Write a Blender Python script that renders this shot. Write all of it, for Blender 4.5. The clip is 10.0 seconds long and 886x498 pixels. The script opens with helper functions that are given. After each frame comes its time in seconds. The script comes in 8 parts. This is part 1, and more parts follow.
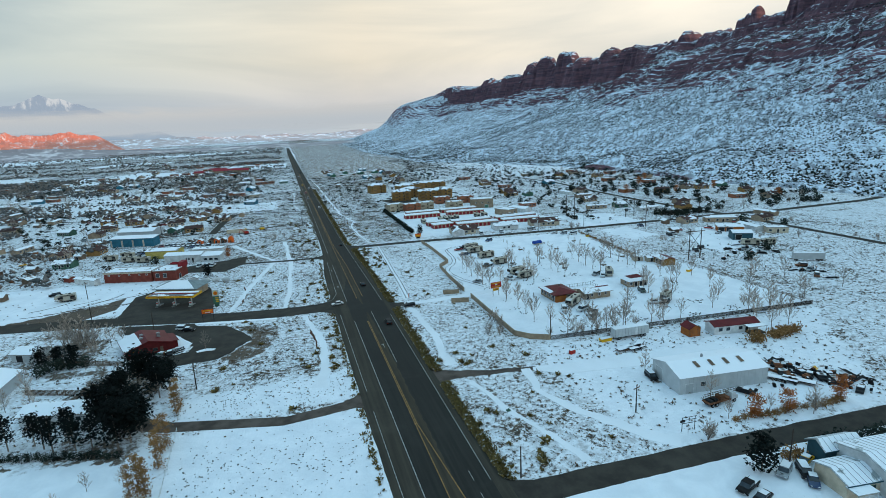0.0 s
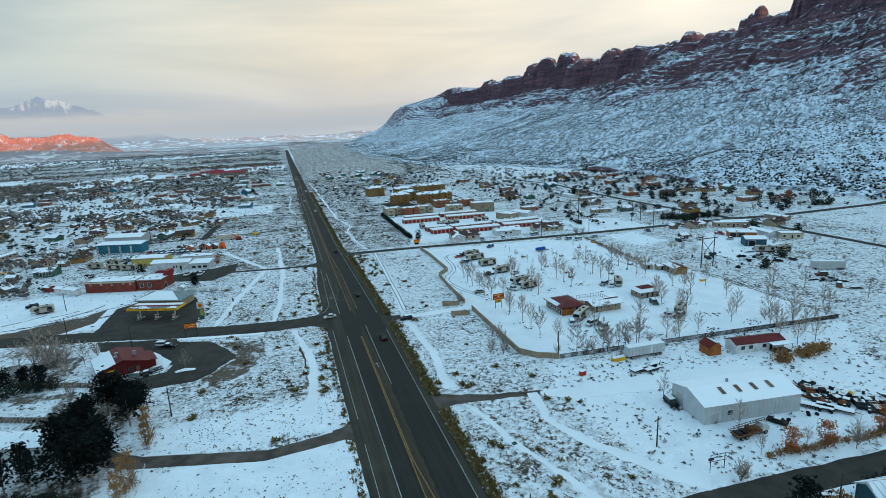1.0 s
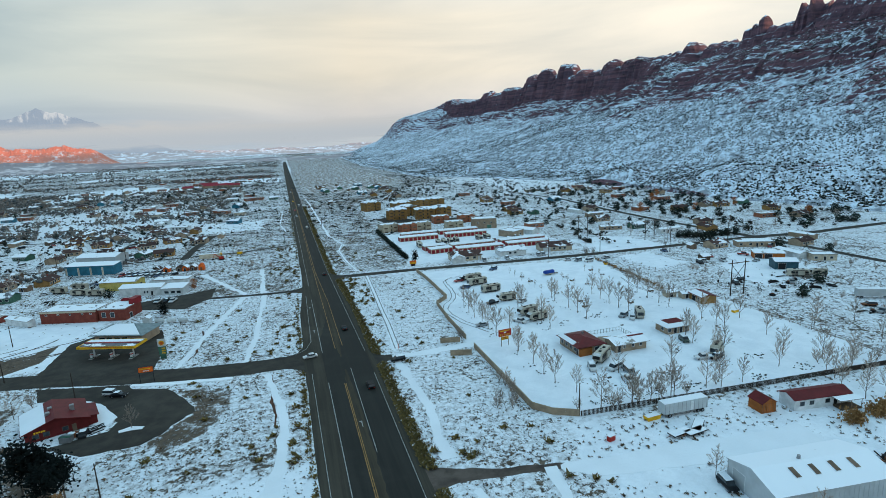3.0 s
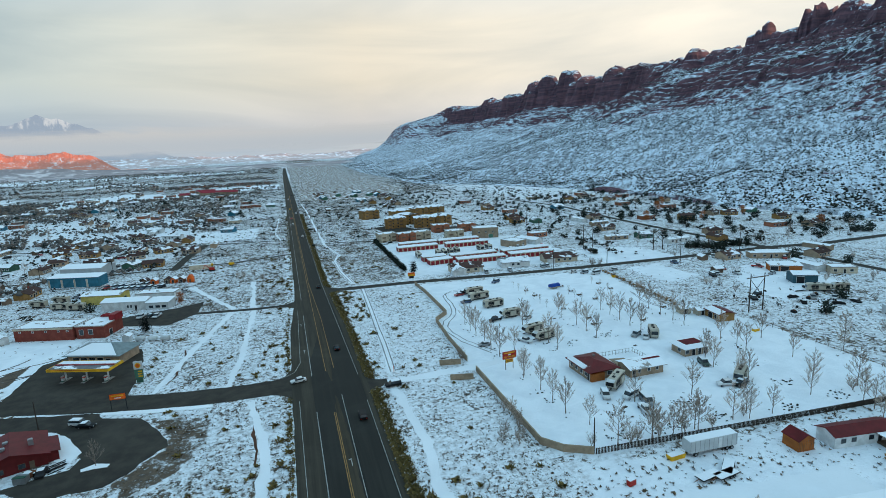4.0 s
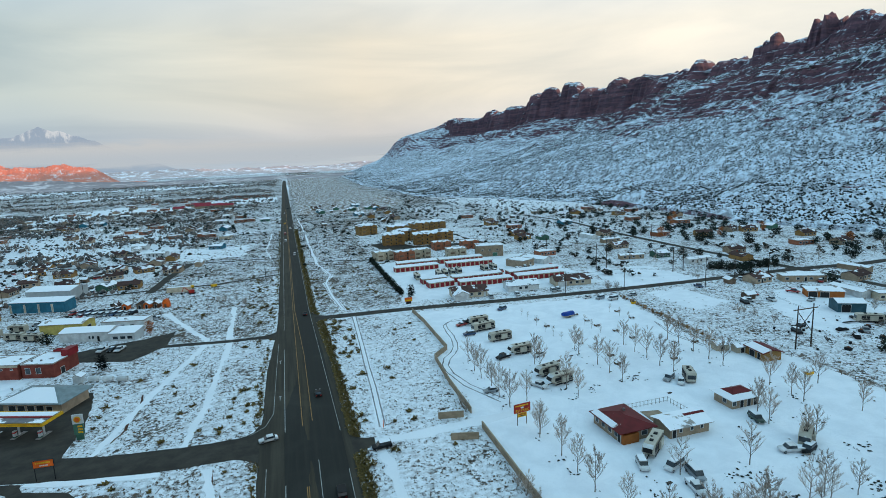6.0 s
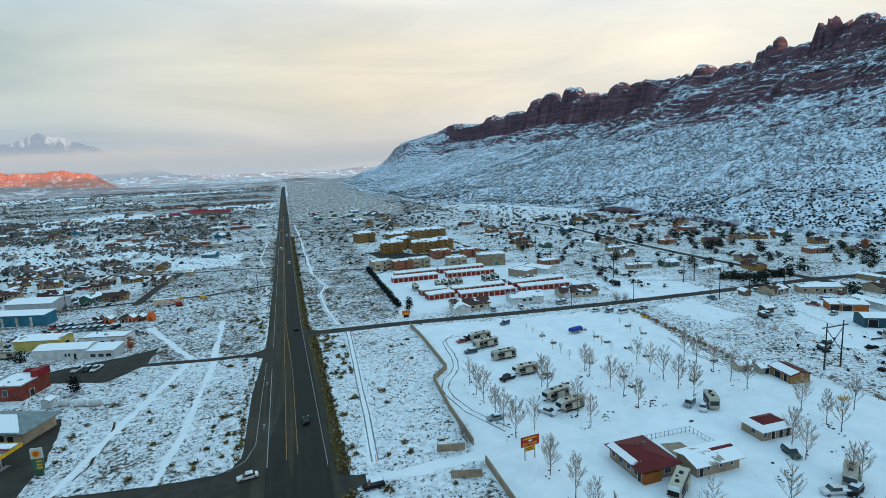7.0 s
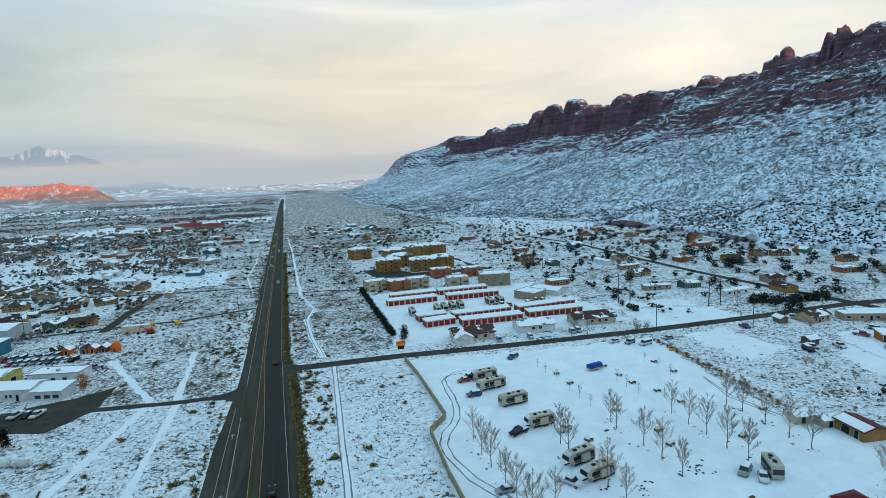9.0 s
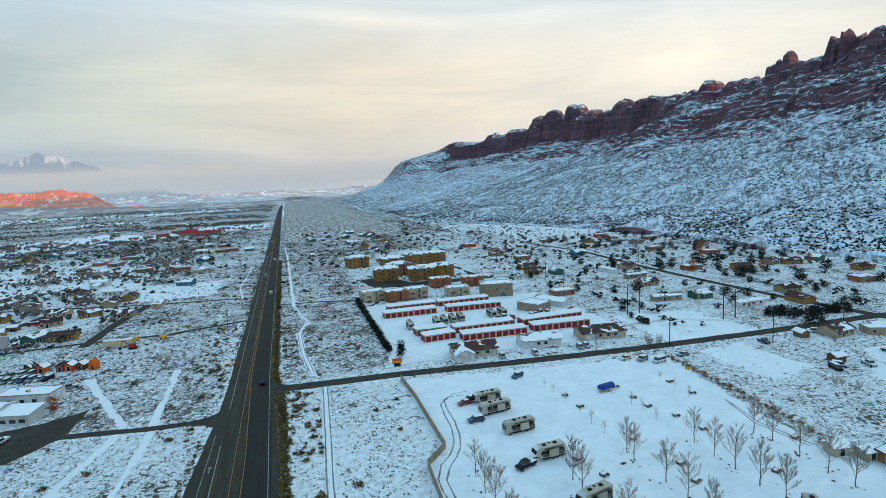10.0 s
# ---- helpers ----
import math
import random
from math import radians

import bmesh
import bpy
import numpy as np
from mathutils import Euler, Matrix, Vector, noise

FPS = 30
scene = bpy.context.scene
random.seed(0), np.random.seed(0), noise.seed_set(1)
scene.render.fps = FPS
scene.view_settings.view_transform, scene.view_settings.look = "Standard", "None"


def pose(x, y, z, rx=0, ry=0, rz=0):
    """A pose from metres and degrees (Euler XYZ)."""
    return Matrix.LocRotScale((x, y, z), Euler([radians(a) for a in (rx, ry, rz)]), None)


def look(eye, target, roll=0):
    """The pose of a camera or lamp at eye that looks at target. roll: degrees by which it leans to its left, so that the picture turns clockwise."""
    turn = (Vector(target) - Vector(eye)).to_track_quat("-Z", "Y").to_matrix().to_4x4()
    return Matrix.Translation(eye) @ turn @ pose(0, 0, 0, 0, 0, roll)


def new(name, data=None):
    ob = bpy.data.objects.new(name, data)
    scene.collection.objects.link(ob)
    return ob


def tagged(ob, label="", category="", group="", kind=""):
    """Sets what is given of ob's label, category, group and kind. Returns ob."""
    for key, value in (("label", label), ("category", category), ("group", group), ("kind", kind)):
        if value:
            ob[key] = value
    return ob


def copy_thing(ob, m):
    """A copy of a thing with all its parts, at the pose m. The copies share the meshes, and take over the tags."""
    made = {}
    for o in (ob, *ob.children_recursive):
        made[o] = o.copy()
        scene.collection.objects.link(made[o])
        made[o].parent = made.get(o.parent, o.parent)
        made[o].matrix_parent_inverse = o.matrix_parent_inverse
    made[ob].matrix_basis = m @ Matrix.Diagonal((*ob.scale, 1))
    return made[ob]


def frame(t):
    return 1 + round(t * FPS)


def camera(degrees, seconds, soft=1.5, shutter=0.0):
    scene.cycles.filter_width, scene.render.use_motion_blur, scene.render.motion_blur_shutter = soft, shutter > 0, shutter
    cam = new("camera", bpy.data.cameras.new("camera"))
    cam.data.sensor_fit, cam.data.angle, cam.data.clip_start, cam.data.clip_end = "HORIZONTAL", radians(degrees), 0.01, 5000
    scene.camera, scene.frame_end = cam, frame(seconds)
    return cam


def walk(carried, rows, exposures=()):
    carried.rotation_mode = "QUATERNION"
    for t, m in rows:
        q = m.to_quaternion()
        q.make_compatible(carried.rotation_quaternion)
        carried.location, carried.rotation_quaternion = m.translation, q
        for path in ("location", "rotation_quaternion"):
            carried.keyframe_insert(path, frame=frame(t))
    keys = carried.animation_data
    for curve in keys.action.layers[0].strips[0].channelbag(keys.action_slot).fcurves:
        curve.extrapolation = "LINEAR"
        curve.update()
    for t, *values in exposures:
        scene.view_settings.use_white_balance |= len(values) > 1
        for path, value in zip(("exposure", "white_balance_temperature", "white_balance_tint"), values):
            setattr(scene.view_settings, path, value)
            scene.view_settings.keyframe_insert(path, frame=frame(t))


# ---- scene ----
cam = camera(79.0, 10.0, soft=0.85)
START, SPEED = Vector((-0.079, 0.852, 68.814)), Vector((4.1026, 12.7501, -0.0956))     # a steady straight flight: metres, and metres a second
# seconds, heading clockwise from the road, pitch, roll
ROWS = [
    (0.0, 16.093, -13.162, -2.464),
    (0.5, 16.093, -13.064, -2.443),
    (1.0, 16.107, -13.010, -2.494),
    (1.5, 16.159, -12.741, -2.501),
    (2.0, 16.196, -12.412, -2.505),
    (2.5, 16.200, -12.131, -2.505),
    (4.0, 16.192, -11.139, -2.452),
    (4.5, 16.170, -10.821, -2.422),
    (5.0, 16.128, -10.514, -2.417),
    (5.5, 16.087, -10.176, -2.408),
    (7.0, 16.059, -9.279, -2.480),
    (7.5, 16.046, -8.942, -2.476),
    (8.0, 16.027, -8.623, -2.472),
    (8.5, 16.019, -8.351, -2.502),
    (9.0, 16.018, -7.987, -2.523),
    (9.5, 16.031, -7.691, -2.580),
    (10.0, 16.040, -7.369, -2.603),
]


def flight(t, heading, pitch, roll):
    h, p = radians(heading), radians(pitch)
    eye = START + SPEED * t
    return look(eye, eye + 100 * Vector((math.sin(h) * math.cos(p), math.cos(h) * math.cos(p), math.sin(p))), roll)


walk(cam, [(row[0], flight(*row)) for row in ROWS])

# ---- sky and sun ----
world = bpy.data.worlds.new("sky")
scene.world = world
world.use_nodes = True
SUN_AZ, SUN_EL = 118.0, 4.6      # degrees clockwise from the road's direction, and above the horizon


def world_sky():
    nt = world.node_tree
    nt.nodes.clear()
    N, L = nt.nodes.new, nt.links.new
    out, bg = N("ShaderNodeOutputWorld"), N("ShaderNodeBackground")
    sky = N("ShaderNodeTexSky")
    sky.sky_type, sky.sun_disc = 'NISHITA', False
    sky.sun_elevation, sky.sun_rotation = radians(SUN_EL), radians(SUN_AZ)
    sky.air_density, sky.dust_density = 1.0, 2.0
    co = N("ShaderNodeTexCoord")
    sep = N("ShaderNodeSeparateXYZ")
    L(co.outputs["Generated"], sep.inputs[0])
    # the overcast: a colour for each height above the horizon
    up = N("ShaderNodeValToRGB")
    L(sep.outputs["Z"], up.inputs[0])
    stops = [(0.0, (0.47, 0.53, 0.60)), (0.05, (0.55, 0.56, 0.585)), (0.11, (0.68, 0.645, 0.575)), (0.20, (0.75, 0.71, 0.62)),
             (0.30, (0.66, 0.72, 0.76)), (0.5, (0.52, 0.78, 0.93)), (1.0, (0.40, 0.695, 0.89))]
    while len(up.color_ramp.elements) < len(stops):
        up.color_ramp.elements.new(0.5)
    for e, (p, c) in zip(up.color_ramp.elements, stops):
        e.position, e.color = p, (*c, 1)
    # the warm side towards the low sun, the cool side away from it
    side = N("ShaderNodeMapRange")
    L(sep.outputs["X"], side.inputs["Value"])
    side.inputs["From Min"].default_value, side.inputs["From Max"].default_value = -0.35, 0.75
    warm = N("ShaderNodeValToRGB")
    L(side.outputs[0], warm.inputs[0])
    warm.color_ramp.elements[0].color = (0.645, 0.775, 0.875, 1)
    warm.color_ramp.elements[1].color = (1.13, 1.135, 1.15, 1)
    mid = warm.color_ramp.elements.new(0.45)
    mid.color = (1.05, 1.0, 0.93, 1)
    m1 = N("ShaderNodeMix")
    m1.data_type, m1.blend_type = 'RGBA', 'MULTIPLY'
    m1.inputs["Factor"].default_value = 1.0
    L(up.outputs[0], m1.inputs["A"])
    L(warm.outputs[0], m1.inputs["B"])
    # streaks of thicker cloud
    mp = N("ShaderNodeMapping")
    mp.inputs["Scale"].default_value = (1.0, 1.0, 5.5)
    L(co.outputs["Generated"], mp.inputs[0])
    no = N("ShaderNodeTexNoise")
    no.inputs["Scale"].default_value, no.inputs["Detail"].default_value = 1.9, 6.0
    no.inputs["Roughness"].default_value, no.inputs["Distortion"].default_value = 0.5, 0.6
    L(mp.outputs[0], no.inputs["Vector"])
    cl = N("ShaderNodeValToRGB")
    cl.color_ramp.elements[0].position, cl.color_ramp.elements[0].color = 0.36, (0.80, 0.84, 0.88, 1)
    cl.color_ramp.elements[1].position, cl.color_ramp.elements[1].color = 0.66, (1.10, 1.08, 1.05, 1)
    L(no.outputs["Fac"], cl.inputs[0])
    m2 = N("ShaderNodeMix")
    m2.data_type, m2.blend_type = 'RGBA', 'MULTIPLY'
    m2.inputs["Factor"].default_value = 1.0
    L(m1.outputs["Result"], m2.inputs["A"])
    L(cl.outputs[0], m2.inputs["B"])
    # the clear sky shines through a little
    sk = N("ShaderNodeVectorMath")
    sk.operation = 'SCALE'
    sk.inputs["Scale"].default_value = 0.12
    L(sky.outputs[0], sk.inputs[0])
    m3 = N("ShaderNodeMix")
    m3.data_type = 'RGBA'
    m3.inputs["Factor"].default_value = 0.88
    L(sk.outputs[0], m3.inputs["A"])
    L(m2.outputs["Result"], m3.inputs["B"])
    L(m3.outputs["Result"], bg.inputs["Color"])
    bg.inputs["Strength"].default_value = 1.3
    L(bg.outputs[0], out.inputs[0])


world_sky()
sun = new("sun", bpy.data.lights.new("sun", 'SUN'))
sun.data.energy, sun.data.angle, sun.data.color = 3.6, radians(0.6), (1.0, 0.50, 0.24)
sun.matrix_world = look((1000 * math.sin(radians(SUN_AZ)), 1000 * math.cos(radians(SUN_AZ)), 1000 * math.tan(radians(SUN_EL))), (0, 0, 0))


# ---- materials ----
SNOW = (0.85, 0.885, 0.925)


def nodes(name):
    m = bpy.data.materials.new(name)
    m.use_nodes = True
    nt = m.node_tree
    bsdf = nt.nodes["Principled BSDF"]
    return m, nt, nt.nodes.new, nt.links.new, bsdf


def noise_node(nt, vec, scale, detail=4.0, rough=0.55, dist=0.0):
    n = nt.nodes.new("ShaderNodeTexNoise")
    n.inputs["Scale"].default_value, n.inputs["Detail"].default_value = scale, detail
    n.inputs["Roughness"].default_value, n.inputs["Distortion"].default_value = rough, dist
    nt.links.new(vec, n.inputs["Vector"])
    return n.outputs["Fac"]


def math_node(nt, op, a, b=None, c=None, clamp=False):
    n = nt.nodes.new("ShaderNodeMath")
    n.operation, n.use_clamp = op, clamp
    for i, v in enumerate((a, b, c)):
        if v is None:
            continue
        if isinstance(v, (int, float)):
            n.inputs[i].default_value = v
        else:
            nt.links.new(v, n.inputs[i])
    return n.outputs[0]


def ramp(nt, fac, lo, hi, a=0.0, b=1.0):
    n = nt.nodes.new("ShaderNodeMapRange")
    n.interpolation_type = 'SMOOTHSTEP'
    nt.links.new(fac, n.inputs["Value"])
    n.inputs["From Min"].default_value, n.inputs["From Max"].default_value = lo, hi
    n.inputs["To Min"].default_value, n.inputs["To Max"].default_value = a, b
    return n.outputs[0]


def mix(nt, fac, a, b, blend='MIX'):
    n = nt.nodes.new("ShaderNodeMix")
    n.data_type, n.blend_type = 'RGBA', blend
    for key, v in (("Factor", fac), ("A", a), ("B", b)):
        if isinstance(v, (int, float)):
            n.inputs[key].default_value = v
        elif isinstance(v, tuple):
            n.inputs[key].default_value = (*v, 1)
        else:
            nt.links.new(v, n.inputs[key])
    return n.outputs["Result"]


def bump(nt, bsdf, height, strength, distance):
    b = nt.nodes.new("ShaderNodeBump")
    b.inputs["Strength"].default_value, b.inputs["Distance"].default_value = strength, distance
    nt.links.new(height, b.inputs["Height"])
    nt.links.new(b.outputs[0], bsdf.inputs["Normal"])


def where(nt):
    return nt.nodes.new("ShaderNodeNewGeometry").outputs["Position"]


def local(nt):
    return nt.nodes.new("ShaderNodeTexCoord").outputs["Object"]


def plain(name, col, rough=0.7, metal=0.0, var=0.25, grain=1.5, snow=0.0, dirt=0.0, tint=0.0):
    """Painted or raw surface: two scales of variation, some snow lying on what faces up, a random tint for each object."""
    m, nt, N, L, bsdf = nodes(name)
    p = where(nt)
    big = noise_node(nt, p, 0.35 * grain, 3)
    fine = noise_node(nt, p, 6.0 * grain, 5, 0.65)
    dark = tuple(v * (1 - var) for v in col)
    light = tuple(min(1, v * (1 + 0.6 * var)) for v in col)
    c = mix(nt, ramp(nt, big, 0.3, 0.7), dark, light)
    c = mix(nt, ramp(nt, fine, 0.35, 0.75, 0, 0.6), c, tuple(v * (1 - 0.7 * var) for v in col))
    if tint:
        rnd = N("ShaderNodeObjectInfo").outputs["Random"]
        h = N("ShaderNodeHueSaturation")
        L(c, h.inputs["Color"])
        L(ramp(nt, rnd, 0, 1, 1 - tint, 1 + tint), h.inputs["Value"])
        c = h.outputs[0]
    if snow:
        nz = N("ShaderNodeSeparateXYZ")
        L(N("ShaderNodeNewGeometry").outputs["Normal"], nz.inputs[0])
        lie = math_node(nt, 'MULTIPLY', ramp(nt, nz.outputs["Z"], 0.45, 0.75), ramp(nt, noise_node(nt, p, 0.2, 5, 0.6, 0.3), 0.72 - 0.5 * snow, 0.76 - 0.5 * snow))
        c = mix(nt, lie, c, SNOW)
    L(c, bsdf.inputs["Base Color"])
    bsdf.inputs["Roughness"].default_value, bsdf.inputs["Metallic"].default_value = rough, metal
    bsdf.inputs["Specular IOR Level"].default_value = 0.5 if rough < 0.5 else 0.15
    bump(nt, bsdf, fine, 0.25, 0.02)
    return m


def snow_material(name, grey=0.0, lumps=0.15):
    m, nt, N, L, bsdf = nodes(name)
    p = where(nt)
    big, fine = noise_node(nt, p, 0.08, 4, 0.6), noise_node(nt, p, 1.7, 5, 0.6)
    c = mix(nt, ramp(nt, big, 0.3, 0.7), tuple(v * (0.93 - grey) for v in SNOW), tuple(v * (1 - grey) for v in SNOW))
    c = mix(nt, ramp(nt, fine, 0.55, 0.8, 0, 0.22), c, (0.55, 0.56, 0.58))
    L(c, bsdf.inputs["Base Color"])
    bsdf.inputs["Roughness"].default_value = 0.75
    bump(nt, bsdf, fine, 0.35, lumps)
    return m


def ground_material():
    """Snow over soil and dry weeds: the layer 'scrub' says how much of the ground is bare, 'soil' how much is trodden mud."""
    m, nt, N, L, bsdf = nodes("snowy_ground")
    p = where(nt)
    at = N("ShaderNodeAttribute")
    at.attribute_name = "scrub"
    mud = N("ShaderNodeAttribute")
    mud.attribute_name = "soil"
    scrub, soil = at.outputs["Fac"], mud.outputs["Fac"]
    fine = noise_node(nt, p, 0.75, 6, 0.72, 0.3)
    mid = noise_node(nt, p, 0.16, 5, 0.62, 0.5)
    big = noise_node(nt, p, 0.03, 4, 0.6)
    # bare spots
    level = math_node(nt, 'ADD', math_node(nt, 'MULTIPLY', fine, 0.62), math_node(nt, 'MULTIPLY', mid, 0.38))
    level = math_node(nt, 'ADD', level, math_node(nt, 'MULTIPLY', math_node(nt, 'SUBTRACT', big, 0.5), 0.25))
    cut = math_node(nt, 'SUBTRACT', 0.70, math_node(nt, 'MULTIPLY', scrub, 0.295))
    bare = ramp(nt, math_node(nt, 'SUBTRACT', level, cut), -0.015, 0.055)
    weeds = mix(nt, ramp(nt, noise_node(nt, p, 0.4, 4), 0.35, 0.65), (0.06, 0.048, 0.038), (0.145, 0.11, 0.078))
    weeds = mix(nt, ramp(nt, fine, 0.5, 0.8, 0, 0.7), weeds, (0.04, 0.036, 0.03))
    snow = mix(nt, ramp(nt, mid, 0.3, 0.7), (0.75, 0.79, 0.835), SNOW)
    thin = math_node(nt, 'MULTIPLY', ramp(nt, noise_node(nt, p, 0.55, 5, 0.7), 0.40, 0.66), ramp(nt, scrub, 0.25, 0.75, 0, 0.9))
    snow = mix(nt, thin, snow, (0.27, 0.255, 0.245))
    c = mix(nt, bare, snow, weeds)
    ms = ramp(nt, math_node(nt, 'ADD', soil, math_node(nt, 'MULTIPLY', math_node(nt, 'SUBTRACT', level, 0.5), 2.2)), 0.55, 0.85)
    c = mix(nt, ms, c, mix(nt, ramp(nt, fine, 0.3, 0.7), (0.065, 0.05, 0.04), (0.15, 0.11, 0.078)))
    L(c, bsdf.inputs["Base Color"])
    bsdf.inputs["Roughness"].default_value = 0.85
    bsdf.inputs["Specular IOR Level"].default_value = 0.15
    bump(nt, bsdf, level, 0.6, 0.5)
    return m


def asphalt_material(name, lo, hi, streak=True, wet=0.55):
    m, nt, N, L, bsdf = nodes(name)
    p = where(nt)
    mp = N("ShaderNodeMapping")
    mp.inputs["Scale"].default_value = (1.1, 0.035, 1.0) if streak else (0.3, 0.3, 0.3)
    L(p, mp.inputs[0])
    lanes = noise_node(nt, mp.outputs[0], 0.9, 4, 0.6)
    patch = noise_node(nt, p, 0.05, 5, 0.65, 0.5)
    grit = noise_node(nt, p, 9.0, 4, 0.7)
    c = mix(nt, ramp(nt, lanes, 0.32, 0.68), lo, hi)
    c = mix(nt, ramp(nt, patch, 0.45, 0.75, 0, 0.55), c, tuple(v * 1.35 for v in hi))
    c = mix(nt, ramp(nt, grit, 0.5, 0.8, 0, 0.4), c, tuple(v * 0.6 for v in lo))
    L(c, bsdf.inputs["Base Color"])
    L(ramp(nt, lanes, 0.3, 0.7, wet + 0.15, 0.95), bsdf.inputs["Roughness"])
    bsdf.inputs["Specular IOR Level"].default_value = 0.12
    bump(nt, bsdf, grit, 0.2, 0.02)
    return m


def rock_material(name, red=(0.078, 0.045, 0.064), red2=(0.175, 0.088, 0.108), lean=0.60, shrubs=True, far=0.0):
    """Banded sandstone, with snow on ledges and slopes."""
    m, nt, N, L, bsdf = nodes(name)
    g = N("ShaderNodeNewGeometry")
    p = g.outputs["Position"]
    mp = N("ShaderNodeMapping")
    mp.inputs["Scale"].default_value = (0.012, 0.012, 0.16)
    L(p, mp.inputs[0])
    band = noise_node(nt, mp.outputs[0], 1.0, 5, 0.6, 0.3)
    crag = noise_node(nt, p, 0.05, 7, 0.68, 0.4)
    fine = noise_node(nt, p, 0.28, 6, 0.7)
    # the purple tint of these reds stands for the bluish haze of distance
    c = mix(nt, ramp(nt, band, 0.35, 0.65), red, red2)
    c = mix(nt, ramp(nt, crag, 0.45, 0.75, 0, 0.7), c, tuple(v * 0.45 for v in red))
    nz = N("ShaderNodeSeparateXYZ")
    L(g.outputs["Normal"], nz.inputs[0])
    s = math_node(nt, 'ADD', nz.outputs["Z"], math_node(nt, 'MULTIPLY', math_node(nt, 'SUBTRACT', fine, 0.5), 0.75))
    s = math_node(nt, 'ADD', s, math_node(nt, 'MULTIPLY', math_node(nt, 'SUBTRACT', crag, 0.5), 0.75))
    high = N("ShaderNodeSeparateXYZ")
    L(p, high.inputs[0])
    bedded = ramp(nt, high.outputs["Z"], 70, 150, 0.3, 1.15)
    s = math_node(nt, 'SUBTRACT', s, math_node(nt, 'MULTIPLY', math_node(nt, 'SUBTRACT', band, 0.5), bedded))
    lie = ramp(nt, s, lean, lean + 0.16)
    # dusty snow, its blue partly distance haze put into the colour
    snow = (0.68, 0.78, 0.88)
    if shrubs:
        # soil, stones and low scrub showing through thin snow
        turned = N("ShaderNodeMapping")
        turned.inputs["Rotation"].default_value = (0, 0, radians(45))
        L(p, turned.inputs[0])
        drawn = N("ShaderNodeMapping")
        drawn.inputs["Scale"].default_value = (1.0, 0.4, 0.6)
        L(turned.outputs[0], drawn.inputs[0])
        mott = noise_node(nt, drawn.outputs[0], 0.16, 6, 0.74, 0.2)
        thick = noise_node(nt, p, 0.014, 5, 0.62)
        mott = math_node(nt, 'ADD', mott, math_node(nt, 'MULTIPLY', math_node(nt, 'SUBTRACT', thick, 0.5), 0.28))
        snow = mix(nt, ramp(nt, mott, 0.42, 0.60, 0, 0.76), snow, (0.115, 0.12, 0.14))
    c = mix(nt, lie, c, snow)
    L(c, bsdf.inputs["Base Color"])
    bsdf.inputs["Roughness"].default_value = 0.9
    bump(nt, bsdf, crag, 0.7, 5.0)
    return m


def glass_material(name, col=(0.02, 0.025, 0.03)):
    m, nt, N, L, bsdf = nodes(name)
    L(mix(nt, ramp(nt, noise_node(nt, where(nt), 0.8, 2), 0.3, 0.7), col, tuple(v * 2 for v in col)), bsdf.inputs["Base Color"])
    bsdf.inputs["Roughness"].default_value = 0.12
    return m


M = {}
M["ground"] = ground_material()
M["snow"] = snow_material("packed_snow")
M["roof_snow"] = snow_material("roof_snow", 0.02, 0.08)
M["track"] = snow_material("rutted_snow", 0.05, 0.1)
M["road"] = asphalt_material("highway_asphalt", (0.0195, 0.0195, 0.0175), (0.0365, 0.0355, 0.031))
M["shoulder"] = asphalt_material("worn_asphalt", (0.038, 0.0335, 0.0265), (0.063, 0.055, 0.043), True, 0.7)
M["worn_brown"] = asphalt_material("worn_brown_asphalt", (0.040, 0.034, 0.026), (0.066, 0.054, 0.038), True, 0.75)
M["lane"] = asphalt_material("side_road_asphalt", (0.035, 0.031, 0.027), (0.060, 0.053, 0.044), False, 0.7)
M["mud"] = asphalt_material("brown_slush", (0.06, 0.047, 0.04), (0.12, 0.095, 0.08), False, 0.8)
M["rut"] = plain("tyre_churned_snow", (0.26, 0.26, 0.27), 0.8, var=0.5, grain=1.0)
M["rock"] = rock_material("red_sandstone")
M["glass"] = glass_material("dark_glass")
M["white_line"] = plain("white_road_paint", (0.36, 0.37, 0.36), 0.7, var=0.5, grain=3)
M["yellow_line"] = plain("yellow_road_paint", (0.31, 0.175, 0.06), 0.7, var=0.45, grain=3)
M["white"] = plain("white_siding", (0.62, 0.64, 0.64), 0.6, tint=0.1)
M["cream"] = plain("cream_stucco", (0.48, 0.41, 0.31), 0.85, tint=0.15)
M["tan"] = plain("tan_stucco", (0.36, 0.27, 0.19), 0.9, tint=0.2)
M["ochre"] = plain("ochre_stucco", (0.31, 0.175, 0.065), 0.9, tint=0.12)
M["terracotta"] = plain("terracotta_stucco", (0.33, 0.125, 0.072), 0.9, tint=0.1)
M["brick"] = plain("red_brick", (0.22, 0.055, 0.04), 0.9, tint=0.08)
M["red_metal"] = plain("red_metal_roof", (0.125, 0.011, 0.013), 0.5, snow=0.10)
M["red_sheet"] = plain("bright_red_metal_roof", (0.30, 0.025, 0.04), 0.6)
M["dark_red"] = plain("dark_red_planks", (0.12, 0.016, 0.016), 0.8)
M["red_door"] = plain("red_roller_door", (0.25, 0.022, 0.026), 0.5)
M["red"] = plain("red_paint", (0.42, 0.035, 0.025), 0.5)
M["blue_metal"] = plain("blue_metal_siding", (0.035, 0.17, 0.25), 0.5, tint=0.15)
M["grey_metal"] = plain("grey_steel_siding", (0.46, 0.49, 0.50), 0.5, 0.0, var=0.10, tint=0.12)
M["green"] = plain("green_paint", (0.06, 0.14, 0.10), 0.6, tint=0.3)
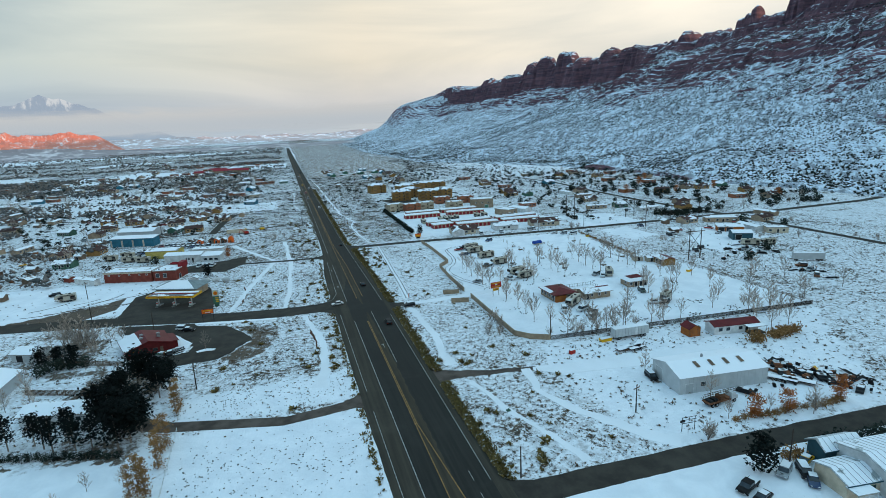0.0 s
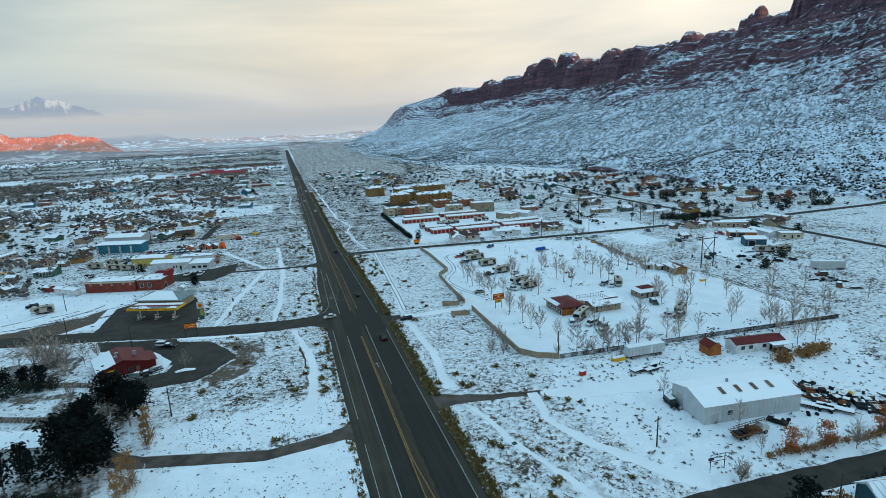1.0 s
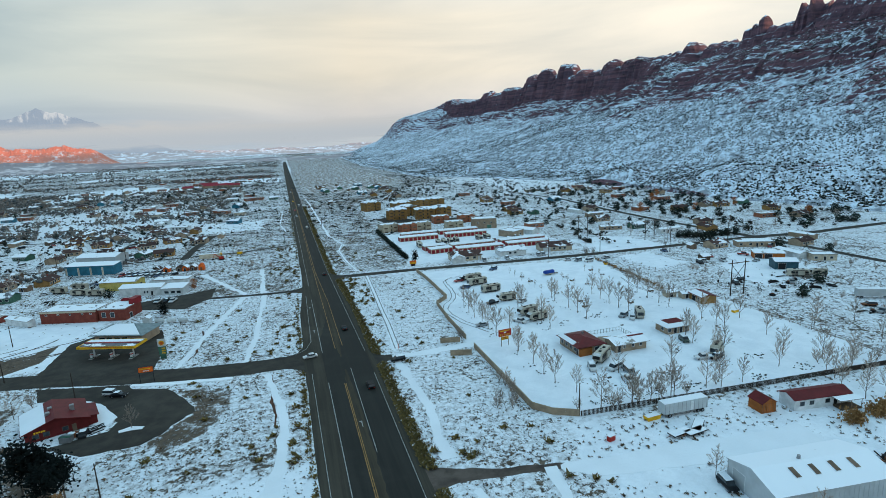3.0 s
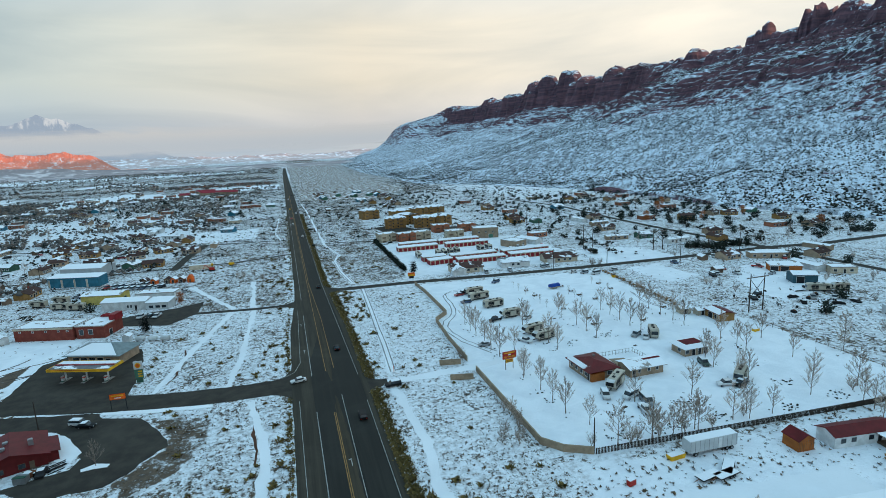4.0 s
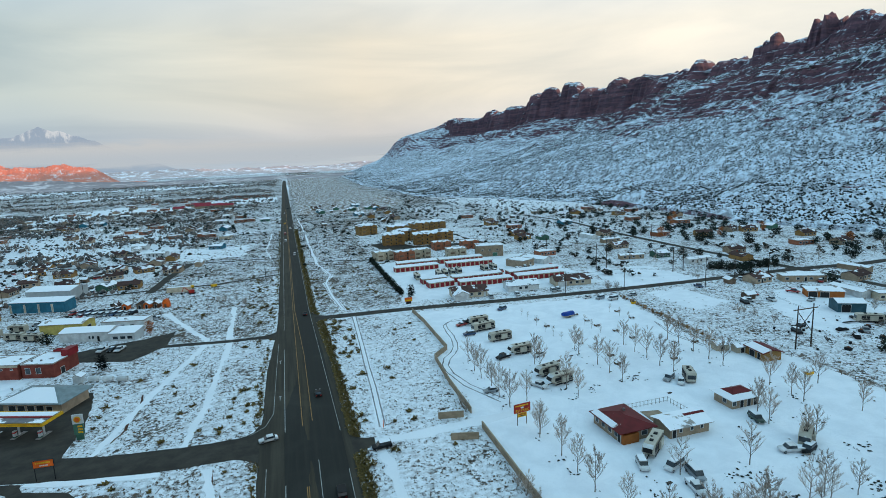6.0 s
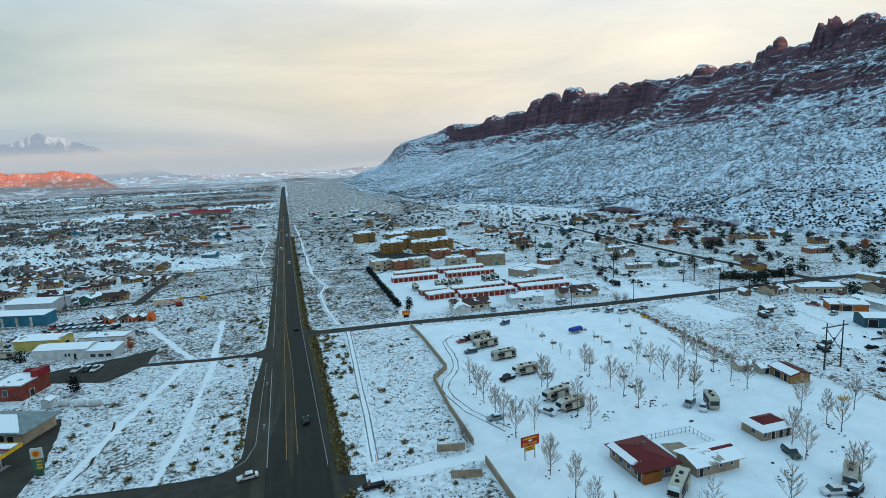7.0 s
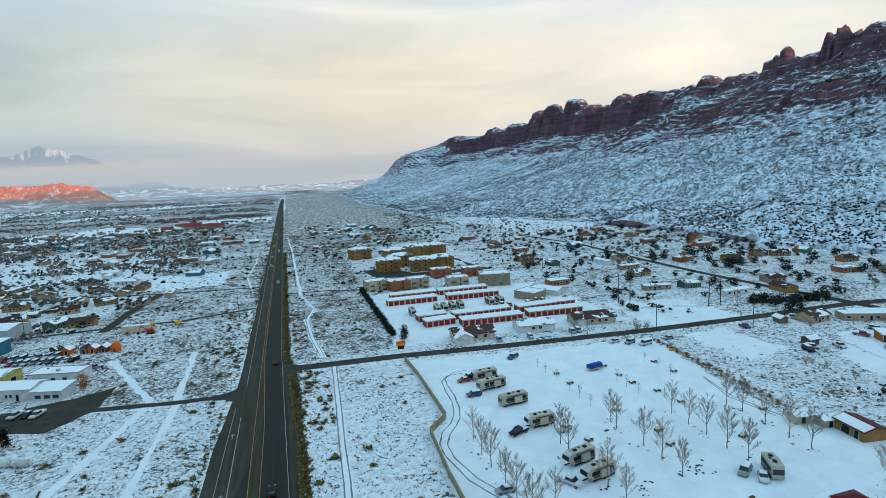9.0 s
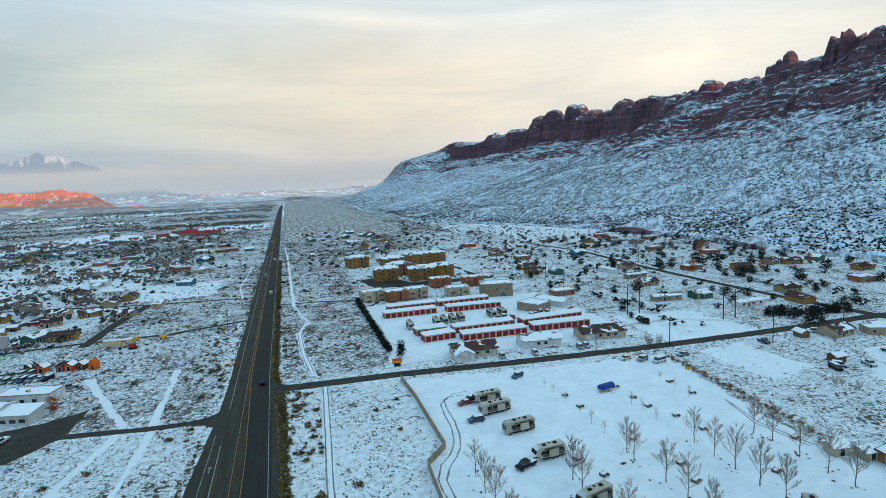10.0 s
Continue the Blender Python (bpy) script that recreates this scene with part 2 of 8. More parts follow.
M["orange"] = plain("orange_paint", (0.75, 0.13, 0.02), 0.6)
M["rust"] = plain("rusty_steel", (0.20, 0.085, 0.045), 0.85, tint=0.3)
M["yellow"] = plain("yellow_enamel", (0.78, 0.42, 0.02), 0.5)
M["yellow_wall"] = plain("pale_yellow_siding", (0.55, 0.44, 0.13), 0.7)
M["shed_wood"] = plain("orange_stained_planks", (0.36, 0.115, 0.03), 0.8)
M["wood"] = plain("weathered_wood", (0.15, 0.105, 0.075), 0.9, tint=0.25)
M["dark"] = plain("dark_plastic", (0.02, 0.021, 0.023), 0.6, tint=0.3)
M["black_car"] = plain("black_car_paint", (0.008, 0.009, 0.011), 0.5)
M["white_car"] = plain("white_car_paint", (0.60, 0.62, 0.63), 0.3, snow=0.2)
M["silver_car"] = plain("silver_car_paint", (0.28, 0.31, 0.33), 0.3, 0.4, snow=0.25)
M["red_car"] = plain("red_car_paint", (0.34, 0.025, 0.02), 0.3)
M["blue_car"] = plain("blue_car_paint", (0.02, 0.055, 0.13), 0.3, snow=0.15)
M["green_car"] = plain("dark_green_car_paint", (0.03, 0.06, 0.045), 0.35, snow=0.3)
M["tyre"] = plain("rubber", (0.015, 0.015, 0.016), 0.9)
M["steel"] = plain("galvanised_steel", (0.30, 0.31, 0.32), 0.45, 0.6)
M["rv"] = plain("cream_fibreglass", (0.43, 0.395, 0.32), 0.4, snow=0.05, var=0.12, tint=0.08)
M["rv_band"] = plain("brown_rv_stripe", (0.05, 0.038, 0.03), 0.4, tint=0.4)
M["tarp"] = plain("blue_tarpaulin", (0.012, 0.06, 0.30), 0.5)
M["shingle"] = plain("brown_shingles", (0.075, 0.042, 0.036), 0.9, snow=0.34, tint=0.2)
M["grey_roof"] = plain("grey_shingles", (0.16, 0.17, 0.18), 0.85, snow=0.62, tint=0.2)
M["metal_roof"] = plain("ribbed_steel_roof", (0.42, 0.44, 0.46), 0.5, snow=0.86, var=0.1, tint=0.15)
M["store_roof"] = plain("grey_green_steel_roof", (0.20, 0.25, 0.26), 0.5)
M["canopy_top"] = plain("grey_canopy_sheet", (0.16, 0.16, 0.17), 0.6, snow=0.42)
M["shop_roof"] = plain("pale_green_steel_roof", (0.34, 0.38, 0.38), 0.5, snow=0.66, var=0.12)
M["teal"] = plain("dark_teal_steel_siding", (0.03, 0.085, 0.11), 0.5)
M["flat_roof"] = plain("gravel_roof", (0.34, 0.31, 0.28), 0.9, snow=0.70)
M["wall_block"] = plain("tan_block_wall", (0.32, 0.245, 0.17), 0.9)
M["bark"] = plain("grey_brown_bark", (0.24, 0.195, 0.165), 0.95, tint=0.25)
M["pole"] = plain("dark_creosoted_wood", (0.055, 0.042, 0.034), 0.9)
M["twig"] = plain("bare_twigs", (0.45, 0.37, 0.31), 0.95, tint=0.25)
M["pine"] = plain("dark_needles", (0.006, 0.010, 0.009), 0.9, var=0.5, tint=0.35)
M["juniper"] = plain("juniper_green", (0.026, 0.037, 0.029), 0.9, var=0.5, tint=0.35)
M["rust_leaf"] = plain("russet_leaves", (0.42, 0.14, 0.045), 0.9, var=0.35)
M["straw"] = plain("straw_grass", (0.34, 0.185, 0.075), 0.95, var=0.4)
M["sage"] = plain("sage_brush", (0.085, 0.068, 0.052), 0.95, var=0.5, snow=0.30)
M["red_soil"] = plain("wet_red_soil", (0.10, 0.045, 0.028), 0.85, var=0.4)
M["concrete"] = plain("concrete", (0.30, 0.29, 0.27), 0.9, snow=0.3)

# ---- mesh helpers ----
def link_mesh(name, verts, faces, material, smooth=False):
    me = bpy.data.meshes.new(name)
    me.from_pydata(verts, [], faces)
    me.materials.append(material)
    if smooth:
        me.polygons.foreach_set("use_smooth", [True] * len(me.polygons))
    me.update()
    return new(name, me)


def part(name, bm, material, parent=None, label=""):
    """A bmesh as one mesh object, under a thing or a part."""
    bmesh.ops.recalc_face_normals(bm, faces=bm.faces[:])
    me = bpy.data.meshes.new(name)
    bm.to_mesh(me)
    bm.free()
    me.materials.append(material)
    ob = new(name, me)
    ob.parent = parent
    if label:
        ob["label"] = label
    return ob


def thing(name, label, category, group="", at=(0, 0, 0), turn=0.0):
    ob = new(name)
    ob.empty_display_size = 0.5
    ob.matrix_basis = pose(*at, 0, 0, turn)
    return tagged(ob, label, category, group)


def add_box(bm, x0, x1, y0, y1, z0, z1):
    v = [bm.verts.new(p) for p in ((x0, y0, z0), (x1, y0, z0), (x1, y1, z0), (x0, y1, z0), (x0, y0, z1), (x1, y0, z1), (x1, y1, z1), (x0, y1, z1))]
    for f in ((3, 2, 1, 0), (4, 5, 6, 7), (0, 1, 5, 4), (1, 2, 6, 5), (2, 3, 7, 6), (3, 0, 4, 7)):
        bm.faces.new([v[i] for i in f])
    return v


def box(x0, x1, y0, y1, z0, z1, bevel=0.0):
    bm = bmesh.new()
    add_box(bm, x0, x1, y0, y1, z0, z1)
    if bevel:
        bmesh.ops.bevel(bm, geom=bm.edges[:], offset=bevel, segments=2, affect='EDGES')
    return bm


def prism(profile, a0, a1, axis="x", bevel=0.0):
    """A closed outline swept along an axis. axis x: outline in (y, z); axis y: outline in (x, z); axis z: outline in (x, y)."""
    put = {"x": lambda u, v, a: (a, u, v), "y": lambda u, v, a: (u, a, v), "z": lambda u, v, a: (u, v, a)}[axis]
    bm = bmesh.new()
    lo = [bm.verts.new(put(u, v, a0)) for u, v in profile]
    hi = [bm.verts.new(put(u, v, a1)) for u, v in profile]
    bm.faces.new(lo)
    bm.faces.new(hi[::-1])
    n = len(profile)
    for i in range(n):
        bm.faces.new((lo[i], lo[(i + 1) % n], hi[(i + 1) % n], hi[i]))
    if bevel:
        bmesh.ops.bevel(bm, geom=bm.edges[:], offset=bevel, segments=2, affect='EDGES')
    return bm


def add_rod(bm, a, b, r0, r1, n=6):
    a, b = Vector(a), Vector(b)
    d = (b - a).normalized()
    u = d.orthogonal().normalized()
    w = d.cross(u)
    ra = [bm.verts.new(a + r0 * (math.cos(2 * math.pi * i / n) * u + math.sin(2 * math.pi * i / n) * w)) for i in range(n)]
    rb = [bm.verts.new(b + r1 * (math.cos(2 * math.pi * i / n) * u + math.sin(2 * math.pi * i / n) * w)) for i in range(n)]
    for i in range(n):
        bm.faces.new((ra[i], ra[(i + 1) % n], rb[(i + 1) % n], rb[i]))
    bm.faces.new(ra[::-1])
    bm.faces.new(rb)


def rod(a, b, r0, r1=None, n=8):
    bm = bmesh.new()
    add_rod(bm, a, b, r0, r0 if r1 is None else r1, n)
    return bm


# ---- the ground: one sheet, snow over scrub ----
def bands(lo, hi, fine, outer, grow=1.10):
    a = list(np.arange(lo, hi + 0.01, fine))
    step, v = fine, hi
    while v < outer[1]:
        step *= grow
        v += step
        a.append(min(v, outer[1]))
    step, v = fine, lo
    while v > outer[0]:
        step *= grow
        v -= step
        a.insert(0, max(v, outer[0]))
    return np.array(a)


def inside(x, y, poly):
    """Which of the points lie in a closed outline."""
    hit = np.zeros(x.shape, bool)
    n = len(poly)
    for i in range(n):
        (x0, y0), (x1, y1) = poly[i], poly[(i + 1) % n]
        if y0 == y1:
            continue
        hit ^= ((y0 > y) != (y1 > y)) & (x < (x1 - x0) * (y - y0) / (y1 - y0) + x0)
    return hit


CAMP = [(67.5, 153), (67.5, 204), (68, 246), (75, 251), (74.5, 303), (120, 296), (170, 290), (164, 250), (160, 222), (176, 204), (177, 140), (118, 143), (76, 145.5)]
# outlines with the share of bare, weedy ground in each
ZONES = [
    (0.55, [(-5000, -5000), (5000, -5000), (5000, 5000), (-5000, 5000)]),
    (0.10, [(-5000, -5000), (5000, -5000), (5000, 62), (-5000, 62)]),
    (0.78, [(30, 640), (250, 640), (240, 2600), (40, 2600)]),
    (0.74, [(-500, 900), (17.6, 700), (17.6, 3000), (-900, 3000)]),
    (0.10, [(-420, 1000), (-130, 1000), (-120, 1080), (-420, 1090)]),
    (0.15, [(-110, 1060), (8, 1080), (8, 1180), (-110, 1180)]),
    (0.05, [(-343, 890), (-316, 969), (-262, 1150), (-190, 1115), (-197, 1018), (-267, 931), (-330, 880)]),
    (0.04, [(-530, 1208), (-459, 1177), (-415, 1046), (-460, 1050)]),
    (0.10, [(-420, 1450), (-60, 1620), (-60, 1720), (-420, 1560)]),
    (0.02, [(-900, 1900), (-120, 1950), (-100, 2080), (-900, 2060)]),
    (0.66, [(-60, 420), (17.4, 420), (17.4, 900), (-60, 900)]),
    (0.25, [(-60, 500), (-8, 500), (-8, 560), (-60, 560)]),
    (0.66, [(-34, 300), (13, 292), (13, 420), (-30, 420)]),
    (0.54, [(-32, 214), (13, 214), (13, 292), (-26, 298)]),
    (0.60, [(-33, 132), (13, 132), (13, 204), (-33, 190)]),
    (0.22, [(-33, 131), (13, 131), (13, 148), (-33, 146)]),
    (0.05, [(-31, 60), (14, 60), (14, 124), (-31, 128)]),
    (0.03, [(-140, 60), (-32, 60), (-32, 124), (-140, 126)]),
    (0.50, [(-160, 126), (-33, 126), (-33, 205), (-160, 215)]),
    (0.18, [(-180, 235), (-64, 232), (-64, 282), (-180, 300)]),
    (0.62, [(-180, 300), (-34, 300), (-34, 420), (-180, 420)]),
    (0.54, [(36, 140), (66, 145), (66, 197), (36, 196)]),
    (0.50, [(36, 203), (66, 206), (68, 246), (75, 252), (74, 309), (36, 312)]),
    (0.72, [(36, 320), (74, 320), (76, 440), (32, 445)]),
    (0.70, [(32, 452), (78, 446), (84, 640), (32, 640)]),
    (0.56, [(37, 87), (78, 87), (76, 112), (70, 122), (37, 128)]),
    (0.34, [(72, 86), (160, 82), (180, 137), (70, 142), (66, 124)]),
    (0.12, [(34, 40), (200, 40), (200, 76), (34, 80)]),
    (0.56, [(135, 84), (330, 80), (330, 300), (176, 292), (163, 250), (160, 222), (176, 204), (178, 140), (160, 120)]),
    (0.08, [(182, 302), (228, 298), (222, 340), (186, 345)]),
    (0.08, [(76, 322), (180, 318), (176, 410), (78, 420)]),
    (0.62, [(180, 350), (280, 330), (280, 800), (180, 800)]),
    (0.62, [(284, 300), (430, 330), (420, 620), (292, 600)]),
    (0.12, [(206, 214), (250, 222), (262, 262), (240, 268), (214, 244)]),
    (0.10, [(186, 256), (206, 262), (204, 290), (184, 288)]),
    (0.02, CAMP),
]
MUDDY = [
    (1.0, [(-112, 237), (-83.7, 229.9), (-79.3, 232), (-70.8, 239.5), (-70.6, 258.6), (-77.7, 250), (-92, 244)]),
    (0.88, [(-25.5, 201.8), (-8.2, 196.1), (-7, 184.8), (-10.4, 173.1), (-15.7, 167.8), (-22.3, 165), (-25.4, 170.7), (-22.5, 174.3), (-20.9, 178), (-15.9, 184.3), (-18.9, 191.5)]),
    (0.85, [(-75, 181), (-50, 174), (-40, 168), (-38, 150), (-52, 150), (-72, 162)]),
    (0.75, [(-96, 206), (-64, 206), (-62, 184), (-92, 186)]),
    (0.62, [(-58, 146), (-36, 150), (-36, 122), (-60, 124)]),
    (0.60, [(77, 144.5), (118, 141.8), (177, 138), (177, 141), (118, 145), (77, 147.5)]),
    (0.62, [(178, 142), (182, 142), (180, 205), (172, 213), (166, 222), (170, 252), (176, 288), (171, 288), (163, 250), (160, 222), (176, 204)]),
    (0.66, [(-30, 262), (-24, 250), (-21, 260), (-26, 276)]),
    (0.75, [(-52, 124), (-40, 119), (-38, 126), (-46, 133)]),
    (0.45, [(-78, 160), (-62, 158), (-60, 172), (-76, 174)]),
    (0.50, [(125, 86), (140, 88), (136, 106), (124, 108)]),
    (0.55, [(34.2, 88), (36.4, 88), (36.4, 129), (34.2, 129)]),
    (0.55, [(34.2, 141), (36.2, 141), (36.2, 195), (34.2, 195)]),
    (0.55, [(34.0, 204), (36.0, 204), (35.0, 308), (33.0, 308)]),
    (0.35, [(11.8, 215), (13.6, 215), (15.4, 290), (13.6, 290)]),
    (0.4, [(30.6, 320), (32.8, 320), (32.2, 640), (30.4, 640)]),
]


def scrub_at(x, y):
    v = np.zeros(x.shape)
    x, y = x + 0.8 * np.sin(y * 0.43 + 1.7 * np.sin(x * 0.21)) + 0.5 * np.sin(y * 1.3), y + 0.8 * np.sin(x * 0.37 + 1.9 * np.sin(y * 0.19)) + 0.5 * np.sin(x * 1.1)
    for amount, poly in ZONES:
        v[inside(x, y, poly)] = amount
    return v


def make_ground():
    xs = bands(-150, 300, 2.0, (-4900, 4900))
    ys = bands(54, 520, 2.0, (-2500, 4900), 1.06)
    X, Y = np.meshgrid(xs, ys)
    Z = np.zeros_like(X)
    nx, ny = len(xs), len(ys)
    verts = np.stack([X.ravel(), Y.ravel(), Z.ravel()], 1)
    i = (np.arange(ny - 1)[:, None] * nx + np.arange(nx - 1)[None, :]).ravel()
    faces = np.stack([i, i + 1, i + nx + 1, i + nx], 1)
    ob = link_mesh("ground", verts.tolist(), faces.tolist(), M["ground"])
    x, y = X.ravel(), Y.ravel()
    v = scrub_at(x, y)
    far = (y > 560) & (v == 0.55)
    v[far] = np.array([0.62 + 0.5 * noise.noise((a * 0.004, b * 0.0022, 3.0)) for a, b in zip(x[far], y[far])])
    s = np.zeros(x.shape)
    for amount, poly in MUDDY:
        s[inside(x, y, poly)] = amount
    for key, data in (("scrub", v), ("soil", s)):
        a = ob.data.attributes.new(key, 'FLOAT', 'POINT')
        a.data.foreach_set("value", data.astype(np.float32))
    return tagged(ob, "snow-covered valley floor with brown weeds and soil showing", "ground", kind="structure")


make_ground()


# ---- roads and tracks ----
ROADS, PATCHES, FEET = [], [], []    # what is kept free of weeds


def ribbon(name, line, z, material, label, kind="structure", category="road", parent=None, wobble=0.0, seed=1.0):
    """A strip along a line of (x, y, half width to the left, half width to the right), with a low edge all round."""
    pts = []
    if parent is None:
        ROADS.append(line)
    for (x0, y0, a0, b0), (x1, y1, a1, b1) in zip(line, line[1:]):
        n = max(1, int(math.hypot(x1 - x0, y1 - y0) / (2.0 if wobble else 8.0)))
        pts += [(x0 + (x1 - x0) * k / n, y0 + (y1 - y0) * k / n, a0 + (a1 - a0) * k / n, b0 + (b1 - b0) * k / n) for k in range(n)]
    pts.append(line[-1])
    verts, faces = [], []
    for k, (x, y, a, b) in enumerate(pts):
        p, q = pts[max(0, k - 1)], pts[min(len(pts) - 1, k + 1)]
        d = Vector((q[0] - p[0], q[1] - p[1])).normalized()
        l = Vector((-d.y, d.x))
        wa = wobble * noise.noise((x * 0.23, y * 0.23, seed)) + 0.5 * wobble * noise.noise((x * 1.3, y * 1.3, seed))
        wb = wobble * noise.noise((x * 0.4, y * 0.4, seed + 7)) + 0.5 * wobble * noise.noise((x * 1.3, y * 1.3, seed + 7))
        left, right = Vector((x, y)) + l * (a + wa), Vector((x, y)) - l * (b + wb)
        verts += [(left.x + 0.1 * l.x, left.y + 0.1 * l.y, -0.05), (left.x, left.y, z), (right.x, right.y, z), (right.x - 0.1 * l.x, right.y - 0.1 * l.y, -0.05)]
        if k:
            i = 4 * k
            faces += [(i - 4, i, i + 1, i - 3), (i - 3, i + 1, i + 2, i - 2), (i - 2, i + 2, i + 3, i - 1)]
    ob = link_mesh(name, verts, faces, material)
    ob.parent = parent
    if parent is None:
        tagged(ob, label, category, kind=kind)
    return ob


def patch(name, outline, z, material, label, category="pavement"):
    PATCHES.append(outline)
    pts = []
    for k, (x0, y0) in enumerate(outline):
        x1, y1 = outline[(k + 1) % len(outline)]
        n = max(1, int(math.hypot(x1 - x0, y1 - y0) / 1.5))
        for i in range(n):
            x, y = x0 + (x1 - x0) * i / n, y0 + (y1 - y0) * i / n
            pts.append((x + 0.55 * noise.noise((x * 0.35, y * 0.35, 2.0)), y + 0.55 * noise.noise((x * 0.35, y * 0.35, 8.0))))
    bm = prism(pts, -0.05, z, "z")
    return tagged(part(name, bm, material), label, category, kind="structure")


def flare(side, x, y, w, r=7.0):
    """The rounded mouth of a side road: an outline that widens towards the highway's edge at x. side: 1 for the east, -1 for the west."""
    pts = [(x - side * 0.6, y - w - r)]
    pts += [(x + side * r * (1 - math.cos(a)), y - w - r + r * math.sin(a)) for a in [radians(15 * k) for k in range(7)]]
    pts += [(x + side * r * (1 - math.cos(a)), y + w + r - r * math.sin(a)) for a in [radians(90 - 15 * k) for k in range(7)]]
    pts += [(x - side * 0.6, y + w + r)]
    return pts


# the highway: worn shoulders below, dark lanes above, paint on top
ribbon("highway_shoulder", [(24, -900, 11, 12, ), (24, 60, 10, 12), (24, 120, 10.8, 11), (24, 210, 10.8, 11), (24, 255, 10.4, 11), (24, 300, 7.6, 9.2), (24, 330, 7, 7.2), (24, 700, 6.6, 6.6), (24, 1700, 6.2, 6.2), (26, 2200, 5.0, 5.0)], 0.03, M["shoulder"], "wide grey-brown asphalt shoulders of a straight highway", wobble=0.25)
highway = ribbon("highway", [(24, -900, 5.0, 9), (24, 200, 5.0, 9), (24, 270, 5.0, 8.6), (24, 320, 4.6, 6.4), (24, 700, 4.4, 5.6), (24, 1700, 4.2, 5.2), (26, 2200, 3.4, 4.2)], 0.05, M["road"], "dark asphalt highway running straight down the valley")


ribbon("worn_lanes", [(18.6, 226, 1.0, 1.0), (18.9, 250, 4.2, 4.6), (19.3, 300, 2.6, 3.8), (20.6, 420, 3.4, 2.6), (20.4, 700, 2.8, 3.0), (20.4, 1600, 2.6, 3.0)], 0.056, M["shoulder"], "paler worn lanes of the highway", wobble=0.5)


def paint(name, line, w, material):
    ribbon(name, [(x, y, w, w) for x, y in line], 0.064, material, "", parent=highway)


paint("edge_line", [(19.2, -100), (19.2, 188)], 0.09, M["white_line"])
paint("edge_line", [(19.2, 212), (19.2, 276)], 0.09, M["white_line"])
paint("edge_line", [(19.3, 300), (19.6, 700)], 0.07, M["white_line"])
paint("edge_line", [(32.8, 88), (32.9, 190)], 0.06, M["white_line"])
paint("edge_line", [(32.8, 208), (30.4, 330), (29.4, 700)], 0.06, M["white_line"])
paint("edge_line", [(15.4, 60), (15.2, 122)], 0.05, M["white_line"])
paint("edge_line", [(15.2, 133), (15.0, 196)], 0.05, M["white_line"])
paint("turn_line", [(10.5, 213.5), (14.2, 217), (16.2, 224), (16.6, 250), (17.2, 283)], 0.06, M["white_line"])
paint("centre_line", [(23.6, -100), (23.6, 186)], 0.09, M["yellow_line"])
paint("centre_line", [(23.98, 112), (23.98, 186)], 0.09, M["yellow_line"])
paint("centre_line", [(23.6, 214), (23.3, 330), (23.5, 900)], 0.09, M["yellow_line"])
paint("centre_line", [(26.2, 216), (26.0, 268), (24.1, 330), (23.9, 900)], 0.09, M["yellow_line"])
paint("centre_line", [(29.5, -100), (26.4, 84), (24.1, 112)], 0.09, M["yellow_line"])
paint("lane_line", [(26.5, 148), (26.6, 196)], 0.07, M["white_line"])
for k in range(12):
    paint("lane_dash", [(29.6, 50 + 7.0 * k - 3.2), (29.6, 50 + 7.0 * k)], 0.06, M["white_line"]) if k < 7 else None
for y in (160, 232, 262):
    paint("turn_arrow", [(25.1 if y < 200 else 17.9, y), (25.1 if y < 200 else 17.9, y + 3.0)], 0.10, M["white_line"])
    paint("turn_arrow", [(24.6 if y < 200 else 17.5, y + 2.6), (25.3 if y < 200 else 18.3, y + 2.9)], 0.25, M["white_line"])

ribbon("worn_lane", [(25.0, 40, 1.0, 1.0), (24.9, 120, 1.2, 1.1), (24.9, 178, 1.1, 1.1), (24.9, 196, 0.1, 0.1)], 0.0545, M["worn_brown"], "brownish worn middle lane of the highway", wobble=0.5)
ribbon("worn_lane", [(24.8, 206, 0.1, 0.1), (24.8, 224, 1.1, 1.1), (24.7, 268, 1.0, 0.9), (23.8, 330, 0.6, 0.6), (23.7, 700, 0.5, 0.5)], 0.0545, M["worn_brown"], "brownish worn middle lane of the highway", wobble=0.5)
# side roads
patch("side_road_mouth", flare(1, 34.4, 82, 3.2, 6), 0.0275, M["lane"], "rounded asphalt mouth of a side road")
ribbon("side_road", [(34, 82, 3.2, 3.2), (80, 81, 3.1, 3.1), (130, 78.5, 3.2, 3.2), (300, 70, 3.2, 3.2), (520, 60, 3, 3)], 0.022, M["lane"], "cracked asphalt side road ploughed clear of snow", wobble=0.35)
patch("side_road_mouth", flare(1, 34.4, 199.5, 2.2, 6), 0.0275, M["lane"], "slushy asphalt mouth of the campground entrance")
patch("side_road_mouth", flare(1, 34.4, 134, 2.6, 5), 0.0275, M["mud"], "muddy mouth of a dirt driveway")
patch("side_road_mouth", flare(-1, 13.8, 128, 2.0, 5), 0.0275, M["mud"], "muddy mouth of a driveway")
patch("side_road_mouth", flare(-1, 13.8, 208, 4.6, 9), 0.0275, M["lane"], "wide asphalt mouth of a side street")
patch("side_road_mouth", flare(1, 32.5, 312, 2.8, 7), 0.0275, M["lane"], "asphalt mouth of a side road")
patch("side_road_mouth", flare(-1, 16.6, 294, 2.0, 7), 0.0275, M["lane"], "asphalt mouth of a lane")
ribbon("driveway", [(36, 134.5, 3.4, 3.4), (42, 133.6, 2.4, 2.4), (50, 131.6, 1.5, 1.5), (62, 129.6, 1.0, 1.0), (72, 127.6, 0.4, 0.4)], 0.022, M["mud"], "dark slushy dirt driveway", wobble=0.6)
